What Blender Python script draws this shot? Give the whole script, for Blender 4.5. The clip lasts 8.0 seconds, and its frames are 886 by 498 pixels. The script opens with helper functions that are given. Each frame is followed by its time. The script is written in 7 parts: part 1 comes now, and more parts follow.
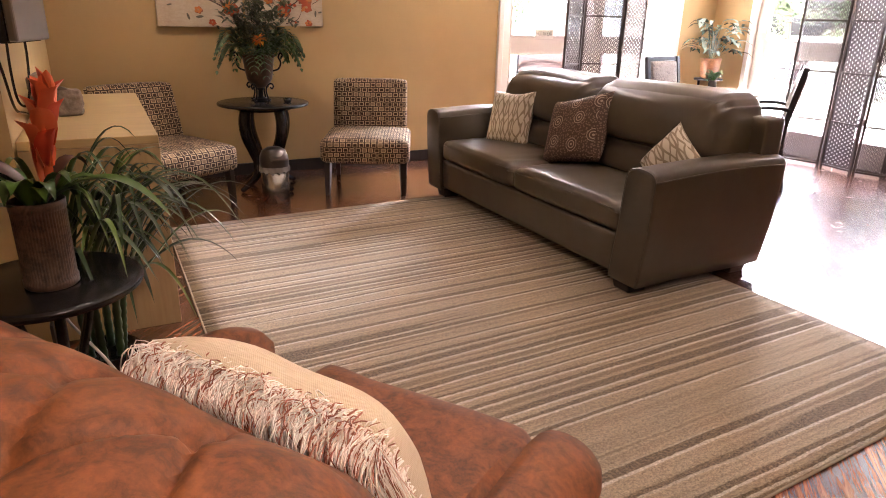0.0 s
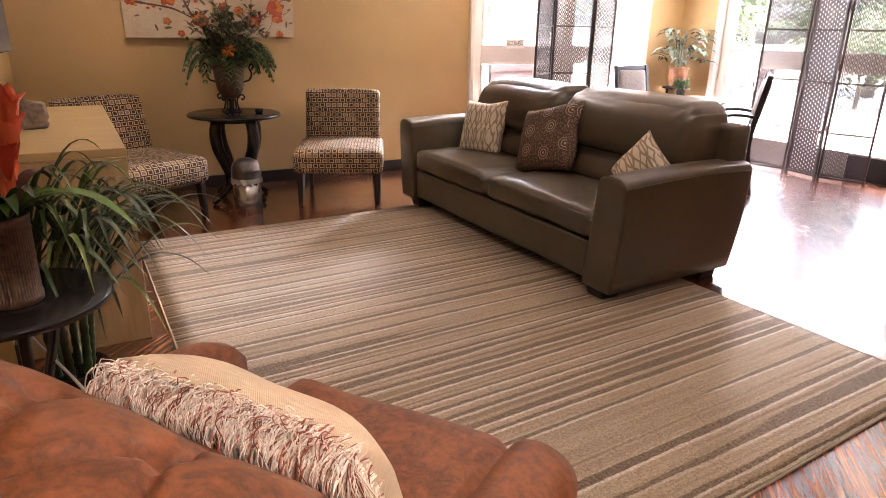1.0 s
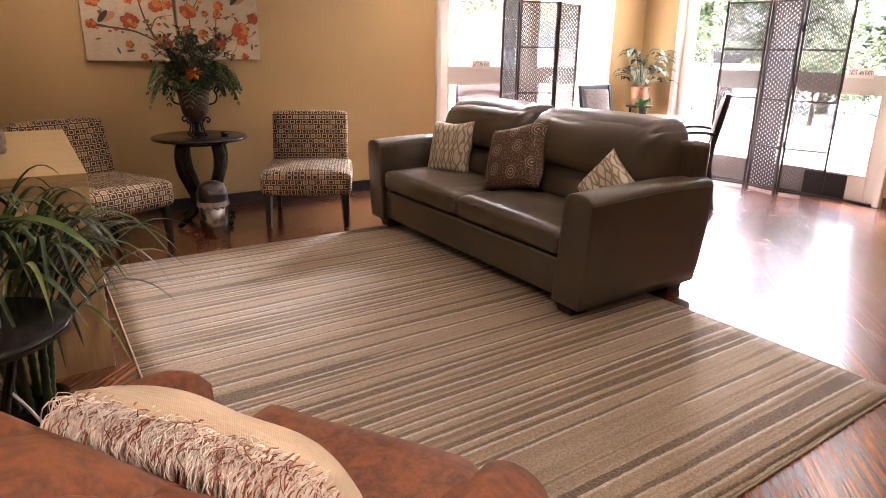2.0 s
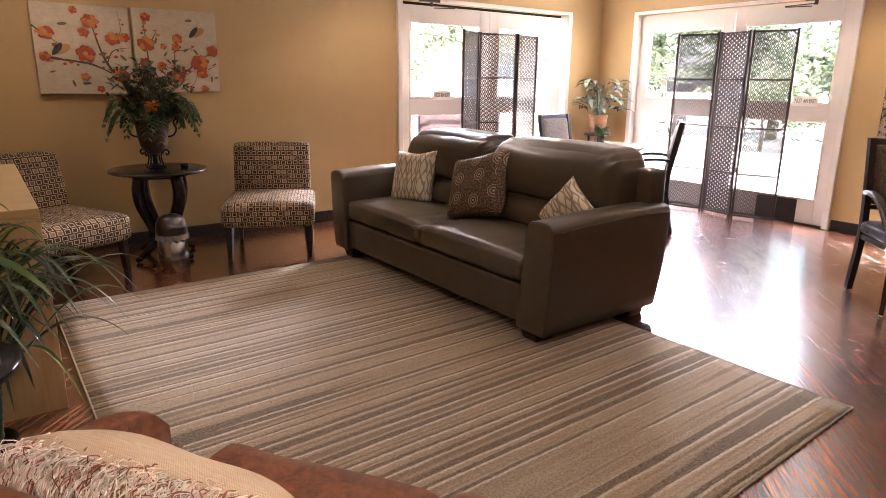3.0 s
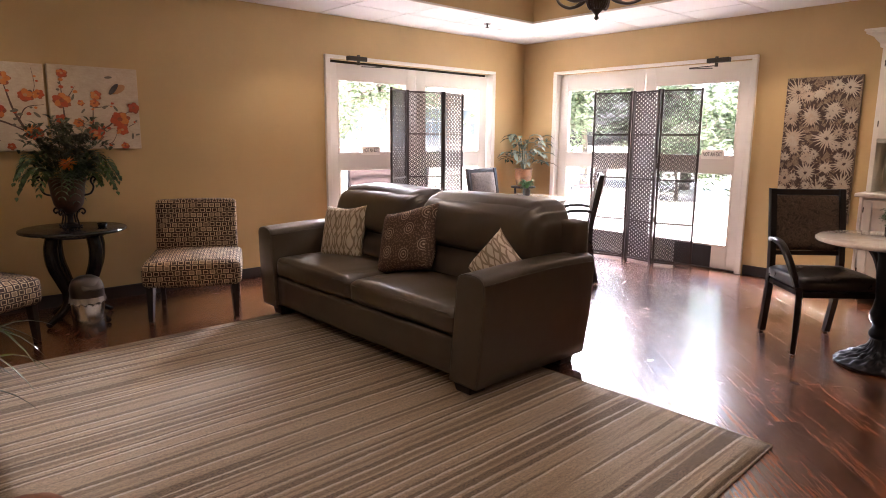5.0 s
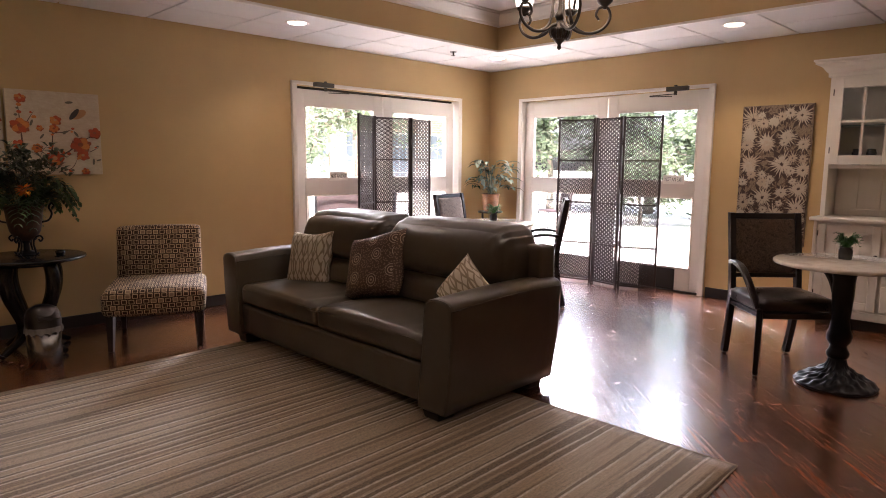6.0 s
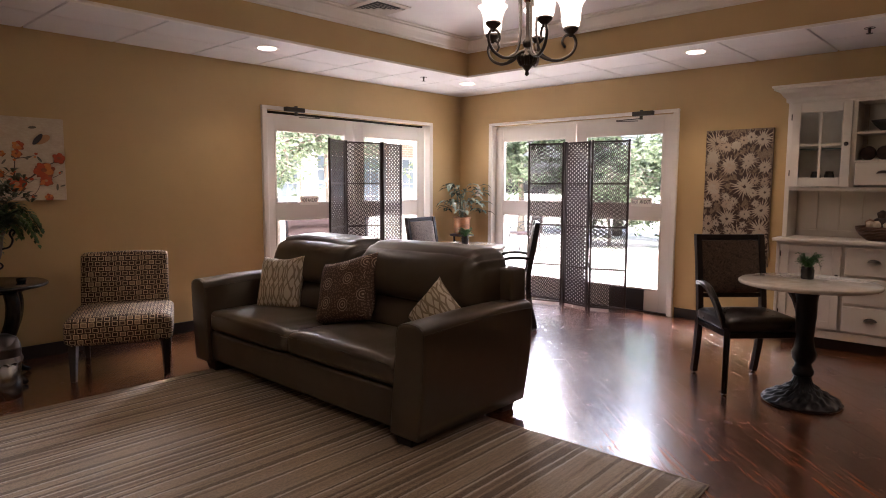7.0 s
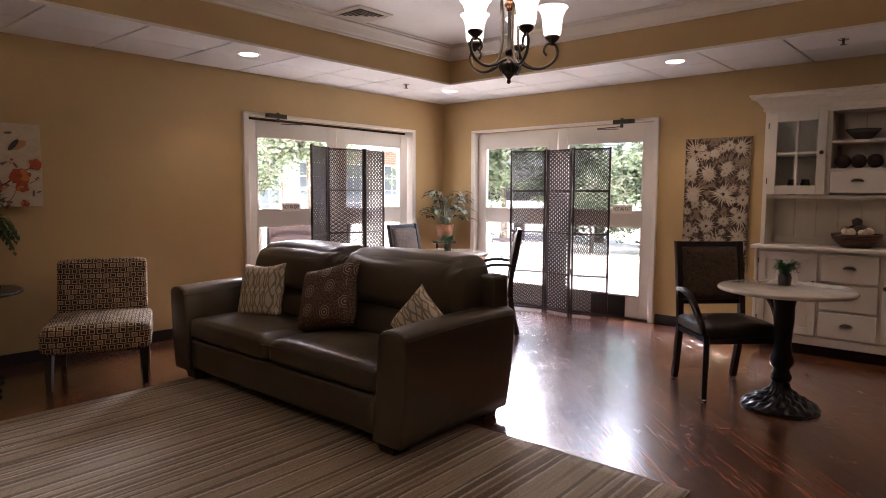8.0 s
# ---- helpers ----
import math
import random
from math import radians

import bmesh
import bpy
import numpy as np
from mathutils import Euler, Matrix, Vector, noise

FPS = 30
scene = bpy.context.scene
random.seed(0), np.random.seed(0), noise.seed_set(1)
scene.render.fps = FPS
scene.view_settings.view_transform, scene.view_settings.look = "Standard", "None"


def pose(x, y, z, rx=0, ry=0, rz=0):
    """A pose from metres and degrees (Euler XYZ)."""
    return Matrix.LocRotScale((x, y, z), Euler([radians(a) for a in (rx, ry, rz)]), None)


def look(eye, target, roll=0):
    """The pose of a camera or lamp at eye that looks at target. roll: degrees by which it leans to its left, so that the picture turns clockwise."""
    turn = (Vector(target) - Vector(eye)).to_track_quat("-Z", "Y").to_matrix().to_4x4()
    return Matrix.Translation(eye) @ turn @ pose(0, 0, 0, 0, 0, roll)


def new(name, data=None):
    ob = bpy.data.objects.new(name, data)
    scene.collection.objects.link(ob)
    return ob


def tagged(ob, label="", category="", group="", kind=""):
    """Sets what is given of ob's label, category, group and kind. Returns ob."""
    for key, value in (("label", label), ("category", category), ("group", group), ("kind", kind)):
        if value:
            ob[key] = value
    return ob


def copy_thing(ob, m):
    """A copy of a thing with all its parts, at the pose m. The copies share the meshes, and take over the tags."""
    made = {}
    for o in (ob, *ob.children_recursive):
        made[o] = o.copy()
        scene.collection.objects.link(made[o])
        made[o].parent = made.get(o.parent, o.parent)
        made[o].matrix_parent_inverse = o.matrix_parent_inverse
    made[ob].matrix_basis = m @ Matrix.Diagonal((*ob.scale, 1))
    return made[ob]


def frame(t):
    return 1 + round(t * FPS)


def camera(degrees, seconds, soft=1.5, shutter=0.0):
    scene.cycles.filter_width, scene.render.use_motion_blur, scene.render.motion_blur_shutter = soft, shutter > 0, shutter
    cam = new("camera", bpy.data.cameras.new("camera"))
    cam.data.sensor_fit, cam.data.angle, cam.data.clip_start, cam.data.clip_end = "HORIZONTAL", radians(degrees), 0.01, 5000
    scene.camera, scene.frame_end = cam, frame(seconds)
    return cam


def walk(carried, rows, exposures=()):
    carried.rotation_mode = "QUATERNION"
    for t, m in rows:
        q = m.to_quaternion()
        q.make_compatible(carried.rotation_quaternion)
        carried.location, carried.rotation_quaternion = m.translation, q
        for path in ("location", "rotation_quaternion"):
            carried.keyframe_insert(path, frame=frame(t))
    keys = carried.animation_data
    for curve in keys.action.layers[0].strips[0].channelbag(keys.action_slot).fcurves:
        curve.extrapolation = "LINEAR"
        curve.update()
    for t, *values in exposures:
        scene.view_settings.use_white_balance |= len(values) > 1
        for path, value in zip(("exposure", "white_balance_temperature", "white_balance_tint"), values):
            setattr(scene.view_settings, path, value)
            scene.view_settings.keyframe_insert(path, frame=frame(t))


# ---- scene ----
cam = camera(69.5, 8.0, 0.95)
PATH = [
    (0.0, pose(-0.0332, 0.0354, 1.2755, 70.219, -1.269, -27.306)),
    (0.5, pose(-0.0293, 0.0352, 1.2766, 70.506, -1.108, -28.466)),
    (1.0, pose(-0.0264, 0.0344, 1.2781, 71.069, -1.117, -29.657)),
    (1.5, pose(-0.0230, 0.0328, 1.2802, 71.801, -0.998, -30.983)),
    (3.0, pose(-0.0137, 0.0239, 1.2896, 75.375, -0.604, -35.738)),
    (3.5, pose(-0.0111, 0.0207, 1.2926, 76.645, -0.522, -37.414)),
    (4.0, pose(-0.0092, 0.0178, 1.2951, 77.833, -0.523, -38.964)),
    (4.5, pose(-0.0074, 0.0148, 1.2977, 78.993, -0.453, -40.435)),
    (6.0, pose(-0.0037, 0.0067, 1.3041, 82.346, -0.450, -44.758)),
    (6.5, pose(-0.0030, 0.0035, 1.3064, 83.500, -0.326, -46.071)),
    (7.0, pose(-0.0020, 0.0009, 1.3082, 84.427, -0.200, -47.271)),
    (7.5, pose(-0.0009, 0.0003, 1.3087, 84.805, -0.266, -48.160)),
    (8.0, pose(0.0000, 0.0000, 1.3090, 85.048, -0.316, -48.812)),
]
EXPOSURE = [(0.0, 5.12, 6200, 21), (1.5, 5.05, 6200, 21), (3.0, 4.68, 6200, 21), (4.5, 4.42, 6200, 21), (6.0, 3.84, 6200, 21), (7.0, 3.46, 6200, 21), (8.0, 3.32, 6200, 21)]
walk(cam, PATH, EXPOSURE)

# ---- world, sun, large lights ----
world = bpy.data.worlds.new("sky")
scene.world = world
world.use_nodes = True
wn = world.node_tree
sky = wn.nodes.new("ShaderNodeTexSky")
sky.sky_type = "NISHITA"
sky.sun_disc = False
sky.air_density, sky.dust_density, sky.ozone_density = 0.8, 6.0, 0.3
sky.sun_elevation, sky.sun_rotation = radians(65), radians(220)
wn.links.new(sky.outputs["Color"], wn.nodes["Background"].inputs["Color"])
wn.nodes["Background"].inputs["Strength"].default_value = 0.12

sun = new("sun", bpy.data.lights.new("sun", "SUN"))
sun.data.energy, sun.data.angle, sun.data.color = 4.6, radians(3), (1.0, 0.96, 0.9)
sun.matrix_world = look((0, 0, 0), (0.30, 0.35, -1.0))


# downlights of the dropped ceiling border
# x, y and watts
CANS = [(3.004, 4.775, 1.9), (5.515, 2.19, 3.8), (5.502, 4.722, 2.0), (0.45, 4.775, 1.5), (0.45, 2.19, 1.6), (5.515, -0.35, 3.6), (0.45, -0.35, 7.0), (3.0, -2.7, 2.2)]
BULB_WATTS = 0.65


# lamps added unseen outside, standing in for skylight through the two glazed door pairs
for name, eye, target, wide, watts in (("sky_fill_lamp", (5.6, 7.0, 2.85), (3.4, 4.0, 0.3), 3.4, 52.0), ("sky_fill_lamp", (8.5, 3.70, 2.85), (3.6, 3.0, 0.0), 3.0, 11.0),
                                        # added to brighten the rug: its south-east corner, then its north-west streak
                                        ("sky_fill_lamp", (8.7, 6.6, 2.85), (2.6, 1.4, 0.0), 1.5, 78.0), ("sky_fill_lamp", (7.2, 7.8, 2.95), (1.4, 4.0, 0.0), 1.2, 33.0)):
    lamp = new(name, bpy.data.lights.new(name, "AREA"))
    lamp.data.shape, lamp.data.size, lamp.data.size_y = "RECTANGLE", wide, 0.9
    lamp.data.energy, lamp.data.color = watts, (0.97, 0.98, 1.0)
    lamp.matrix_world = look(eye, target)

# ---- materials ----
def mat(name, color=(0.5, 0.5, 0.5), rough=0.5, metal=0.0):
    m = bpy.data.materials.new(name)
    m.use_nodes = True
    b = m.node_tree.nodes["Principled BSDF"]
    b.inputs["Base Color"].default_value = (*color, 1)
    b.inputs["Roughness"].default_value = rough
    b.inputs["Metallic"].default_value = metal
    return m


class Graph:
    """Short hand for building the nodes of a material."""

    def __init__(self, m):
        self.t = m.node_tree
        self.b = self.t.nodes["Principled BSDF"]

    def node(self, kind, **inputs):
        n = self.t.nodes.new(kind)
        for k, v in inputs.items():
            self.put(n, k.replace("_", " "), v)
        return n

    def put(self, n, key, v):
        if isinstance(v, bpy.types.NodeSocket):
            self.t.links.new(v, n.inputs[key])
        else:
            n.inputs[key].default_value = v

    def coords(self, scale=(1, 1, 1), rot=(0, 0, 0), which="Object"):
        c = self.t.nodes.new("ShaderNodeTexCoord")
        mp = self.node("ShaderNodeMapping", Scale=scale, Rotation=rot)
        self.t.links.new(c.outputs[which], mp.inputs["Vector"])
        return mp.outputs["Vector"]

    def noise(self, vec, scale, detail=4.0, rough=0.55, distort=0.0):
        n = self.node("ShaderNodeTexNoise", Scale=scale, Detail=detail, Roughness=rough, Distortion=distort)
        self.t.links.new(vec, n.inputs["Vector"])
        return n.outputs["Fac"]

    def ramp(self, fac, *stops):
        r = self.t.nodes.new("ShaderNodeValToRGB")
        e = r.color_ramp.elements
        while len(e) < len(stops):
            e.new(0.5)
        for el, (p, c) in zip(e, stops):
            el.position = p
            el.color = (*c, 1) if len(c) == 3 else c
        self.t.links.new(fac, r.inputs["Fac"])
        return r.outputs["Color"]

    def mix(self, fac, a, b, blend="MIX"):
        n = self.t.nodes.new("ShaderNodeMix")
        n.data_type, n.blend_type = "RGBA", blend
        for i, v in ((0, fac), (6, a), (7, b)):
            if isinstance(v, bpy.types.NodeSocket):
                self.t.links.new(v, n.inputs[i])
            else:
                n.inputs[i].default_value = v if i == 0 else (*v[:3], 1)
        return n.outputs[2]

    def math(self, op, a, b=0.0, c=0.0):
        n = self.t.nodes.new("ShaderNodeMath")
        n.operation = op
        for i, v in enumerate((a, b, c)):
            if isinstance(v, bpy.types.NodeSocket):
                self.t.links.new(v, n.inputs[i])
            else:
                n.inputs[i].default_value = v
        return n.outputs[0]

    def split(self, vec):
        n = self.t.nodes.new("ShaderNodeSeparateXYZ")
        self.t.links.new(vec, n.inputs[0])
        return n.outputs

    def island(self):
        return self.t.nodes.new("ShaderNodeNewGeometry").outputs["Random Per Island"]

    def single(self):
        return self.t.nodes.new("ShaderNodeObjectInfo").outputs["Random"]

    def color(self, v):
        self.put(self.b, "Base Color", v)

    def rough(self, v):
        self.put(self.b, "Roughness", v)

    def bump(self, h, strength=0.3, dist=0.002):
        n = self.node("ShaderNodeBump", Strength=strength, Distance=dist, Height=h)
        self.t.links.new(n.outputs["Normal"], self.b.inputs["Normal"])


def paint(name, color, rough=0.5, spread=0.06, bump=0.15, scale=90):
    """Rolled or brushed paint: faint mottling and an orange-peel relief."""
    m = mat(name, color, rough)
    g = Graph(m)
    v = g.coords()
    lo = tuple(c * (1 - spread) for c in color)
    hi = tuple(min(1, c * (1 + spread)) for c in color)
    g.color(g.ramp(g.noise(v, 1.7, 5), (0.3, lo), (0.7, hi)))
    g.rough(g.math("MULTIPLY_ADD", g.noise(v, 6), 0.15, rough - 0.07))
    g.bump(g.noise(v, scale, 2), bump, 0.001)
    return m


WALL = paint("tan_wall_paint", (0.45, 0.303, 0.130), 0.62, 0.05, 0.25, 160)
WHITE = paint("white_gloss_paint", (0.68, 0.625, 0.555), 0.32, 0.03, 0.08, 40)
CREAM = paint("cream_cabinet_paint", (0.70, 0.64, 0.55), 0.42, 0.05, 0.12, 60)
CEIL_WHITE = paint("flat_white_ceiling_paint", (0.80, 0.77, 0.74), 0.85, 0.03, 0.2, 200)
BASE_DARK = paint("dark_rubber_baseboard", (0.018, 0.015, 0.014), 0.4, 0.1, 0.05)
BLACK_WOOD = paint("black_lacquered_wood", (0.012, 0.010, 0.010), 0.22, 0.15, 0.05, 30)
ESPRESSO = paint("espresso_stained_wood", (0.013, 0.007, 0.005), 0.3, 0.2, 0.1, 50)
IRON = paint("black_cast_iron", (0.010, 0.010, 0.012), 0.35, 0.2, 0.3, 60)
IRON.node_tree.nodes["Principled BSDF"].inputs["Metallic"].default_value = 0.4
CHROME = mat("polished_chrome", (0.75, 0.75, 0.76), 0.12, 1.0)
BRONZE = mat("dark_bronze_hardware", (0.085, 0.068, 0.056), 0.30, 0.9)
STEEL = mat("closer_aluminium", (0.07, 0.06, 0.05), 0.4, 0.8)
TILE = paint("ceiling_tile_mineral_fibre", (0.68, 0.645, 0.62), 0.9, 0.03, 0.5, 260)
GRID_WHITE = mat("ceiling_grid_metal", (0.62, 0.59, 0.56), 0.45)


def glass_material():
    m = mat("clear_glass", (1, 1, 1), 0.0)
    b = m.node_tree.nodes["Principled BSDF"]
    b.inputs["Transmission Weight"].default_value = 1.0
    b.inputs["IOR"].default_value = 1.03
    return m


GLASS = glass_material()


def floor_material(joined=False):
    m = mat("cherry_wood_plank", (0.2, 0.07, 0.03), 0.18)
    g = Graph(m)
    shift = g.t.nodes.new("ShaderNodeCombineXYZ")
    pick = g.math("MULTIPLY", g.island() if joined else g.single(), 40.0)
    g.t.links.new(pick, shift.inputs[0])
    g.t.links.new(pick, shift.inputs[1])

    def own(scale):
        v = g.coords(scale)
        g.t.links.new(shift.outputs[0], v.node.inputs["Location"])
        return v

    v = own((1, 1, 1))
    grain = g.noise(own((1.6, 26, 1.6)), 2.0, 8, 0.7, 0.9)
    fine = g.noise(own((6, 160, 6)), 2.0, 6)
    base = g.ramp(grain, (0.42, (0.016, 0.005, 0.0025)), (0.5, (0.12, 0.036, 0.015)), (0.58, (0.34, 0.125, 0.050)))
    tone = g.ramp(g.island() if joined else g.single(), (0.0, (0.58, 0.55, 0.54)), (1.0, (1.25, 1.18, 1.10)))
    g.color(g.mix(1.0, g.mix(0.38, base, g.ramp(fine, (0.36, (0.035, 0.010, 0.005)), (0.64, (0.30, 0.105, 0.045)))), tone, "MULTIPLY"))
    scuff = g.noise(v, 5.0, 8, 0.65, 1.0)
    g.rough(g.math("MULTIPLY_ADD", scuff, 0.22, 0.13))
    g.bump(g.math("ADD", g.math("MULTIPLY", grain, 0.4), g.noise(own((4, 45, 4)), 1.6, 7, 0.85)), 0.32, 0.0010)
    g.b.inputs["Coat Weight"].default_value = 1.0
    g.t.links.new(g.math("ADD", g.math("MULTIPLY_ADD", fine, 0.16, 0.02), g.math("MULTIPLY", scuff, 0.22)), g.b.inputs["Coat Roughness"])
    g.b.inputs["Coat IOR"].default_value = 1.62
    return m


FLOOR = floor_material()


# ---- helpers for building ----
def thing(name, m, label, category, group="", kind=""):
    ob = new(name)
    ob.empty_display_size = 0.1
    ob.matrix_world = m
    return tagged(ob, label, category, group, kind)


def part(name, bm, material, parent=None, label="", smooth=False, m=None):
    me = bpy.data.meshes.new(name)
    bmesh.ops.recalc_face_normals(bm, faces=bm.faces)
    bm.to_mesh(me)
    bm.free()
    if smooth:
        me.shade_smooth()
    me.materials.append(material)
    ob = new(name, me)
    if parent is not None:
        ob.parent = parent
    if m is not None:
        ob.matrix_basis = m
    if label:
        ob["label"] = label
    return ob


def share(name, me, parent, m, label=""):
    ob = new(name, me)
    ob.parent = parent
    ob.matrix_basis = m
    if label:
        ob["label"] = label
    return ob


def box(lo, hi, bevel=0.0, seg=2, bm=None):
    """A box from corner to corner, its edges rounded."""
    fresh = bmesh.new()
    c = [(a + b) / 2 for a, b in zip(lo, hi)]
    d = [abs(b - a) for a, b in zip(lo, hi)]
    bmesh.ops.create_cube(fresh, size=1.0, matrix=Matrix.Translation(c) @ Matrix.Diagonal((*d, 1)))
    if bevel:
        bmesh.ops.bevel(fresh, geom=fresh.edges[:], offset=min(bevel, min(d) * 0.48), segments=seg, affect="EDGES", profile=0.5)
    return add(bm, fresh)


def add(bm, fresh, m=None):
    """Joins fresh into bm."""
    if m is not None:
        bmesh.ops.transform(fresh, matrix=m, verts=fresh.verts)
    if bm is None:
        return fresh
    me = bpy.data.meshes.new("join")
    fresh.to_mesh(me)
    fresh.free()
    bm.from_mesh(me)
    bpy.data.meshes.remove(me)
    return bm


def lathe(profile, n=32, bm=None, cap=True):
    """A turned form about z from (radius, height) pairs, bottom to top."""
    out = bmesh.new()
    rings = []
    for r, z in profile:
        rings.append([out.verts.new((r * math.cos(2 * math.pi * i / n), r * math.sin(2 * math.pi * i / n), z)) for i in range(n)])
    for a, b in zip(rings, rings[1:]):
        for i in range(n):
            out.faces.new((a[i], a[(i + 1) % n], b[(i + 1) % n], b[i]))
    if cap:
        out.faces.new(rings[0][::-1])
        out.faces.new(rings[-1])
    return add(bm, out)


def tube(points, radius, n=8, bm=None):
    """A round bar along points; radius is one number or one for each point."""
    pts = [Vector(p) for p in points]
    rad = radius if isinstance(radius, (list, tuple)) else [radius] * len(pts)
    out = bmesh.new()
    rings = []
    side = None
    for i, p in enumerate(pts):
        d = (pts[min(i + 1, len(pts) - 1)] - pts[max(i - 1, 0)]).normalized()
        if side is None:
            side = d.orthogonal().normalized()
        side = (side - d * side.dot(d)).normalized()
        up = d.cross(side)
        rings.append([out.verts.new(p + (side * math.cos(2 * math.pi * k / n) + up * math.sin(2 * math.pi * k / n)) * rad[i]) for k in range(n)])
    for a, b in zip(rings, rings[1:]):
        for k in range(n):
            out.faces.new((a[k], a[(k + 1) % n], b[(k + 1) % n], b[k]))
    out.faces.new(rings[0][::-1])
    out.faces.new(rings[-1])
    return add(bm, out)


def bar(a, b, w, d, bevel=0.003, bm=None, taper=1.0, up=(0, 0, 1)):
    """A squared bar from a to b, w by d across; taper scales its far end."""
    a, b = Vector(a), Vector(b)
    z = (b - a).normalized()
    x = Vector(up).cross(z)
    if x.length < 1e-3:
        x = Vector((1, 0, 0))
    x.normalize()
    y = z.cross(x)
    out = bmesh.new()
    L = (b - a).length
    bmesh.ops.create_cube(out, size=1.0, matrix=Matrix.Translation((0, 0, L / 2)) @ Matrix.Diagonal((w, d, L, 1)))
    for v in out.verts:
        if v.co.z > L / 2:
            v.co.x *= taper
            v.co.y *= taper
    if bevel:
        bmesh.ops.bevel(out, geom=out.edges[:], offset=bevel, segments=2, affect="EDGES", profile=0.5)
    rot = Matrix((x, y, z)).transposed().to_4x4()
    return add(bm, out, Matrix.Translation(a) @ rot)


def prism(outline, depth, bevel=0.0, bm=None, m=None):
    """A flat outline in x, z pushed along y by depth."""
    out = bmesh.new()
    front = [out.verts.new((x, 0, z)) for x, z in outline]
    out.faces.new(front)
    r = bmesh.ops.extrude_face_region(out, geom=out.faces[:])
    bmesh.ops.translate(out, vec=(0, depth, 0), verts=[g for g in r["geom"] if isinstance(g, bmesh.types.BMVert)])
    if bevel:
        bmesh.ops.bevel(out, geom=out.edges[:], offset=bevel, segments=2, affect="EDGES", profile=0.5)
    return add(bm, out, m)


def smooth_path(points, steps=6):
    """A Catmull-Rom curve through points."""
    p = [Vector(q) for q in points]
    p = [2 * p[0] - p[1]] + p + [2 * p[-1] - p[-2]]
    out = []
    for i in range(1, len(p) - 2):
        for s in range(steps):
            t = s / steps
            out.append(0.5 * (2 * p[i] + (p[i + 1] - p[i - 1]) * t + (2 * p[i - 1] - 5 * p[i] + 4 * p[i + 1] - p[i + 2]) * t * t
                              + (3 * p[i] - p[i - 1] - 3 * p[i + 1] + p[i + 2]) * t ** 3))
    out.append(p[-2])
    return out


# ---- the room ----
XW, XE, YN, YS = -0.35, 6.284, 5.505, -3.2
CEIL, TRAY_TOP = 2.447, 2.82
T = 0.24
DOOR_H = 2.03
# clear openings of the two door pairs
A0, A1 = 3.43, 5.69
B0, B1 = 2.68, 4.96


def structure(name, bm, material, label, smooth=False):
    return tagged(part(name, bm, material, None, label, smooth), label, name.rstrip("_0123456789").split("_")[0], "", "structure")


# north wall with its door opening, east wall with its own
bm = box((XW - T, YN, 0), (A0, YN + T, 3.2))
box((A1, YN, 0), (XE + T, YN + T, 3.2), bm=bm)
box((A0, YN, DOOR_H + 0.02), (A1, YN + T, 3.2), bm=bm)
structure("wall_north", bm, WALL, "tan painted wall behind the chairs and double doors")
bm = box((XE, YS, 0), (XE + T, B0, 3.2))
box((XE, B1, 0), (XE + T, YN, 3.2), bm=bm)
box((XE, B0, DOOR_H + 0.02), (XE + T, B1, 3.2), bm=bm)
structure("wall_east", bm, WALL, "tan painted wall with double doors beside the hutch")
structure("wall_west", box((XW - T, 2.75, 0), (XW, YN, 3.2)), WALL, "tan painted wall behind the sideboard and television")
# unseen walls, added to close the room beside and behind the camera
bm = box((-1.2 - T, YS, 0), (-1.2, 2.75, 3.2))
box((-1.2, 2.75, 0), (XW - T, 2.75 + T, 3.2), bm=bm)
structure("wall_west_recess", bm, WALL, "unseen tan wall added behind the armchair to close the room")
structure("wall_south", box((-1.44, YS - T, 0), (XE + T, YS, 3.2)), WALL, "plain unseen tan wall added to close the room")

structure("floor_slab", box((-1.44, YS - T, -0.2), (XE + T, YN + T, -0.012)), BASE_DARK, "dark subfloor under the planks")


# baseboards
BB = 0.10
bm = box((XW, YN - 0.012, 0), (A0 - 0.07, YN, BB), 0.003)
structure("baseboard_north", bm, BASE_DARK, "dark rubber baseboard along the tan wall")
bm = box((A1 + 0.07, YN - 0.012, 0), (XE, YN, BB), 0.003)
structure("baseboard_corner", bm, BASE_DARK, "short dark rubber baseboard in the corner")
bm = box((XE - 0.012, B1 + 0.07, 0), (XE, YN - 0.013, BB), 0.003)
structure("baseboard_east_corner", bm, BASE_DARK, "short dark rubber baseboard beside the plant")
bm = box((XE - 0.012, YS, 0), (XE, B0 - 0.07, BB), 0.003)
structure("baseboard_east", bm, BASE_DARK, "dark rubber baseboard behind the hutch")
bm = box((XW, 2.75, 0), (XW + 0.012, YN - 0.013, BB), 0.003)
structure("baseboard_west", bm, BASE_DARK, "dark rubber baseboard behind the sideboard")

# ceiling: a dropped border of lay-in tiles round a raised tray
TX0, TX1, TY0, TY1 = 1.0, 5.19, -2.2, 4.45
bm = box((-1.44, TY1 + 0.012, CEIL + 0.02), (XE, YN, CEIL + 0.06))
box((-1.44, YS, CEIL + 0.02), (XE, TY0 - 0.012, CEIL + 0.06), bm=bm)
box((TX1 + 0.012, TY0 - 0.012, CEIL + 0.02), (XE, TY1 + 0.012, CEIL + 0.06), bm=bm)
box((-1.44, TY0 - 0.012, CEIL + 0.02), (TX0 - 0.012, TY1 + 0.012, CEIL + 0.06), bm=bm)
structure("ceiling_border", bm, GRID_WHITE, "white metal carrier above the ceiling tiles")
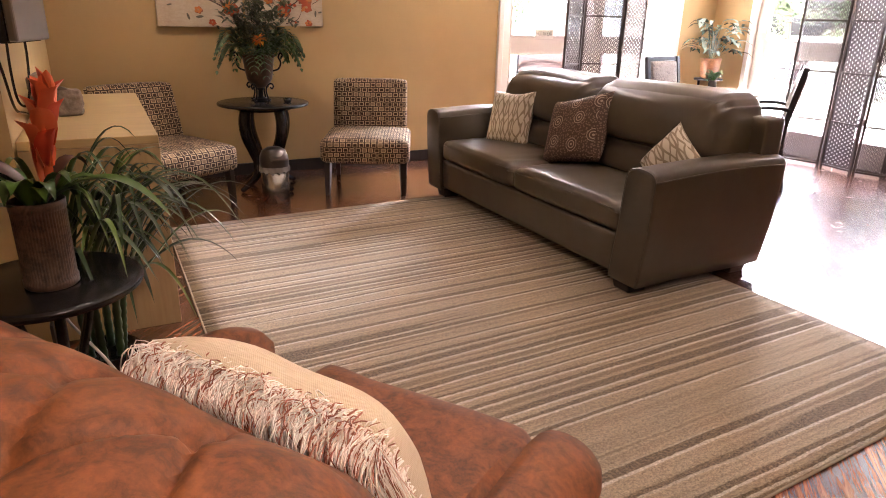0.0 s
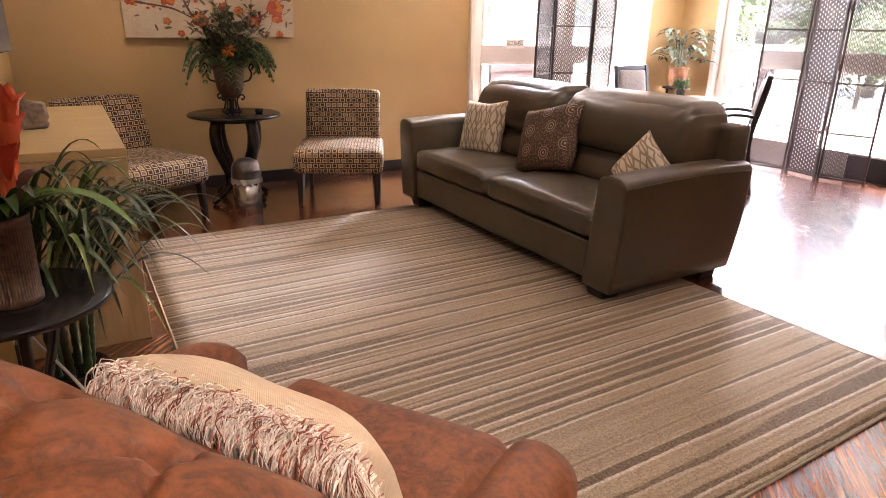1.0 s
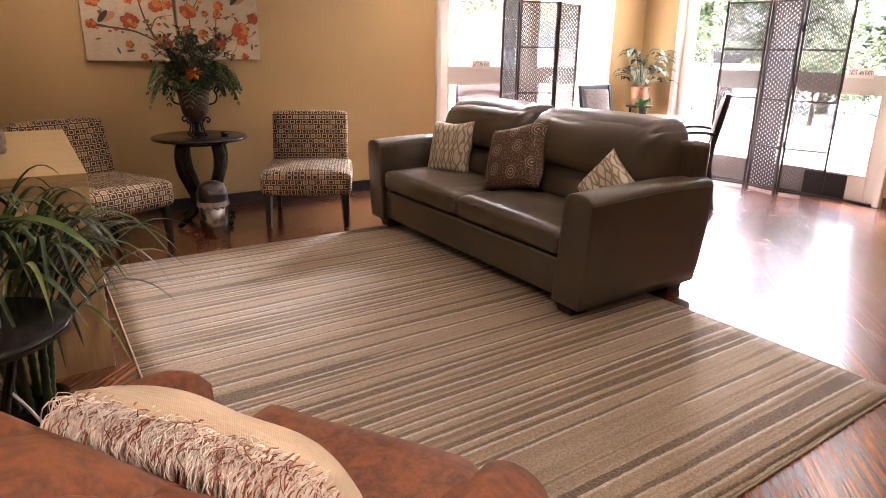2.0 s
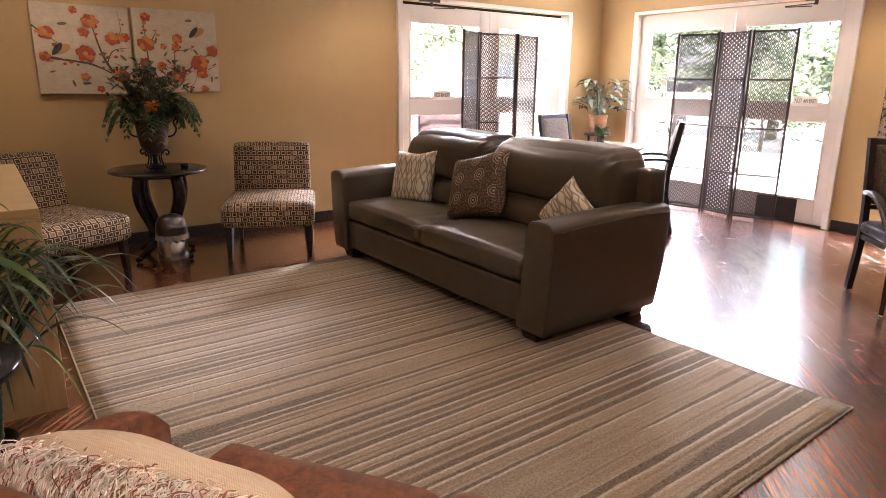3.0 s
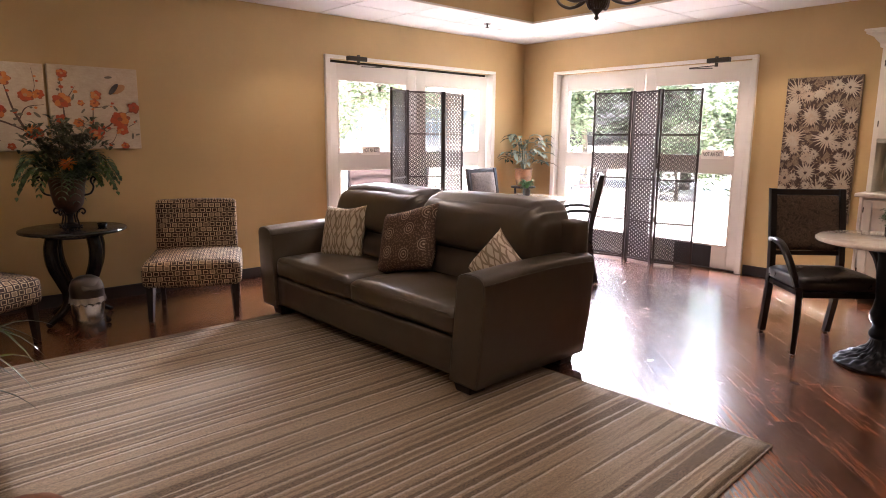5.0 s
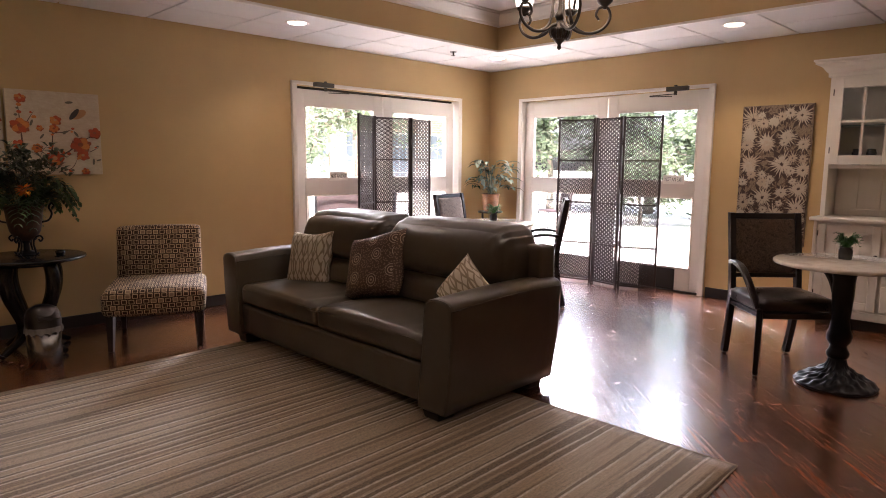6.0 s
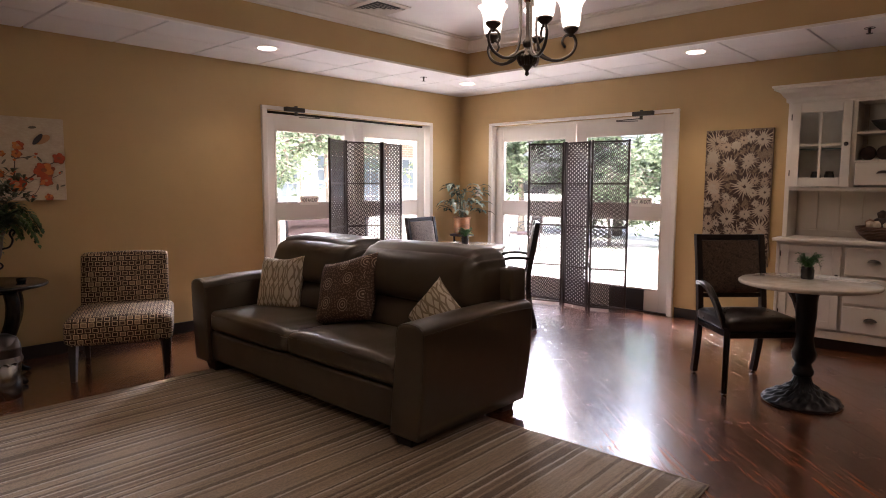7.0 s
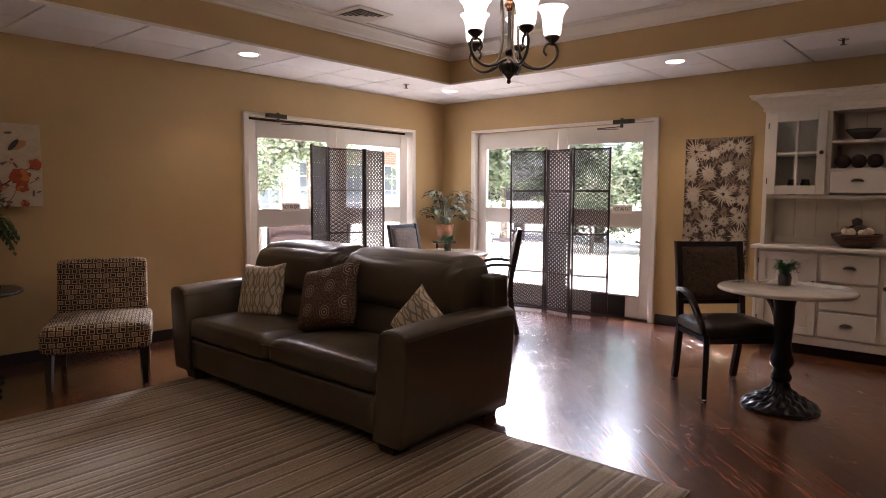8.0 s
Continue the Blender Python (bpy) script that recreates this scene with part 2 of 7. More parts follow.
# the tiles: panels with narrow joints where the grid shows
bm = bmesh.new()
def tile_row(x0, x1, y0, y1):
    if x1 - x0 > 0.03 and y1 - y0 > 0.03:
        box((x0 + 0.007, y0 + 0.007, CEIL + 0.002), (x1 - 0.007, y1 - 0.007, CEIL + 0.03), 0.003, 1, bm)
gx = sorted([2.06 + 0.632 * i for i in range(-6, 7)] + [-1.44, XE])
for x0, x1 in zip(gx, gx[1:]):
    if x1 <= XE + 0.001 and x0 >= -1.45:
        tile_row(x0, x1, TY1 + 0.012, 4.95)
        tile_row(x0, x1, 4.95, YN)
        tile_row(x0, x1, YS, TY0 - 0.012)
gy = [TY0 - 0.012] + [4.45 - 0.632 * i for i in range(10, 0, -1)] + [TY1 + 0.012]
for y0, y1 in zip(gy, gy[1:]):
    tile_row(TX1 + 0.012, 5.74, y0, y1)
    tile_row(5.74, XE, y0, y1)
    tile_row(-1.44, -0.2, y0, y1)
    tile_row(-0.2, TX0 - 0.012, y0, y1)
tagged(part("ceiling", bm, TILE, None, "white lay-in ceiling tiles in a metal grid"), "", "ceiling", "", "structure")
for side, lo, hi in (("north", (TX0 - 0.02, TY1), (TX1 + 0.012, TY1 + 0.012)), ("south", (TX0 - 0.02, TY0 - 0.012), (TX1 + 0.012, TY0)),
                     ("east", (TX1, TY0), (TX1 + 0.012, TY1)), ("west", (TX0 - 0.012, TY0), (TX0, TY1))):
    structure("ceiling_tray_side_" + side, box((*lo, CEIL), (*hi, TRAY_TOP)), WALL, "tan painted upright side of the raised ceiling tray")
structure("ceiling_tray", box((TX0 - 0.1, TY0 - 0.1, TRAY_TOP), (TX1 + 0.1, TY1 + 0.1, TRAY_TOP + 0.05)), CEIL_WHITE, "flat white ceiling of the raised tray")
# unseen slab, added to close the room from above
structure("ceiling_roof", box((-1.44, YS - T, 3.2), (XE + T, YN + T, 3.3)), CEIL_WHITE, "plain unseen roof slab added to close the room")

# crown moulding: stepped and coved, run round the tray
def crown(name, a, b, inward):
    prof = [(0.0, 0.0), (0.014, 0.0), (0.018, 0.012), (0.018, 0.022), (0.030, 0.032), (0.042, 0.052), (0.062, 0.078), (0.082, 0.094),
            (0.092, 0.098), (0.092, 0.112), (0.104, 0.118), (0.104, 0.13), (0.0, 0.13)]
    a, b, inward = Vector(a), Vector(b), Vector(inward)
    d = (b - a).normalized()
    out = bmesh.new()
    ends = []
    for p, s in ((a, 1), (b, -1)):
        ends.append([out.verts.new(p + inward * u + d * s * u + Vector((0, 0, w))) for u, w in prof])
    n = len(prof)
    for i in range(n):
        out.faces.new((ends[0][i], ends[0][(i + 1) % n], ends[1][(i + 1) % n], ends[1][i]))
    out.faces.new(ends[0][::-1])
    out.faces.new(ends[1])
    structure(name, out, WHITE, "white stepped crown moulding under the tray ceiling")
CZ = TRAY_TOP - 0.131
crown("trim_crown_north", (TX0, TY1 - 0.001, CZ), (TX1, TY1 - 0.001, CZ), (0, -1, 0))
crown("trim_crown_east", (TX1 - 0.001, TY0, CZ), (TX1 - 0.001, TY1, CZ), (-1, 0, 0))
crown("trim_crown_south", (TX0, TY0 + 0.001, CZ), (TX1, TY0 + 0.001, CZ), (0, 1, 0))
crown("trim_crown_west", (TX0 + 0.001, TY0, CZ), (TX0 + 0.001, TY1, CZ), (1, 0, 0))
# white bead along the lower edge of the tray
bm = box((TX0, TY1 - 0.010, CEIL - 0.006), (TX1, TY1 + 0.03, CEIL + 0.014), 0.003)
box((TX1 - 0.010, TY0, CEIL - 0.006), (TX1 + 0.03, TY1 - 0.011, CEIL + 0.014), 0.003, 2, bm)
structure("trim_tray_edge", bm, WHITE, "thin white edge trim of the ceiling tray")


# ---- double doors ----
def door_pair(name, label, m, width, closer_x, gap):
    """Two glazed leaves in a white frame; x along the wall, y into it, z up."""
    d = thing(name, m, label, "door", kind="structure")
    w, h, f = width, DOOR_H, 0.055
    for sx, nm in ((0, "jamb"), (1, "jamb")):
        x0 = -0.054 if sx == 0 else w - 0.003
        part(nm, box((x0, -0.03, 0), (x0 + 0.057, T + 0.02, h + 0.02), 0.006), WHITE, d)
    part("head", box((-0.054, -0.03, h + 0.0205), (w + 0.054, T + 0.02, h + 0.053), 0.006), WHITE, d)
    part("stop", box((0.0005, 0.1, h - 0.02), (w - 0.0005, 0.13, h + 0.02), 0.002), BLACK_WOOD if gap < 2 else WHITE, d, "weatherstrip above the leaves")
    half = w / 2
    for k in range(2):
        x0, x1 = k * half + 0.006, (k + 1) * half - 0.006
        if k == gap:
            x1 -= 0.018
        y0, y1 = 0.045, 0.09
        top = h - 0.006 if gap > 1 else h - 0.012
        g1, g0, r1, r0 = 1.87, 1.13, 0.98, 0.235
        s = 0.115
        leaf = part("leaf", box((x0, y0, 0.012), (x0 + s, y1, top), 0.004), WHITE, d, "white painted leaf with two large panes")
        bmx = box((x1 - s, y0, 0.012), (x1, y1, top), 0.004)
        part("stile", bmx, WHITE, leaf)
        for a, b in ((g1, top), (r1, g0), (0.012, r0)):
            part("rail", box((x0 + s, y0 + 0.001, a), (x1 - s, y1 - 0.001, b), 0.004), WHITE, leaf)
        for a, b in ((r0, r1), (g0, g1)):
            p = part("pane", box((x0 + s - 0.003, 0.064, a - 0.003), (x1 - s + 0.003, 0.070, b + 0.003)), GLASS, leaf, "clear glass pane")
            p.visible_shadow = False
            for q in (a, b - 0.018):
                part("glazing_bead", box((x0 + s, y0 - 0.004, q), (x1 - s, y0 + 0.008, q + 0.018), 0.003), WHITE, leaf)
            for q in (x0 + s, x1 - s - 0.018):
                part("glazing_bead", box((q, y0 - 0.004, a + 0.018), (q + 0.018, y0 + 0.008, b - 0.018), 0.003), WHITE, leaf)
    part("threshold", box((0, 0.0, 0.0), (w, T, 0.012), 0.003), BRONZE, d, "dark metal threshold")
    return d


MA = pose(A0, YN, 0, 0, 0, 0)
MB = pose(XE, B1, 0, 0, 0, -90)
door_a = door_pair("door_1", "white double doors with glass panes, standing closed", MA, A1 - A0, 0.5, 1)
door_b = door_pair("door_2", "white double doors with glass panes facing the lawn", MB, B1 - B0, 1.7, 5)

# ---- materials of the things ----
def leather(name, dark, light, rough=0.35, mottle=3.0, wrinkle=0.25, cell=420):
    m = mat(name, dark, rough)
    g = Graph(m)
    v = g.coords()
    patches = g.noise(v, mottle, 6, 0.65, 0.8)
    worn = g.noise(v, mottle * 5, 6, 0.7)
    mid = tuple((a + b) / 2 for a, b in zip(dark, light))
    g.color(g.mix(0.35, g.ramp(patches, (0.40, dark), (0.5, mid), (0.60, light)), g.ramp(worn, (0.42, dark), (0.58, light))))
    vary = 0.22 if cell else 0.08
    g.rough(g.math("MULTIPLY_ADD", worn, vary, rough - vary / 2))
    vo = g.node("ShaderNodeTexVoronoi", Scale=cell)
    g.t.links.new(v, vo.inputs["Vector"])
    crease = g.noise(g.coords((1, 1, 1)), 9, 2, 0.35, 0.0)
    if cell:
        g.bump(g.math("ADD", g.math("MULTIPLY", vo.outputs["Distance"], 0.03), crease), wrinkle, 0.005)
    else:
        g.bump(crease, wrinkle, 0.005)
    return m


TAUPE_LEATHER = leather("taupe_leather", (0.074, 0.057, 0.039), (0.088, 0.068, 0.047), 0.30, 1.6, 0.2, 0)
SEAM_LEATHER = leather("taupe_leather_seam", (0.045, 0.034, 0.023), (0.10, 0.08, 0.058), 0.30, 6.0, 0.1, 0)
BROWN_LEATHER = leather("distressed_brown_leather", (0.095, 0.028, 0.009), (0.255, 0.080, 0.024), 0.60, 20.0, 0.3)
BLACK_VINYL = leather("dark_brown_vinyl", (0.016, 0.011, 0.009), (0.024, 0.016, 0.013), 0.3, 3.0, 0.15)


def box_uv(bm):
    """Lays each face out flat along its main direction, in metres."""
    layer = bm.loops.layers.uv.verify()
    bm.normal_update()
    for f in bm.faces:
        n = [abs(c) for c in f.normal]
        k = n.index(max(n))
        for lp in f.loops:
            x, y, z = lp.vert.co
            lp[layer].uv = ((y, z), (x, z), (x, y))[k]
    return bm


def slipper_fabric():
    m = mat("woven_squares_fabric", (0.2, 0.15, 0.1), 0.85)
    g = Graph(m)
    v = g.coords((1 / 0.046, 1 / 0.037, 1), which="UV")
    warp = g.noise(v, 0.9, 2)
    x, y, _ = g.split(v)
    row = g.math("FLOOR", y)
    x = g.math("ADD", x, g.math("MULTIPLY", row, 0.5))
    fx = g.math("ABSOLUTE", g.math("SUBTRACT", g.math("FRACT", x), 0.5))
    fy = g.math("ABSOLUTE", g.math("SUBTRACT", g.math("FRACT", y), 0.5))
    d = g.math("MAXIMUM", fx, fy)
    d = g.math("ADD", d, g.math("MULTIPLY", g.math("SUBTRACT", warp, 0.5), 0.10))
    w = g.node("ShaderNodeTexWhiteNoise")
    w.noise_dimensions = "2D"
    cb = g.t.nodes.new("ShaderNodeCombineXYZ")
    g.t.links.new(g.math("FLOOR", x), cb.inputs[0])
    g.t.links.new(row, cb.inputs[1])
    g.t.links.new(cb.outputs[0], w.inputs["Vector"])
    inner = g.ramp(w.outputs["Value"], (0.0, (0.035, 0.018, 0.010)), (0.62, (0.055, 0.028, 0.016)), (0.68, (0.20, 0.13, 0.08)), (1.0, (0.26, 0.18, 0.11)))
    ring = g.ramp(d, (0.285, (0, 0, 0)), (0.305, (1, 1, 1)), (0.375, (1, 1, 1)), (0.395, (0, 0, 0)))
    edge = g.ramp(d, (0.375, (0, 0, 0)), (0.40, (1, 1, 1)))
    c = g.mix(ring, inner, (0.60, 0.44, 0.27))
    c = g.mix(edge, c, (0.045, 0.024, 0.014))
    g.color(c)
    g.bump(g.math("ADD", g.noise(g.coords((900, 900, 900), which="UV"), 1.0, 1), ring), 0.25, 0.0015)
    return m


SQUARES = slipper_fabric()


def rug_material():
    m = mat("striped_wool_rug", (0.4, 0.3, 0.2), 0.95)
    g = Graph(m)
    wob = g.noise(g.coords((3.0, 9.0, 1)), 1.0, 6, 0.65)
    vx, vy, vz = g.split(g.coords())
    y = g.math("ADD", vy, g.math("MULTIPLY", g.math("SUBTRACT", wob, 0.5), 0.020))
    y = g.math("ADD", y, g.math("MULTIPLY", g.math("SUBTRACT", g.noise(g.coords((0.5, 1, 1)), 95, 4, 0.8), 0.5), 0.016))
    y = g.math("ADD", y, g.math("MULTIPLY", vx, -0.025))
    cb = g.t.nodes.new("ShaderNodeCombineXYZ")
    g.t.links.new(g.math("MULTIPLY", vx, 0.010), cb.inputs[0])
    g.t.links.new(y, cb.inputs[1])
    along = g.noise(g.coords((1.2, 5.0, 1)), 1.0, 3)

    def bands(step):
        far = g.t.nodes.new("ShaderNodeVectorMath")
        far.operation = "ADD"
        g.t.links.new(cb.outputs[0], far.inputs[0])
        far.inputs[1].default_value = (0, step, 0)
        n = g.noise(far.outputs[0], 22.0, 0.8, 0.5)
        return n, g.ramp(n, (0.550, (0, 0, 0)), (0.565, (1, 1, 1)))

    broad, band = bands(0.0)
    _, ahead = bands(0.011)
    _, behind = bands(-0.007)
    pile = g.noise(g.coords((1, 1.4, 1)), 85, 4, 0.9)
    tuft = g.noise(g.coords((1, 1, 1)), 210, 3, 0.8)
    soft = g.noise(g.coords(), 2.3, 4)
    ground = g.ramp(broad, (0.36, (0.28, 0.200, 0.125)), (0.40, (0.41, 0.306, 0.200)), (0.47, (0.46, 0.348, 0.232)), (0.51, (0.38, 0.282, 0.183)))
    dark = g.ramp(pile, (0.38, (0.125, 0.078, 0.043)), (0.5, (0.195, 0.130, 0.076)), (0.62, (0.27, 0.188, 0.116)))
    c = g.mix(band, ground, dark)
    line = g.math("MULTIPLY", g.math("MAXIMUM", g.math("SUBTRACT", ahead, band), 0.0), g.ramp(along, (0.34, (0.2, 0.2, 0.2)), (0.5, (1, 1, 1))))
    c = g.mix(g.math("MULTIPLY", line, 0.85), c, (0.74, 0.63, 0.50))
    rim = g.math("MULTIPLY", g.math("MAXIMUM", g.math("SUBTRACT", behind, band), 0.0), g.ramp(along, (0.5, (0, 0, 0)), (0.6, (0.6, 0.6, 0.6))))
    c = g.mix(rim, c, (0.60, 0.50, 0.39))
    c = g.mix(0.8, c, g.ramp(pile, (0.38, (0.5, 0.5, 0.5)), (0.6, (1.12, 1.12, 1.12))), "MULTIPLY")
    c = g.mix(0.8, c, g.ramp(tuft, (0.38, (0.5, 0.5, 0.5)), (0.6, (1.12, 1.12, 1.12))), "MULTIPLY")
    c = g.mix(0.22, c, g.ramp(soft, (0.3, (0.6, 0.6, 0.6)), (0.7, (1.2, 1.2, 1.2))), "MULTIPLY")
    g.color(c)
    g.bump(g.math("ADD", pile, g.math("MULTIPLY", line, 0.8)), 0.7, 0.004)
    g.b.inputs["Sheen Weight"].default_value = 0.12
    return m


RUG = rug_material()


def leaf_print(name, ground, ink):
    """Outlined leaf shapes in staggered rows on a woven ground."""
    m = mat(name, ground, 0.85)
    g = Graph(m)
    v = g.coords((1 / 0.046, 1 / 0.135, 1), which="UV")
    w = g.noise(v, 0.55, 2)
    x, y, _ = g.split(v)
    x = g.math("ADD", x, g.math("MULTIPLY", g.math("SUBTRACT", w, 0.5), 1.1))
    wave = g.math("MULTIPLY", g.math("ABSOLUTE", g.math("SINE", g.math("MULTIPLY", y, math.pi))), 0.5)
    d = g.math("ABSOLUTE", g.math("SUBTRACT", g.math("PINGPONG", x, 1.0), wave))
    d2 = g.math("ABSOLUTE", g.math("SUBTRACT", g.math("PINGPONG", x, 1.0), g.math("SUBTRACT", 1.0, wave)))
    d3 = g.math("PINGPONG", x, 1.0)
    k = g.math("MINIMUM", g.math("MINIMUM", d, d2), d3)
    g.color(g.mix(g.ramp(k, (0.09, (1, 1, 1)), (0.14, (0, 0, 0))), ground, ink))
    g.bump(g.noise(g.coords((700, 700, 1), which="UV"), 1.0, 2), 0.3, 0.001)
    return m


LEAVES_CREAM = leaf_print("cream_leaf_print", (0.62, 0.55, 0.44), (0.30, 0.235, 0.16))


def medallion_print():
    m = mat("brown_medallion_print", (0.2, 0.12, 0.08), 0.8)
    g = Graph(m)
    v = g.coords((1 / 0.142, 1 / 0.142, 1), which="UV")
    vo = g.node("ShaderNodeTexVoronoi", Scale=1.0, Randomness=0.55)
    vo.voronoi_dimensions = "2D"
    g.t.links.new(v, vo.inputs["Vector"])
    d = vo.outputs["Distance"]
    rings = g.math("SINE", g.math("MULTIPLY", d, 52.0))
    inside = g.math("LESS_THAN", d, 0.28)
    dots = g.node("ShaderNodeTexVoronoi", Scale=9.0)
    dots.voronoi_dimensions = "2D"
    g.t.links.new(v, dots.inputs["Vector"])
    field = g.ramp(dots.outputs["Distance"], (0.24, (0.21, 0.135, 0.090)), (0.34, (0.085, 0.047, 0.031)))
    med = g.ramp(rings, (0.35, (0.10, 0.056, 0.036)), (0.6, (0.40, 0.31, 0.22)))
    g.color(g.mix(inside, field, med))
    g.bump(g.noise(g.coords((700, 700, 1), which="UV"), 1.0, 2), 0.3, 0.001)
    return m


MEDALLION = medallion_print()


def burlap_material():
    m = mat("tan_burlap", (0.5, 0.33, 0.2), 0.95)
    g = Graph(m)
    x, y, _ = g.split(g.coords((1 / 0.0032, 1 / 0.0032, 1), which="UV"))
    wx = g.math("SINE", g.math("MULTIPLY", x, 2 * math.pi))
    wy = g.math("SINE", g.math("MULTIPLY", y, 2 * math.pi))
    weave = g.math("MULTIPLY", wx, wy)
    slub = g.noise(g.coords((30, 400, 1), which="UV"), 1.0, 3)
    g.color(g.mix(0.4, g.ramp(weave, (0.0, (0.62, 0.47, 0.32)), (1.0, (0.82, 0.66, 0.48))), g.ramp(slub, (0.38, (0.62, 0.47, 0.32)), (0.62, (0.82, 0.67, 0.49)))))
    g.bump(g.math("ADD", weave, slub), 0.35, 0.002)
    return m


BURLAP = burlap_material()


def strand_material():
    m = mat("mixed_fringe_yarn", (0.6, 0.5, 0.4), 0.8)
    g = Graph(m)
    g.color(g.ramp(g.island(), (0.0, (0.22, 0.060, 0.030)), (0.20, (0.42, 0.15, 0.085)), (0.27, (0.80, 0.57, 0.46)), (0.5, (0.92, 0.80, 0.71)), (1.0, (0.95, 0.90, 0.83))))
    return m


FRINGE = strand_material()


def wood(name, dark, light, rough=0.35, axis=0, scale=1.0):
    m = mat(name, dark, rough)
    g = Graph(m)
    s = [26 * scale] * 3
    s[axis] = 2.0 * scale
    grain = g.noise(g.coords(tuple(s)), 1.6, 7, 0.6, 0.5)
    blot = g.noise(g.coords(), 4, 4)
    g.color(g.mix(0.3, g.ramp(grain, (0.3, dark), (0.7, light)), g.ramp(blot, (0.3, dark), (0.7, light))))
    g.rough(g.math("MULTIPLY_ADD", grain, 0.15, rough - 0.07))
    g.bump(grain, 0.12, 0.001)
    return m


BLOND = wood("blond_washed_wood", (0.46, 0.31, 0.13), (0.60, 0.43, 0.205), 0.42, 0, 0.7)
BLOND_SIDE = wood("blond_washed_wood_side", (0.42, 0.27, 0.125), (0.58, 0.41, 0.215), 0.45, 2, 0.7)


def soft_box(lo, hi, r, puff=(0, 0, 0), cuts=9, seed=0, lumps=0.0):
    """A stuffed form: a box with rounded edges whose faces swell by puff metres."""
    bm = bmesh.new()
    bmesh.ops.create_cube(bm, size=2.0)
    bmesh.ops.subdivide_edges(bm, edges=bm.edges[:], cuts=cuts, use_grid_fill=True)
    h = [abs(b - a) / 2 for a, b in zip(lo, hi)]
    c = Vector([(a + b) / 2 for a, b in zip(lo, hi)])
    r = min(r, min(h) * 0.98)
    for v in bm.verts:
        # push grid lines towards the edges, where the rounding is
        u = [math.copysign(abs(q) ** 0.75, q) for q in v.co]
        p = Vector([u[i] * h[i] for i in range(3)])
        inner = Vector([max(-(h[i] - r), min(h[i] - r, p[i])) for i in range(3)])
        d = p - inner
        n = d.normalized() if d.length > 1e-6 else Vector((0, 0, 0))
        q = inner + n * r
        for i in range(3):
            j, k = (i + 1) % 3, (i + 2) % 3
            q[i] += math.copysign(1, p[i]) * puff[i] * max(0, 1 - u[j] ** 2) * max(0, 1 - u[k] ** 2) * min(1, abs(u[i]) * 1.0)
        q += c
        if lumps:
            w = noise.noise_vector((q + Vector((seed, seed * 2, 0))) * 5.0)
            q += w * lumps
        v.co = q
    return bm


def scatter_cushion(name, w, h, t, material, label, m, seed=0):
    """A square stuffed cushion with pinched corners, in its own x, z plane."""
    bm = bmesh.new()
    n = 18
    grid = {}
    for side in (-1, 1):
        for i in range(n + 1):
            for j in range(n + 1):
                u, v = 2 * i / n - 1, 2 * j / n - 1
                edge = i in (0, n) or j in (0, n)
                if edge and side == 1:
                    grid[side, i, j] = grid[-1, i, j]
                    continue
                full = ((1 - u ** 4) * (1 - v ** 4)) ** 0.5 if not edge else 0
                p = Vector((u * w / 2 * (1 - 0.07 * (1 - v * v) * abs(u)), side * t / 2 * full, v * h / 2 * (1 - 0.07 * (1 - u * u) * abs(v))))
                p += noise.noise_vector(p * 6 + Vector((seed, 0, seed))) * 0.012
                grid[side, i, j] = bm.verts.new(p)
    for side in (-1, 1):
        for i in range(n):
            for j in range(n):
                q = [grid[side, i, j], grid[side, i + 1, j], grid[side, i + 1, j + 1], grid[side, i, j + 1]]
                bm.faces.new(q if side < 0 else q[::-1])
    box_uv(bm)
    ob = thing(name, m, label, "cushion")
    part("cover", bm, material, ob, "", True)
    return ob


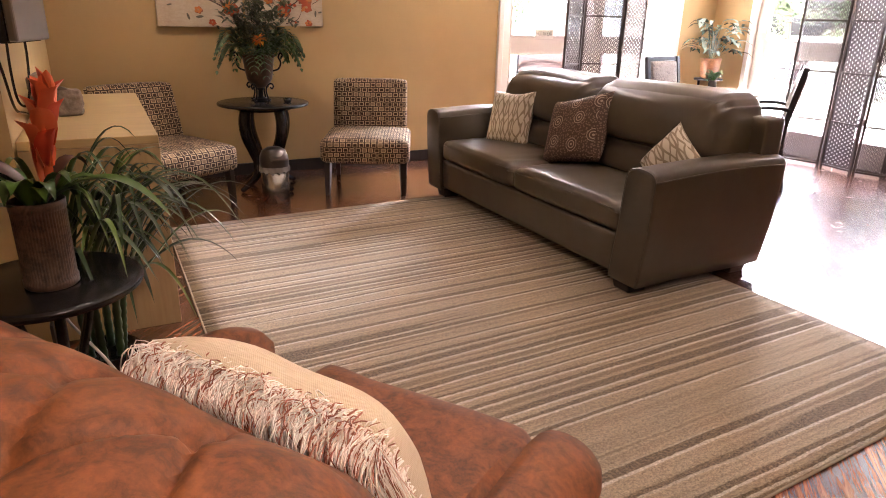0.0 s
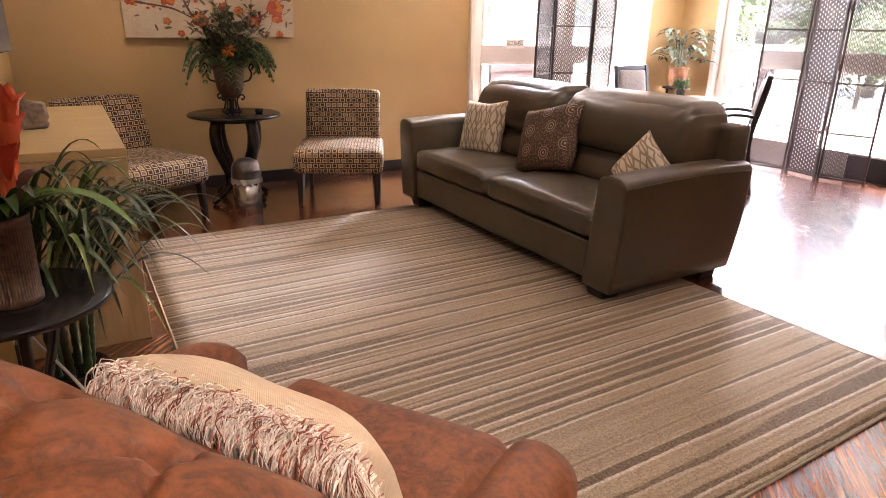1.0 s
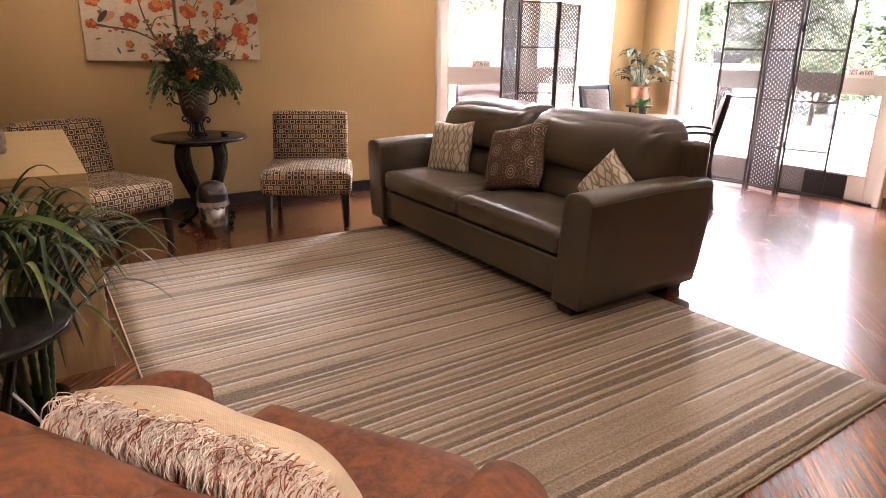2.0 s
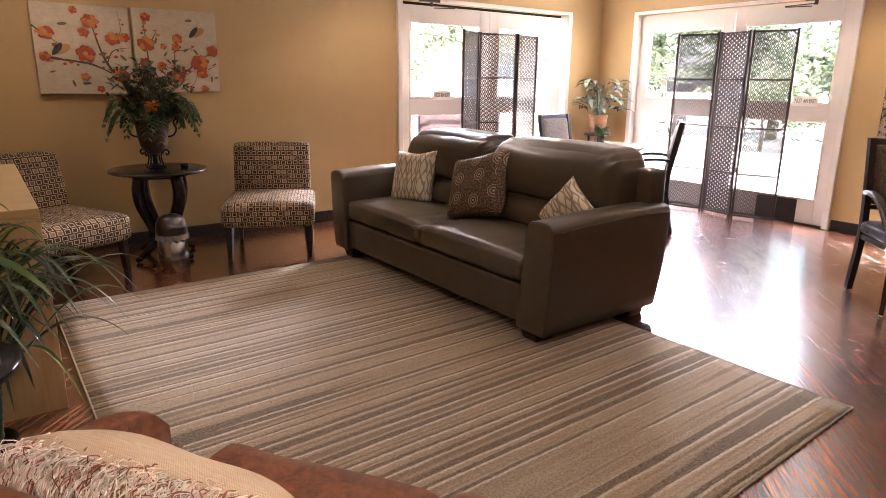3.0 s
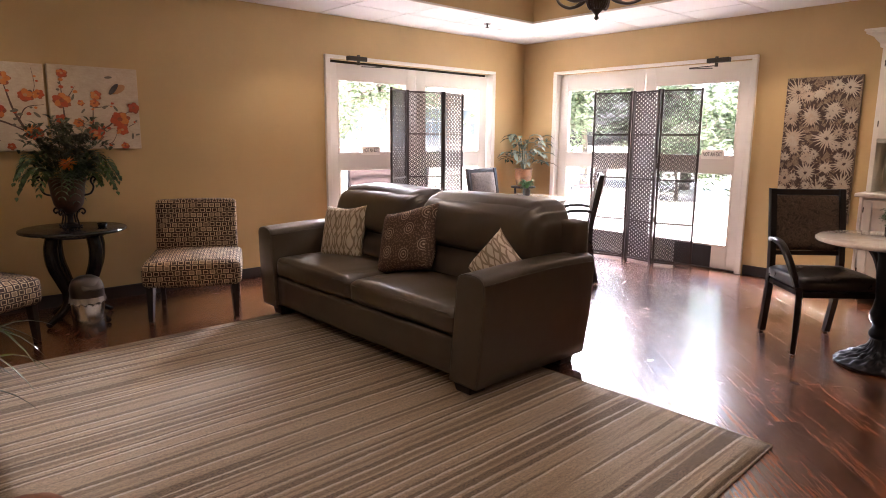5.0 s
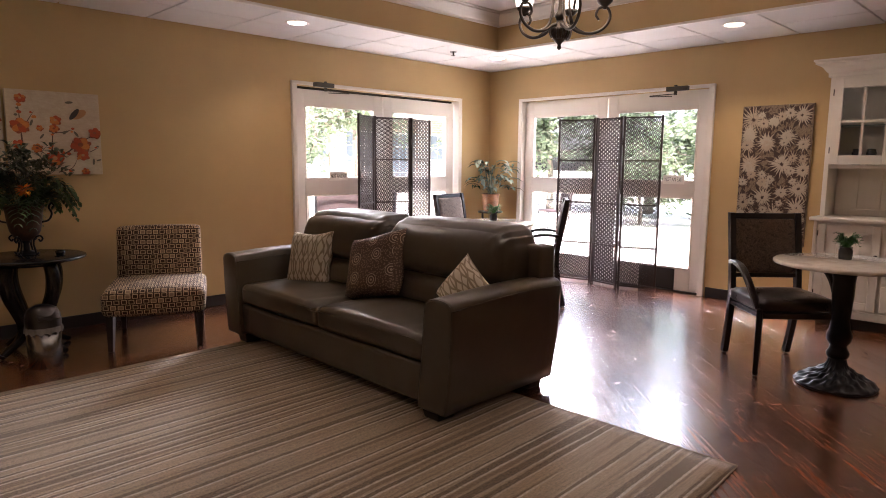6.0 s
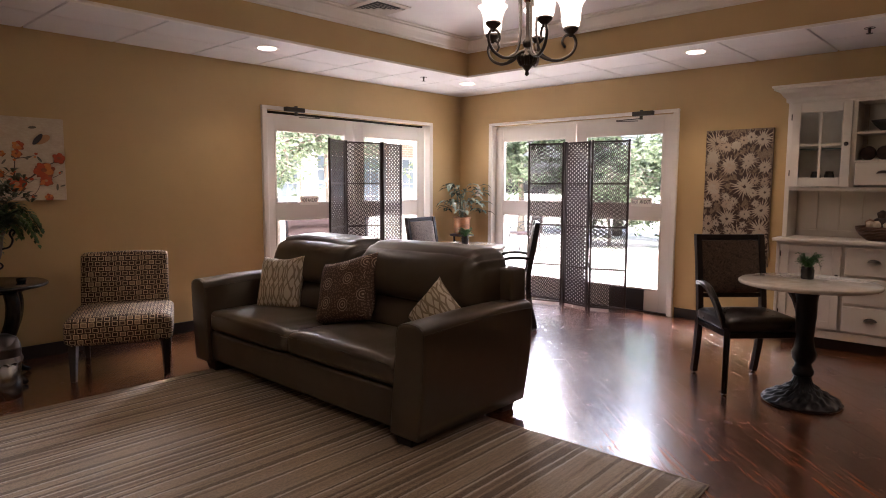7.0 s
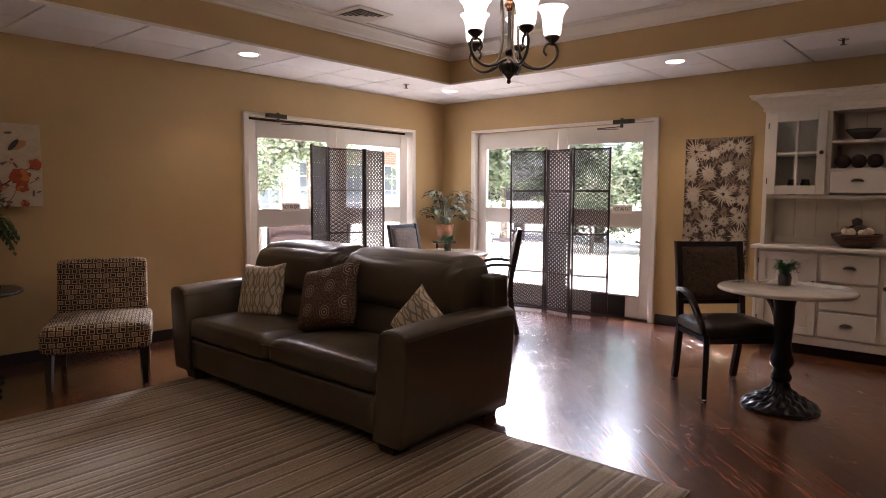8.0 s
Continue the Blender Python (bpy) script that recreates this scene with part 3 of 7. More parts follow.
# ---- floor covering: the rug ----
def build_rug():
    rug = thing("rug", pose(1.48, 2.57, 0), "beige and taupe striped wool rug lying on wood planks", "rug")
    corners = [(0.215, 0.86), (2.765, 0.965), (2.735, 4.245), (0.205, 4.185)]
    bm = bmesh.new()
    nx, ny = 26, 34
    top = {}
    for k, z in ((0, 0.002), (1, 0.011)):
        for i in range(nx + 1):
            for j in range(ny + 1):
                u, v = i / nx, j / ny
                a = Vector(corners[0]).lerp(Vector(corners[1]), u)
                b = Vector(corners[3]).lerp(Vector(corners[2]), u)
                p = a.lerp(b, v)
                e = 0.004 * noise.noise(Vector((p.x * 3, p.y * 3, 0)))
                q = Vector((p.x - 1.48, p.y - 2.57, z + (0.0015 * noise.noise(Vector((p.x * 2, p.y * 2, 5))) if k else 0)))
                if i in (0, nx) or j in (0, ny):
                    q.x += e
                    q.y += e
                    if k:
                        q.z -= 0.003
                top[k, i, j] = bm.verts.new(q)
    for i in range(nx):
        for j in range(ny):
            bm.faces.new((top[1, i, j], top[1, i + 1, j], top[1, i + 1, j + 1], top[1, i, j + 1]))
    for i in range(nx):
        bm.faces.new((top[0, i, 0], top[0, i + 1, 0], top[1, i + 1, 0], top[1, i, 0]))
        bm.faces.new((top[0, i + 1, ny], top[0, i, ny], top[1, i, ny], top[1, i + 1, ny]))
    for j in range(ny):
        bm.faces.new((top[0, 0, j + 1], top[0, 0, j], top[1, 0, j], top[1, 0, j + 1]))
        bm.faces.new((top[0, nx, j], top[0, nx, j + 1], top[1, nx, j + 1], top[1, nx, j]))
    part("rug_surface", bm, RUG, rug, "", True)
    pts = []
    for a, b in zip(corners, corners[1:] + corners[:1]):
        for s in range(12):
            p = Vector(a).lerp(Vector(b), s / 12)
            pts.append((p.x - 1.48, p.y - 2.57, 0.0065))
    pts.append(pts[0])
    part("binding", tube(pts, 0.0045, 6), BINDING, rug, "beige bound edge", True)


BINDING = paint("beige_binding", (0.30, 0.23, 0.155), 0.9, 0.1, 0.6, 300)
build_rug()


# ---- the taupe leather sofa ----
def build_sofa():
    base = Matrix.Translation((2.58, 3.265, 0))
    inv = base.inverted()
    s = thing("sofa", base, "dark taupe leather sofa with two seats, standing half on the rug", "sofa")

    def p(name, bm, material=TAUPE_LEATHER, label="", smooth=True, parent=None):
        ob = part(name, bm, material, None, label, smooth)
        ob.parent = parent or s
        ob.matrix_basis = inv if parent is None else Matrix()
        return ob

    Y0, Y1, X0, X1 = 2.088, 4.437, 2.118, 3.045
    mid = 3.265
    p("base_rail", soft_box((X0 + 0.030, Y0 + 0.15, 0.075), (X1 - 0.05, Y1 - 0.15, 0.290), 0.018, cuts=7), TAUPE_LEATHER, "taupe leather front rail")

    def arm_section(b, grow):
        """The arm's outline across, outer side at 0; b runs from the front (0) to the rear (1), grow shrinks it at the ends."""
        high = 0.640 + 0.030 * math.sin(b * 2.2) - 0.012 * b
        lean = 0.010 * b
        wide = 0.190 - 0.02 * b
        pts = []
        for k in range(9):
            f = k / 8
            pts.append((0.045 - 0.049 * math.sin(f * 1.5) ** 0.85 + lean, 0.062 + (high - 0.102) * f))
        for k in range(1, 8):
            a = math.pi * k / 8
            pts.append((lean - 0.004 + wide / 2 - (wide / 2 + 0.0) * math.cos(a), high - 0.040 + 0.046 * math.sin(a) ** 0.8))
        for k in range(7):
            f = 1 - k / 6
            pts.append((wide + 0.048 - 0.050 * f + lean, 0.062 + (high - 0.112) * f))
        cy, cz = 0.115, 0.36
        return [(cy + (y - cy) * (1 - grow / 0.11), cz + (z - cz) * (1 - grow / 0.30)) for y, z in pts]

    for side in (0, 1):
        def place(x, y, z):
            return Vector((x, Y0 + y if side == 0 else Y1 - y, z))
        out = bmesh.new()
        rows = []
        stations = [(0.0, 0.016), (0.004, 0.007), (0.012, 0.0)] + [(0.03 + 0.12 * i / 1, 0.0) for i in range(8)] + [(0.972, 0.0), (0.99, 0.003), (1.0, 0.012)]
        for b, grow in stations:
            x = X0 + (X1 - X0) * b
            ring = []
            for y, z in arm_section(b, grow):
                q = place(x - 0.006 * max(0.0, (0.45 - z) / 0.4) * b, y, z)
                ring.append(out.verts.new(q + noise.noise_vector(q * 4.0) * 0.004))
            rows.append(ring)
        n = len(rows[0])
        for a, b in zip(rows, rows[1:]):
            for k in range(n):
                q = (a[k], a[(k + 1) % n], b[(k + 1) % n], b[k])
                out.faces.new(q if side else q[::-1])
        out.faces.new(rows[0] if side == 0 else rows[0][::-1])
        out.faces.new(rows[-1][::-1] if side == 0 else rows[-1])
        arm = p("armrest", out)
        # piped seams: round the front panel and along the arm's upper edges
        front = [place(X0 + 0.0075, y, z) for y, z in arm_section(0.004, 0.004)]
        seams = [tube(front, 0.0032, 6)]
        for k in (8, 16):
            line = []
            for i in range(16):
                b = 0.012 + 0.97 * i / 15
                y, z = arm_section(b, 0.0)[k]
                q = place(X0 + (X1 - X0) * b, y, z)
                line.append(q + noise.noise_vector(q * 4.0) * 0.004)
            seams.append(tube(line, 0.0030, 6))
        for sm in seams:
            p("seam", sm, SEAM_LEATHER, "raised leather seam", True, arm)
    for k, (a, b) in enumerate(((Y0 + 0.225, mid - 0.003), (mid + 0.003, Y1 - 0.225))):
        bm = soft_box((X0 + 0.012, a, 0.292), (2.82, b, 0.440), 0.042, (0.010, 0.0, 0.030), 25, k + 1, 0.006)
        for v in bm.verts:
            # fine folds that run in from the front corners and the middle
            e = min(abs(v.co.y - a), abs(b - v.co.y))
            if v.co.z > 0.4:
                v.co.z -= 0.010 * math.exp(-(e / 0.05) ** 2) + 0.0035 * math.sin(v.co.y * 55 + v.co.x * 18) * math.exp(-(e / 0.16) ** 2)
        seat = p("seat_cushion", bm)
        p("seam", tube([(X0 + 0.013, a + 0.04 + (b - a - 0.08) * i / 14, 0.409 + 0.004 * math.sin(i * 1.3)) for i in range(15)], 0.003, 6), SEAM_LEATHER, "raised leather seam", True, seat)
        lo = soft_box((2.585, a + 0.012, 0.42), (2.90, b - 0.012, 0.655), 0.09, (0.03, 0, 0.0), 13, k + 3, 0.006)
        for v in lo.verts:
            v.co.x += (v.co.z - 0.41) * 0.28
        p("lumbar_cushion", lo)
        ya, yb = (a - 0.080, b) if k == 0 else (a, b + 0.060)
        up = soft_box((2.615, ya, 0.605), (2.955, yb, 0.945), 0.10, (0.045, 0.012, 0.016), 41, k + 5, 0.007)
        for v in up.verts:
            v.co.x += (v.co.z - 0.6) * 0.28
            e0, e1 = v.co.y - ya, yb - v.co.y
            e = min(e0, e1)
            t = (v.co.z - 0.78) / 0.17
            if e < 0.20 and t > 0:
                g = (1 - e / 0.20) ** 1.5 * min(1.0, t)
                fan = math.atan2(e + 0.02, 0.965 - v.co.z + 0.03)
                v.co += Vector((-0.55, 0, 0.8)) * 0.011 * g * math.sin(fan * 17 + k)
            v.co.z -= 0.045 * max(0.0, 1 - e / 0.10) ** 2
            if k == 1:
                v.co.z -= 0.035 * max(0.0, 1 - e1 / 0.30) ** 1.5
        p("back_cushion", up)
    p("back_frame", soft_box((2.885, Y0 + 0.058, 0.60), (X1 + 0.004, Y1 - 0.055, 0.848), 0.028, (0.0, 0, 0.006), 11), TAUPE_LEATHER, "leather covered back frame")
    p("rear_panel", soft_box((2.88, Y0 + 0.17, 0.08), (X1 - 0.008, Y1 - 0.17, 0.62), 0.02, cuts=5), TAUPE_LEATHER, "leather covered rear panel")
    for fx, fy in ((X0 + 0.083, Y0 + 0.155), (X0 + 0.083, Y1 - 0.225), (X1 - 0.11, Y0 + 0.155), (X1 - 0.11, Y1 - 0.17)):
        bm = bar((fx, fy, 0.082), (fx, fy, 0.0125 if fx < 2.6 else 0.0), 0.14, 0.13, 0.006, taper=0.80)
        p("foot", bm, ESPRESSO, "dark tapered wooden foot", False)


build_sofa()
scatter_cushion("throw_pillow", 0.40, 0.40, 0.15, LEAVES_CREAM, "cream cushion with brown leaf outlines on the sofa", pose(2.545, 3.93, 0.608, -17, -5, -78), 1)
scatter_cushion("throw_pillow", 0.47, 0.44, 0.16, MEDALLION, "brown cushion with round medallions leaning on the sofa back", pose(2.55, 3.19, 0.645, -26, -13, -80), 2)
scatter_cushion("throw_pillow", 0.32, 0.33, 0.12, LEAVES_CREAM, "cream leaf-print cushion tipped against the sofa arm", pose(2.552, 2.410, 0.592, 32.8, 51.0, 114.2), 3)


# ---- the two slipper chairs ----
def build_slipper(m):
    c = thing("slipper_chair", m, "armless slipper chair in brown and cream squares fabric, dark legs", "chair", "slipper chairs")
    seat = box_uv(soft_box((-0.333, -0.375, 0.245), (0.333, 0.30, 0.425), 0.045, (0.0, 0.008, 0.028), 11))
    part("seat", seat, SQUARES, c, "", True)
    back = soft_box((-0.300, 0.20, 0.37), (0.300, 0.305, 0.800), 0.026, (0, 0.014, 0), 11)
    for v in back.verts:
        t = (v.co.z - 0.37) / 0.43
        v.co.y += 0.085 * t + 0.02 * t * t
        v.co.z += 0.008 * (1 - (v.co.x / 0.30) ** 2) * t
    part("backrest", box_uv(back), SQUARES, c, "", True)
    for x in (-0.280, 0.280):
        part("leg", bar((x, -0.31, 0.275), (x * 1.02, -0.33, 0.0), 0.052, 0.052, 0.003, taper=0.62), ESPRESSO, c, "dark tapered wooden leg")
        part("leg", bar((x, 0.25, 0.275), (x * 1.02, 0.335, 0.0), 0.050, 0.050, 0.003, taper=0.62), ESPRESSO, c, "dark tapered wooden leg")
    return c


slip = build_slipper(pose(1.782, 4.80, 0, 0, 0, -25.4))
copy_thing(slip, pose(0.285, 4.80, 0, 0, 0, 26.5))


# ---- the brown leather armchair beside the camera's stand, and its pillow ----
def build_armchair():
    c = thing("armchair", pose(0.076, 0.86, 0, 0, 0, 122.7), "distressed brown leather armchair with a tufted back and rolled arms", "armchair")
    part("seat_base", soft_box((-0.42, -0.40, 0.10), (0.42, 0.30, 0.32), 0.04, (0, 0.01, 0), 7), BROWN_LEATHER, c, "", True)
    part("seat_cushion", soft_box((-0.285, -0.525, 0.31), (0.285, 0.20, 0.51), 0.06, (0, 0.02, 0.02), 13, 2, 0.01), BROWN_LEATHER, c, "", True)
    # the thick rolled back, dimpled at the buttons, with pleats between them
    bm = soft_box((-0.44, 0.095, 0.28), (0.44, 0.50, 0.908), 0.16, (0, 0.02, 0.03), 84, 4, 0.006)
    front = [(-0.37 + 0.18 * i, 0.205) for i in range(5)]
    rear = [(-0.46 + 0.18 * i, 0.345) for i in range(6)]
    folds = [((x, y), (x + 0.012, 0.09)) for x, y in front] + [((x, y), (x, 0.52)) for x, y in rear]
    for (ax, ay), (bx, by) in zip(front, rear):
        folds += [((ax, ay), (bx, by)), ((ax, ay), (bx + 0.18, by))]
    for v in bm.verts:
        if v.co.z > 0.6:
            d = pleat = 0.0
            for bx, by in front + rear:
                r = math.hypot(v.co.x - bx, v.co.y - by)
                d += 0.030 * math.exp(-(r / 0.017) ** 2) + 0.012 * math.exp(-(r / 0.05) ** 2)
            for (ax, ay), (bx, by) in folds:
                L = math.hypot(bx - ax, by - ay)
                t = ((v.co.x - ax) * (bx - ax) + (v.co.y - ay) * (by - ay)) / L ** 2
                if 0 <= t <= 1:
                    q = ((v.co.x - ax) * (by - ay) - (v.co.y - ay) * (bx - ax)) / L
                    pleat = max(pleat, 0.018 * math.exp(-(q / 0.008) ** 2) - 0.006 * math.exp(-((q - 0.022) / 0.014) ** 2))
            v.co.z -= d + pleat
    part("backrest", bm, BROWN_LEATHER, c, "", True)
    for side in (-1, 1):
        # rolled arm: a scroll section run from back to front
        prof = []
        for k in range(26):
            a = radians(-100 + k * 300 / 25)
            prof.append((0.365 + 0.085 * math.sin(a), 0.572 + 0.078 * -math.cos(a)))
        prof += [(0.32, 0.42), (0.32, 0.12), (0.43, 0.12), (0.43, 0.46)]
        out = bmesh.new()
        rows = []
        for i in range(15):
            y = 0.26 - 0.675 * (i / 14) ** 0.8
            g = 1.0 + 0.05 * math.sin(i / 14 * math.pi) - (0.0, 0.04, 0.14, 0.42)[max(0, i - 11)]
            rows.append([out.verts.new((side * (0.365 + (px - 0.365) * g), y, 0.5 + (pz - 0.5) * g - 0.02 * (i / 14))) for px, pz in prof])
        n = len(prof)
        for a, b in zip(rows, rows[1:]):
            for k in range(n):
                out.faces.new((a[k], a[(k + 1) % n], b[(k + 1) % n], b[k]))
        out.faces.new(rows[0])
        out.faces.new(rows[-1][::-1])
        part("armrest", out, BROWN_LEATHER, c, "", True)
    for x, y in ((-0.37, -0.31), (0.37, -0.31), (-0.37, 0.36), (0.37, 0.36)):
        part("foot", lathe([(0.022, 0), (0.036, 0.03), (0.040, 0.07), (0.028, 0.10)], 16), ESPRESSO, c, "dark turned foot", True, pose(x, y, 0))


build_armchair()


def build_fringed_pillow():
    base = pose(0.076, 0.86, 0, 0, 0, 122.7) @ pose(-0.11, -0.005, 0.70, -24, 0, 0)
    p = thing("fringed_pillow", base, "tan burlap pillow with shaggy cream and brown fringe, in the armchair", "cushion")
    w, h, t = 0.385, 0.38, 0.175
    bm = bmesh.new()
    n = 22
    grid = {}
    for side in (-1, 1):
        for i in range(n + 1):
            for j in range(n + 1):
                u, v = 2 * i / n - 1, 2 * j / n - 1
                edge = i in (0, n) or j in (0, n)
                if edge and side == 1:
                    grid[side, i, j] = grid[-1, i, j]
                    continue
                full = ((1 - u ** 4) * (1 - v ** 2)) ** 0.5 if not edge else 0
                q = Vector((u * w / 2, side * t / 2 * full, v * h / 2 * (1 - 0.10 * u * u)))
                q += noise.noise_vector(q * 7) * 0.010
                grid[side, i, j] = bm.verts.new(q)
    for side in (-1, 1):
        for i in range(n):
            for j in range(n):
                f = [grid[side, i, j], grid[side, i + 1, j], grid[side, i + 1, j + 1], grid[side, i, j + 1]]
                bm.faces.new(f if side < 0 else f[::-1])
    part("cover", box_uv(bm), BURLAP, p, "", True)
    rng = random.Random(7)
    verts, faces = [], []
    for s in range(9500):
        u = rng.uniform(-1, 1)
        side = max(0.0, -u - 0.80) / 0.2 if rng.random() < 0.75 else 0.0
        drop = rng.random() ** 0.8 * 0.75 * h if side > 0 else 0.0
        clump = Vector((u * 16, 3, 0))
        z = h / 2 * (1 - 0.10 * u * u)
        L = rng.uniform(0.065, 0.125) * (1 + 0.3 * noise.noise(clump))
        dx = 0.028 * noise.noise(clump + Vector((0, 5, 1))) + rng.gauss(0, 0.007)
        out_by = rng.uniform(0.012, 0.045)
        rise = rng.uniform(-0.004, 0.014)
        if rng.random() < 0.03:
            rise, dx = rng.uniform(0.01, 0.03), rng.gauss(0, 0.03)
        curl = rng.uniform(0.002, 0.007)
        ph = rng.uniform(0, 6.28)
        x0, y0, z0 = u * w / 2 * 0.985, rng.gauss(0.002, 0.006), z - 0.010
        if side > 0:
            x0, z0, dx = -w / 2 * 0.985, z0 - drop, dx - rng.uniform(0.005, 0.03)
        r0 = rng.uniform(0.0006, 0.0011)
        b0 = len(verts)
        steps = 8
        for i in range(steps + 1):
            t = i / steps
            y = y0 + out_by * math.sin(min(1, t * 2.2) * math.pi / 2) + 0.012 * t * t
            zz = z0 + (rise + 0.012) * math.sin(min(1, t * 3) * math.pi / 2) - L * max(0, t - 0.12) ** 1.25
            x = x0 + dx * t + curl * math.sin(ph + 5 * t) * t
            y += curl * math.cos(ph + 6 * t) * t
            r = r0 * (1 - 0.35 * t)
            for k in range(4):
                verts.append((x + r * math.cos(k * math.pi / 2), y + r * math.sin(k * math.pi / 2), zz + r * (0.5, 0, -0.5, 0)[k]))
        for i in range(steps):
            for k in range(4):
                c0, c1 = b0 + i * 4 + k, b0 + i * 4 + (k + 1) % 4
                faces.append((c0, c1, c1 + 4, c0 + 4))
    me = bpy.data.meshes.new("fringe")
    me.from_pydata([tuple(v) for v in verts], [], faces)
    me.materials.append(FRINGE)
    ob = new("fringe", me)
    ob.parent = p
    tagged(ob, "shaggy fringe of cream, pink-beige and brown yarn", "", "", "stuff")
    me.shade_smooth()


build_fringed_pillow()

# ---- things along the north wall ----
def build_side_table():
    t = thing("side_table", pose(1.03, 5.03, 0), "round black wooden side table with four curved legs", "table")
    part("tabletop", lathe([(0.0005, 0.634), (0.318, 0.634), (0.334, 0.639), (0.338, 0.648), (0.334, 0.657), (0.323, 0.661), (0.0005, 0.661)], 56), BLACK_WOOD, t, "", True)
    part("apron", lathe([(0.18, 0.60), (0.20, 0.604), (0.20, 0.631), (0.18, 0.631)], 40), BLACK_WOOD, t, "", True)
    for k in range(4):
        path = smooth_path([(0.17, 0, 0.615), (0.19, 0, 0.52), (0.175, 0, 0.41), (0.12, 0, 0.29), (0.088, 0, 0.20), (0.115, 0, 0.11), (0.21, 0, 0.045), (0.26, 0, 0.016)], 5)
        rad = [0.042 + 0.008 * math.sin(i / (len(path) - 1) * math.pi * 1.4) - 0.016 * (i / (len(path) - 1)) for i in range(len(path))]
        part("leg", tube(path, rad, 8), BLACK_WOOD, t, "", True, pose(0, 0, 0, 0, 0, 28 + 90 * k))
    part("lower_hub", lathe([(0.04, 0.17), (0.085, 0.18), (0.09, 0.20), (0.085, 0.22), (0.04, 0.23)], 24), BLACK_WOOD, t, "", True)


build_side_table()


def leaf_mat(name, dark, light, rough=0.4):
    m = mat(name, dark, rough)
    g = Graph(m)
    g.color(g.ramp(g.island(), (0.0, dark), (0.5, tuple((a + b) / 2 for a, b in zip(dark, light))), (1.0, light)))
    b = g.b
    b.inputs["Subsurface Weight"].default_value = 0.0
    return m


FERN = leaf_mat("fern_green", (0.016, 0.040, 0.011), (0.07, 0.125, 0.028), 0.5)
OLIVE = leaf_mat("grey_olive_leaf", (0.045, 0.055, 0.026), (0.13, 0.135, 0.07), 0.55)
GREEN = leaf_mat("glossy_green_leaf", (0.012, 0.040, 0.008), (0.075, 0.150, 0.022), 0.28)
# the pale end puts white highlights and some variegation into the leaf colour
PALE_LEAF = leaf_mat("grey_green_leaf", (0.016, 0.048, 0.028), (0.36, 0.42, 0.33), 0.25)
BRIGHT = leaf_mat("bright_green_sprig", (0.018, 0.075, 0.012), (0.06, 0.19, 0.03), 0.5)
ORANGE = leaf_mat("orange_petal", (0.75, 0.12, 0.01), (0.85, 0.35, 0.02), 0.5)
RED_PETAL = leaf_mat("red_orange_bract", (0.70, 0.075, 0.035), (0.86, 0.21, 0.085), 0.38)
MAROON_LEAF = leaf_mat("maroon_leaf", (0.022, 0.010, 0.009), (0.07, 0.022, 0.018), 0.35)


def blade(verts, faces, path, width, fold=0.25, tip=0.02):
    """Adds a long leaf along path to the lists: a folded ribbon that tapers."""
    n = len(path)
    side = None
    b0 = len(verts)
    for i, p in enumerate(path):
        d = (path[min(i + 1, n - 1)] - path[max(i - 1, 0)]).normalized()
        s = d.cross(Vector((0, 0, 1)))
        s = s.normalized() if s.length > 1e-4 else (side or Vector((1, 0, 0)))
        side = s
        f = i / (n - 1)
        w = width * max(tip, math.sin(math.pi * min(1, 0.12 + 0.88 * f)) ** 0.7)
        up = s.cross(d)
        verts += [p - s * w / 2 + up * w * fold, p, p + s * w / 2 + up * w * fold]
    for i in range(n - 1):
        for k in range(2):
            a = b0 + i * 3 + k
            faces.append((a, a + 1, a + 4, a + 3))


def foliage(name, verts, faces, material, parent, label=""):
    me = bpy.data.meshes.new(name)
    me.from_pydata([tuple(v) for v in verts], [], faces)
    me.shade_smooth()
    me.materials.append(material)
    ob = new(name, me)
    ob.parent = parent
    if label:
        ob["label"] = label
    return ob


def arch(base, ang, reach, rise, drop, n=8, rng=random):
    """A leaf's midline that rises from base and bends over outwards."""
    d = Vector((math.cos(ang), math.sin(ang), 0))
    out = []
    for i in range(n + 1):
        t = i / n
        out.append(Vector(base) + d * reach * (t ** 0.9) + Vector((0, 0, rise * math.sin(t * math.pi * 0.62) - drop * t * t)))
    return out


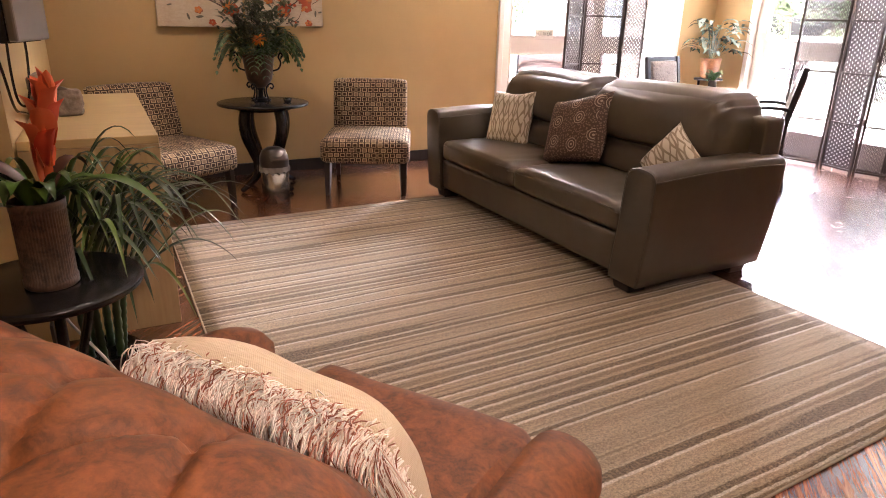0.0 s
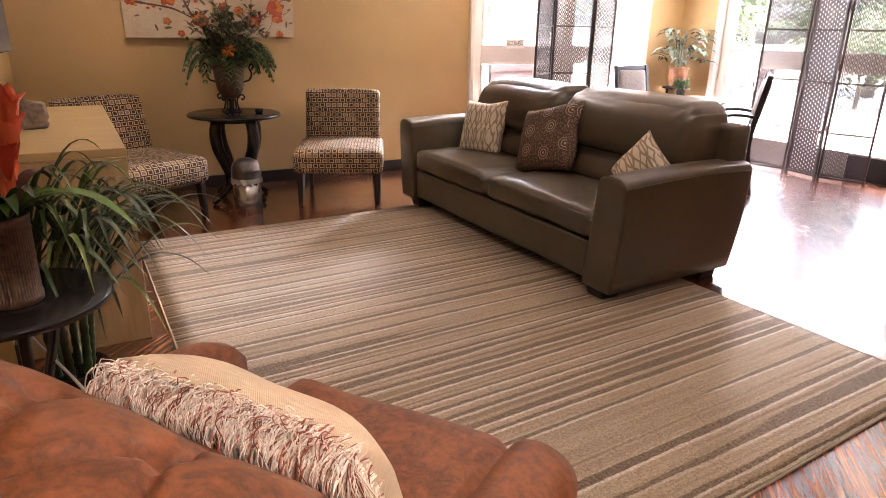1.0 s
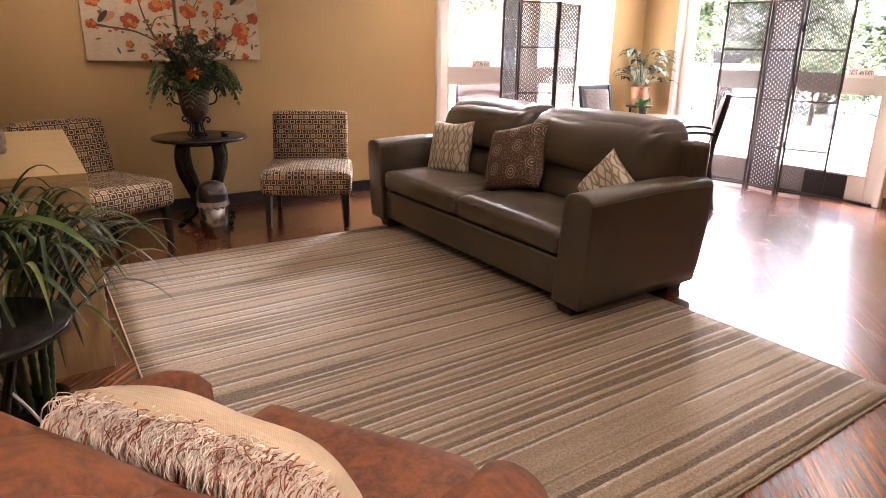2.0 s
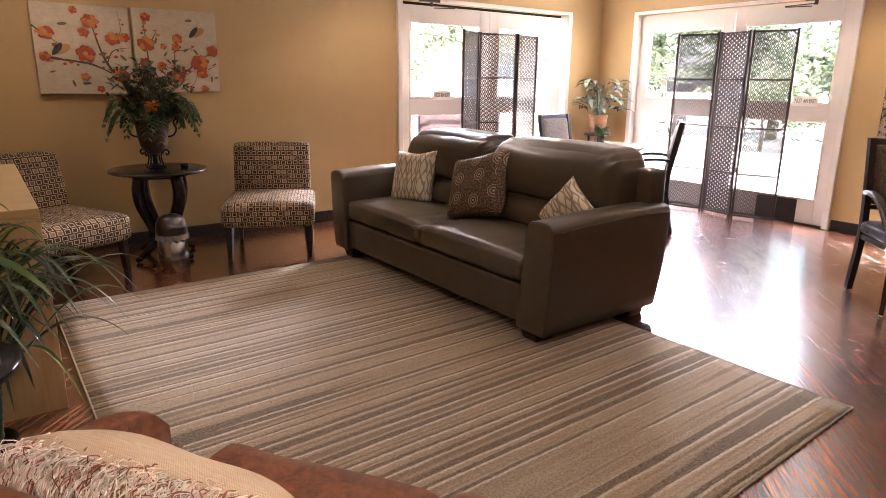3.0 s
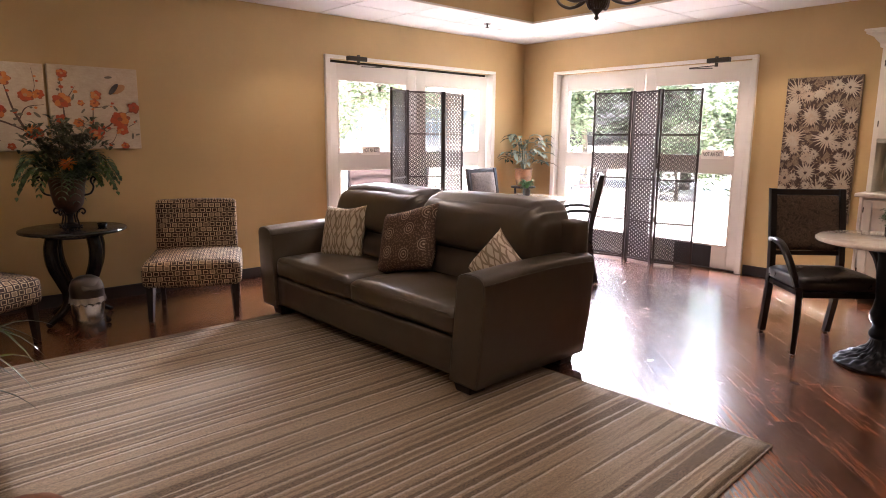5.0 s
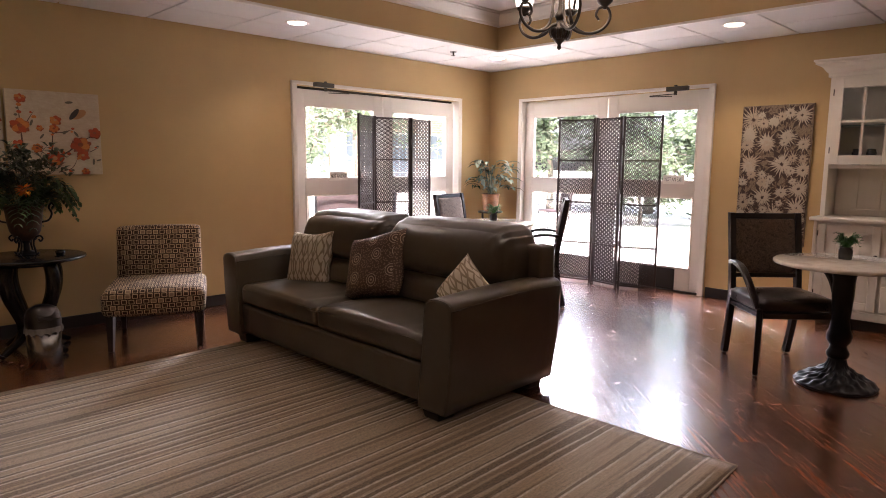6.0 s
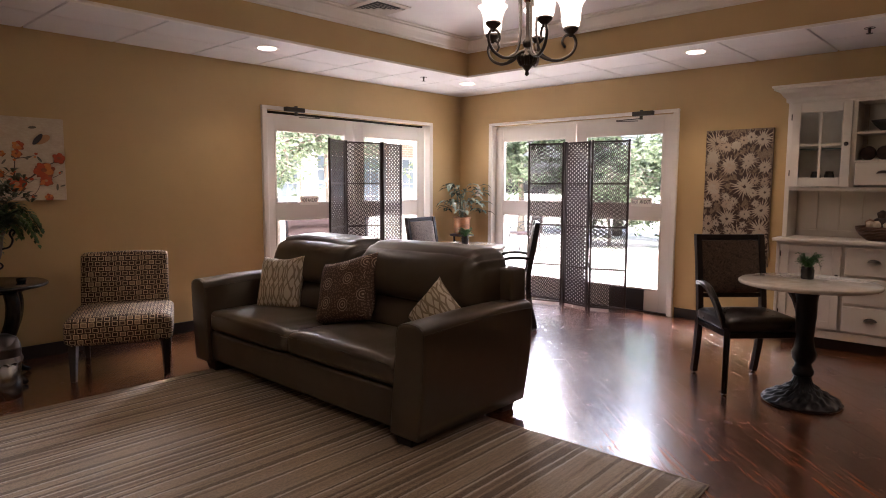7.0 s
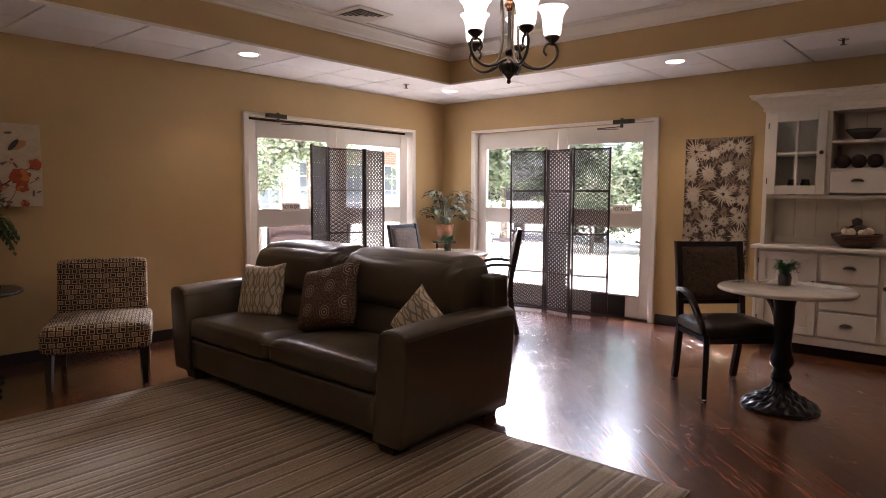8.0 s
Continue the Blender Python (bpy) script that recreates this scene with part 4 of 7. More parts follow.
def build_urn():
    m = pose(1.03, 5.10, 0.661)
    v = thing("urn_planter", m, "dark bronze urn with scrolled handles holding artificial ferns", "planter")
    part("foot_ring", lathe([(0.055, 0.0), (0.058, 0.012), (0.045, 0.02), (0.02, 0.03), (0.018, 0.075), (0.03, 0.09), (0.02, 0.10)], 24), IRON, v, "black iron foot", True)
    for k in range(4):
        path = smooth_path([(0.085, 0, 0.012), (0.065, 0, 0.004), (0.06, 0, 0.03), (0.05, 0, 0.07), (0.06, 0, 0.11), (0.095, 0, 0.13), (0.115, 0, 0.112), (0.10, 0, 0.092), (0.088, 0, 0.105)], 5)
        part("scroll", tube(path, 0.0065, 6), IRON, v, "", True, pose(0, 0, 0, 0, 0, 45 + 90 * k))
    body = [(0.03, 0.095), (0.066, 0.115), (0.092, 0.16), (0.104, 0.22), (0.110, 0.28), (0.116, 0.315), (0.127, 0.325), (0.127, 0.338), (0.112, 0.338), (0.106, 0.30)]
    part("bowl", lathe(body, 40, cap=False), URN_CLAY, v, "mottled dark rust-brown bowl", True)
    part("soil", lathe([(0.001, 0.29), (0.107, 0.29)], 24, cap=False), ESPRESSO, v)
    for k in (0, 180):
        path = smooth_path([(0.103, 0, 0.22), (0.145, 0, 0.235), (0.165, 0, 0.28), (0.15, 0, 0.32), (0.165, 0, 0.35), (0.18, 0, 0.335), (0.17, 0, 0.32)], 5)
        part("handle", tube(path, 0.007, 6), IRON, v, "", True, pose(0, 0, 0, 0, 0, k - 25))
    rng = random.Random(11)
    verts, faces = [], []
    for i in range(44):
        ang = rng.uniform(0, 2 * math.pi)
        path = arch((0.05 * math.cos(ang), 0.05 * math.sin(ang), 0.30), ang, rng.uniform(0.14, 0.29), rng.uniform(0.14, 0.30), rng.uniform(0.08, 0.26), 12)
        # fronds: a midrib with leaflets on both sides
        blade(verts, faces, path, 0.006)
        for q in range(2, len(path)):
            d = (path[q] - path[q - 1]).normalized()
            s = d.cross(Vector((0, 0, 1))).normalized()
            L = 0.078 * math.sin(math.pi * (q + 1) / (len(path) + 1.5))
            for sg in (-1, 1):
                blade(verts, faces, [path[q], path[q] + s * sg * L * 0.6 + d * L * 0.4, path[q] + s * sg * L + d * L * 0.7 - Vector((0, 0, 0.012))], 0.024, 0.1)
    foliage("fern_fronds", verts, faces, FERN, v, "dark green fern fronds")
    verts, faces = [], []
    for i in range(44):
        ang = rng.uniform(0, 2 * math.pi)
        path = arch((0.03 * math.cos(ang), 0.03 * math.sin(ang), 0.30), ang, rng.uniform(0.06, 0.26), rng.uniform(0.26, 0.46), rng.uniform(0.0, 0.14), 8)
        blade(verts, faces, path, 0.004)
        for q in range(2, len(path)):
            for sg in (-1, 1):
                a = rng.uniform(0, 6.28)
                e = path[q] + Vector((math.cos(a) * 0.062, math.sin(a) * 0.062, 0.028))
                blade(verts, faces, [path[q], (path[q] + e) / 2 + Vector((0, 0, 0.008)), e], 0.022, 0.15)
    foliage("olive_sprays", verts, faces, OLIVE, v, "grey-olive leafy sprays")
    verts, faces = [], []
    c = Vector((-0.03, -0.22, 0.45))
    for i in range(20):
        a = rng.uniform(0, 6.28)
        e = c + Vector((math.cos(a) * 0.062, -0.01 + rng.uniform(-0.02, 0.01), math.sin(a) * 0.050))
        blade(verts, faces, [c, (c + e) / 2 + Vector((0, -0.012, 0.004)), e], 0.036, 0.2)
    foliage("orange_bloom", verts, faces, ORANGE, v, "small orange silk bloom")


URN_CLAY = leather("mottled_bronze_clay", (0.035, 0.016, 0.010), (0.095, 0.040, 0.022), 0.5, 9.0, 0.5, 120)
build_urn()

tagged(part("candle_dish", lathe([(0.022, 0), (0.026, 0.004), (0.033, 0.03), (0.030, 0.03), (0.022, 0.008), (0.001, 0.007)], 20, cap=False), BLACK_WOOD, None, "", True, pose(1.19, 4.93, 0.661)),
       "small black candle dish on the side table", "dish")


def build_trash_can():
    c = thing("trash_can", pose(0.985, 4.60, 0), "brushed steel swing-lid bin with a plastic liner", "bin")
    part("body", lathe([(0.092, 0.0), (0.096, 0.004), (0.098, 0.25), (0.095, 0.25), (0.0005, 0.245)], 40, cap=False), BRUSHED, c, "", True)
    dome = lathe([(0.100, 0.25), (0.102, 0.262), (0.102, 0.31), (0.098, 0.335), (0.082, 0.372), (0.045, 0.393), (0.001, 0.398)], 40, cap=False)
    part("lid", dome, BRUSHED_DARK, c, "domed steel lid", True)
    flap = soft_box((-0.062, -0.006, -0.045), (0.062, 0.006, 0.045), 0.006, cuts=3)
    part("flap", flap, BRUSHED_DARK, c, "swing flap", True, pose(0.012, -0.078, 0.345, -48, 0, 0))
    verts, faces = [], []
    n = 72
    for j, z in enumerate((0.262, 0.254, 0.238, 0.224)):
        for i in range(n):
            a = 2 * math.pi * i / n
            r = 0.1045 + (0.003 * math.sin(i * 2.3) + 0.003 * math.sin(i * 5.1 + j)) * (0.5 + j * 0.3)
            verts.append((r * math.cos(a), r * math.sin(a), z + (0.006 * math.sin(i * 1.1) if j == 3 else 0)))
    for j in range(3):
        for i in range(n):
            faces.append((j * n + i, j * n + (i + 1) % n, (j + 1) * n + (i + 1) % n, (j + 1) * n + i))
    foliage("bin_liner", verts, faces, LINER, c, "crumpled translucent plastic liner")


BRUSHED = mat("brushed_steel", (0.30, 0.28, 0.265), 0.25, 1.0)
BRUSHED_DARK = mat("brushed_steel_lid", (0.085, 0.075, 0.07), 0.3, 1.0)
LINER = mat("plastic_liner", (0.30, 0.275, 0.26), 0.25)
build_trash_can()


def canvas_material(name, lo, hi):
    m = mat(name, lo, 0.8)
    g = Graph(m)
    a = g.noise(g.coords(), 7, 7, 0.65, 1.0)
    b = g.noise(g.coords((1, 1, 2.5)), 28, 5, 0.7)
    g.color(g.mix(0.4, g.ramp(a, (0.3, lo), (0.7, hi)), g.ramp(b, (0.3, lo), (0.7, hi))))
    g.bump(g.noise(g.coords(), 500, 2), 0.3, 0.001)
    return m


CANVAS = canvas_material("ivory_canvas", (0.40, 0.30, 0.20), (0.58, 0.48, 0.35))
TWIG = paint("painted_branch_brown", (0.10, 0.055, 0.04), 0.8, 0.3)
PETAL_RED = canvas_material("painted_petal_red", (0.27, 0.030, 0.012), (0.50, 0.105, 0.028))
PETAL_ORANGE = canvas_material("painted_petal_orange", (0.42, 0.085, 0.018), (0.60, 0.245, 0.055))
PAINT_DEEP = canvas_material("painted_deep_red", (0.10, 0.018, 0.012), (0.42, 0.13, 0.05))
PAINT_LEAF = paint("painted_leaf_grey", (0.13, 0.11, 0.075), 0.8, 0.3)
PAINT_DARK = paint("painted_shape_dark", (0.05, 0.04, 0.04), 0.8, 0.2)
PAINT_TAN = paint("painted_shape_tan", (0.42, 0.22, 0.10), 0.8, 0.2)


def build_painting(x0, x1, z0, z1, label, branches, flowers, leaves, shape, seed):
    w, h = x1 - x0, z1 - z0
    p = thing("painting", pose(x0, YN, z0), label, "painting", "pair of blossom paintings")
    part("canvas", box((0, -0.038, 0), (w, -0.001, h), 0.004), CANVAS, p)
    rng = random.Random(seed)
    y = -0.0392

    def flat(name, outline, material, dy=0.0, lab=""):
        bm = prism([(a * w, b * h) for a, b in outline], 0.0012, 0)
        part(name, bm, material, p, lab, False, pose(0, y - dy - 0.0012, 0))

    for k, (pts, r) in enumerate(branches):
        path = smooth_path([(a, 0, b) for a, b in pts], 6)
        L, R = [], []
        for i, q in enumerate(path):
            d = (path[min(i + 1, len(path) - 1)] - path[max(i - 1, 0)]).normalized()
            rr = r * (1 - 0.75 * i / (len(path) - 1)) * (0.8 + 0.4 * rng.random())
            L.append((q.x - d.z * rr, q.z + d.x * rr))
            R.append((q.x + d.z * rr, q.z - d.x * rr))
        flat("painted_branch", L + R[::-1], TWIG, 0.0002 * k)
    buds = []
    for pts, r in branches:
        for a, b in zip(pts, pts[1:]):
            for _ in range(2):
                t = rng.random()
                buds.append((a[0] + (b[0] - a[0]) * t + rng.uniform(-0.05, 0.05), a[1] + (b[1] - a[1]) * t + rng.uniform(-0.05, 0.05)))
    for k, (cx, cy) in enumerate(buds):
        if 0.04 < cx < 0.96 and 0.04 < cy < 0.96:
            r = rng.uniform(0.012, 0.024)
            bud = [(cx + r * (1 + 0.4 * rng.random()) * math.cos(2 * math.pi * i / 9), cy + r * (0.7 + 0.4 * rng.random()) * math.sin(2 * math.pi * i / 9)) for i in range(9)]
            flat("painted_bud", bud, (PETAL_RED, PETAL_ORANGE, PAINT_LEAF)[k % 3], 0.0012 + 0.00002 * k)
    for k, (cx, cy, r, red) in enumerate(flowers):
        r *= 1.0
        shade = []
        ph = rng.uniform(0, 6)
        for i in range(30):
            a = 2 * math.pi * i / 30
            rr = r * (0.80 + 0.32 * abs(math.sin(2.5 * a + ph))) * (0.9 + 0.2 * rng.random())
            shade.append((min(max(cx + 0.006 + rr * math.cos(a) * h / w, 0.003), 0.997), min(max(cy - 0.008 + rr * 0.86 * math.sin(a), 0.003), 0.997)))
        flat("painted_flower_edge", shade, PAINT_DEEP, 0.0018 + 0.00001 * k)
        count = 5 if k % 3 else 6
        for i in range(count):
            a = 2 * math.pi * i / count + ph
            L, W = r * rng.uniform(0.50, 0.62), r * rng.uniform(0.36, 0.48)
            ox, oy = cx + 0.50 * r * math.cos(a) * h / w, cy + 0.45 * r * math.sin(a)
            o = []
            for j in range(14):
                t = 2 * math.pi * j / 14
                u, v = L * math.cos(t) * (1 + 0.08 * rng.random()), W * math.sin(t) * (1 + 0.12 * rng.random())
                o.append((min(max(ox + (u * math.cos(a) - v * math.sin(a)) * h / w, 0.003), 0.997), min(max(oy + (u * math.sin(a) + v * math.cos(a)) * 0.9, 0.003), 0.997)))
            flat("painted_petal", o, (PETAL_RED, PETAL_ORANGE)[(rng.random() < 0.35) if red else (rng.random() < 0.7)], 0.002 + 0.00025 * i)
        mid = [(cx + 0.3 * r * math.cos(2 * math.pi * i / 12) * h / w, cy + 0.25 * r * math.sin(2 * math.pi * i / 12)) for i in range(12)]
        flat("painted_flower_heart", mid, PAINT_DEEP if k % 2 else PAINT_TAN, 0.0036)
    for cx, cy, L, a in leaves:
        o = []
        for i in range(14):
            t = 2 * math.pi * i / 14
            u, v = L * math.cos(t), 0.34 * L * math.sin(t)
            o.append((cx + (u * math.cos(a) - v * math.sin(a)) * h / w, cy + u * math.sin(a) + v * math.cos(a)))
        flat("painted_leaf", o, PAINT_LEAF, 0.0016)
    cx, cy = shape
    for dx, dy, L, fat, a, mt in ((0.0, 0.0, 0.095, 0.5, 0.5, PAINT_TAN), (-0.05, 0.0, 0.085, 0.35, 0.9, PAINT_DARK)):
        o = []
        for i in range(16):
            t = 2 * math.pi * i / 16
            u, v = L * math.cos(t), fat * L * math.sin(t)
            o.append((cx + dx + (u * math.cos(a) - v * math.sin(a)) * h / w, cy + dy + u * math.sin(a) + v * math.cos(a)))
        flat("painted_shape", o, mt, 0.0026 + 0.001 * (mt is PAINT_DARK) + (0.001 if dy else 0))


build_painting(0.392, 1.018, 1.180, 1.800, "ivory canvas painted with red and orange blossoms on branches",
               [([(0.05, 0.42), (0.3, 0.38), (0.55, 0.34), (0.8, 0.22), (0.98, 0.14)], 0.016), ([(0.78, 0.23), (0.68, 0.45), (0.62, 0.68), (0.6, 0.78)], 0.014),
                ([(0.72, 0.36), (0.8, 0.5), (0.98, 0.54)], 0.008), ([(0.0, 0.75), (0.12, 0.66), (0.25, 0.55)], 0.008), ([(0.85, 0.6), (0.9, 0.75), (0.88, 0.95)], 0.005)],
               [(0.58, 0.82, 0.085, 0), (0.5, 0.70, 0.05, 1), (0.8, 0.64, 0.075, 0), (0.93, 0.66, 0.055, 0), (0.50, 0.46, 0.095, 1), (0.85, 0.22, 0.09, 0),
                (0.13, 0.68, 0.075, 0), (0.09, 0.42, 0.055, 1), (0.47, 0.20, 0.045, 0), (0.42, 0.94, 0.04, 0), (0.62, 0.0 + 0.06, 0.04, 1)],
               [(0.35, 0.12, 0.04, 1.9), (0.48, 0.12, 0.045, 0.1), (0.68, 0.46, 0.045, 0.2), (0.9, 0.42, 0.045, 2.4), (0.3, 0.78, 0.05, 0.1), (0.74, 0.16, 0.05, 2.6), (0.15, 0.25, 0.03, 0.2)],
               (0.27, 0.50), 3)
build_painting(1.040, 1.655, 1.196, 1.806, "ivory canvas with red blossoms, paired with its neighbour",
               [([(0.15, 0.26), (0.14, 0.5), (0.13, 0.75), (0.12, 0.92)], 0.009), ([(0.45, 0.2), (0.62, 0.28), (0.75, 0.40), (0.95, 0.5)], 0.013),
                ([(0.44, 0.22), (0.46, 0.45), (0.47, 0.62)], 0.010), ([(0.46, 0.5), (0.58, 0.52), (0.68, 0.55)], 0.006), ([(0.5, 0.03), (0.65, 0.08), (0.72, 0.2)], 0.006),
                ([(0.2, 0.62), (0.28, 0.75)], 0.006), ([(0.86, 0.28), (0.97, 0.34)], 0.005)],
               [(0.15, 0.90, 0.055, 1), (0.13, 0.58, 0.095, 1), (0.33, 0.56, 0.035, 0), (0.48, 0.56, 0.05, 0), (0.5, 0.66, 0.06, 0), (0.76, 0.37, 0.105, 1), (0.78, 0.24, 0.065, 1),
                (0.93, 0.52, 0.07, 1), (0.47, 0.20, 0.095, 1), (0.29, 0.32, 0.055, 0), (0.1, 0.36, 0.06, 1), (0.8, 0.04, 0.045, 0)],
               [(0.66, 0.88, 0.045, 0.1), (0.6, 0.52, 0.04, 0.3), (0.72, 0.5, 0.04, 2.2), (0.25, 0.62, 0.04, 1.2), (0.9, 0.16, 0.04, 1.5), (0.96, 0.18, 0.03, 0.3), (0.35, 0.46, 0.035, 0.9)],
               (0.76, 0.74), 5)


# ---- the sideboard corner ----
def build_sideboard():
    s = thing("sideboard", pose(-0.1, 3.585, 0), "blond washed-wood sideboard standing against the wall", "cabinet")
    part("top", box((-0.245, -0.785, 0.786), (0.235, 0.780, 0.82), 0.003), BLOND, s)
    part("side_panel", box((-0.245, -0.785, 0.0), (0.235, -0.755, 0.785), 0.002), BLOND_SIDE, s)
    part("side_panel", box((-0.245, 0.75, 0.0), (0.235, 0.78, 0.785), 0.002), BLOND_SIDE, s)
    part("back_panel", box((-0.245, -0.755, 0.02), (-0.235, 0.75, 0.785)), BLOND_SIDE, s)
    part("plinth", box((-0.23, -0.7545, 0.0), (0.20, 0.7495, 0.08), 0.002), ESPRESSO, s)
    part("shelf", box((-0.234, -0.7545, 0.08), (0.225, 0.7495, 0.10)), BLOND, s)
    for k in range(3):
        y0 = -0.752 + 0.5 * k
        d = part("door", box((0.212, y0 + 0.003, 0.10), (0.232, y0 + 0.497, 0.78), 0.003), BLOND_SIDE, s)
        part("knob", lathe([(0.006, 0), (0.006, 0.012), (0.013, 0.018), (0.012, 0.026), (0.004, 0.029)], 16), BRONZE, d, "dark metal knob", True, pose(0.232, y0 + 0.44, 0.46, 0, 90, 0))


build_sideboard()


def build_statue():
    # weathered stone ornament, kept as one plain form
    bm = soft_box((-0.055, -0.05, 0.0), (0.055, 0.05, 0.115), 0.012, (0.004, 0.004, 0.002), 14, 3, 0.008)
    add(bm, soft_box((-0.045, -0.05, -0.07), (0.045, 0.05, 0.075), 0.035, (0, 0, 0.008), 12, 7, 0.012), pose(-0.085, 0.05, 0.105, 0, -22, 10))
    add(bm, soft_box((-0.05, -0.03, -0.012), (0.05, 0.03, 0.012), 0.009, (0, 0, 0), 9, 5, 0.012), pose(-0.03, 0.0, 0.125, 0, 24, 15))
    add(bm, soft_box((-0.07, -0.035, 0.0), (0.0, 0.05, 0.09), 0.02, (0, 0, 0), 8, 9, 0.01), pose(-0.07, 0.045, 0.0))
    for v in bm.verts:
        if v.co.z > 0.01:
            v.co += noise.noise_vector(v.co * 55) * 0.006
    return tagged(part("stone_ornament", bm, STONE, None, "", True, pose(-0.185, 3.475, 0.822, 0, 0, 8)), "weathered grey carved stone ornament on the sideboard", "ornament")


STONE = leather("weathered_stone", (0.16, 0.12, 0.09), (0.34, 0.27, 0.21), 0.85, 9.0, 0.8, 60)
build_statue()


def build_tv():
    m = pose(-0.231, 2.925, 1.168, 0, 0, 74)
    t = thing("television", m, "small flat television on a swing-out wall bracket", "television")
    part("casing", box((-0.15, 0.0, 0.0), (0.15, 0.032, 0.46), 0.008), TV_GREY, t, "grey-brown rear casing")
    part("bezel", box((-0.154, 0.032, -0.006), (0.154, 0.060, 0.466), 0.005), BLACK_WOOD, t, "black bezel")
    part("screen", box((-0.14, 0.060, 0.02), (0.14, 0.063, 0.44)), SCREEN, t, "dark glossy screen")
    part("bracket", tube([(0.02, 0.05, 0.25), (0.03, 0.085, 0.25), (0.05, 0.11, 0.25)], 0.014, 8), BRONZE, t)
    c = smooth_path([(-0.13, 0.045, 0.02), (-0.132, 0.05, -0.10), (-0.12, 0.05, -0.20), (-0.085, 0.04, -0.225), (-0.055, 0.03, -0.17), (-0.05, 0.02, -0.06), (-0.05, 0.018, 0.02)], 8)
    part("cable", tube(c, 0.0045, 6), BLACK_WOOD, t, "black power cable", True)
    inv = m.inverted()
    c = smooth_path([inv @ Vector(q) for q in ((-0.338, 2.60, 1.26), (-0.336, 2.78, 1.06), (-0.334, 2.90, 0.93), (-0.333, 3.15, 0.88), (-0.332, 3.45, 0.835))], 8)
    part("cable", tube(c, 0.005, 6), BLACK_WOOD, t, "black signal cable", True)


TV_GREY = paint("grey_brown_plastic", (0.115, 0.082, 0.058), 0.45, 0.05)
SCREEN = mat("screen_glass", (0.008, 0.008, 0.009), 0.08)
build_tv()


def build_black_table():
    t = thing("pedestal_table", pose(-0.245, 2.02, 0), "small round black table beside the armchair", "table")
    part("tabletop", lathe([(0.0005, 0.530), (0.232, 0.530), (0.243, 0.538), (0.246, 0.547), (0.242, 0.556), (0.232, 0.560), (0.0005, 0.560)], 56), BLACK_WOOD, t, "", True)
    for k in range(3):
        path = smooth_path([(0.13, 0, 0.53), (0.10, 0, 0.40), (0.05, 0, 0.24), (0.09, 0, 0.10), (0.19, 0, 0.012)], 5)
        part("leg", tube(path, 0.014, 8), BLACK_WOOD, t, "", True, pose(0, 0, 0, 0, 0, 40 + 120 * k))


build_black_table()


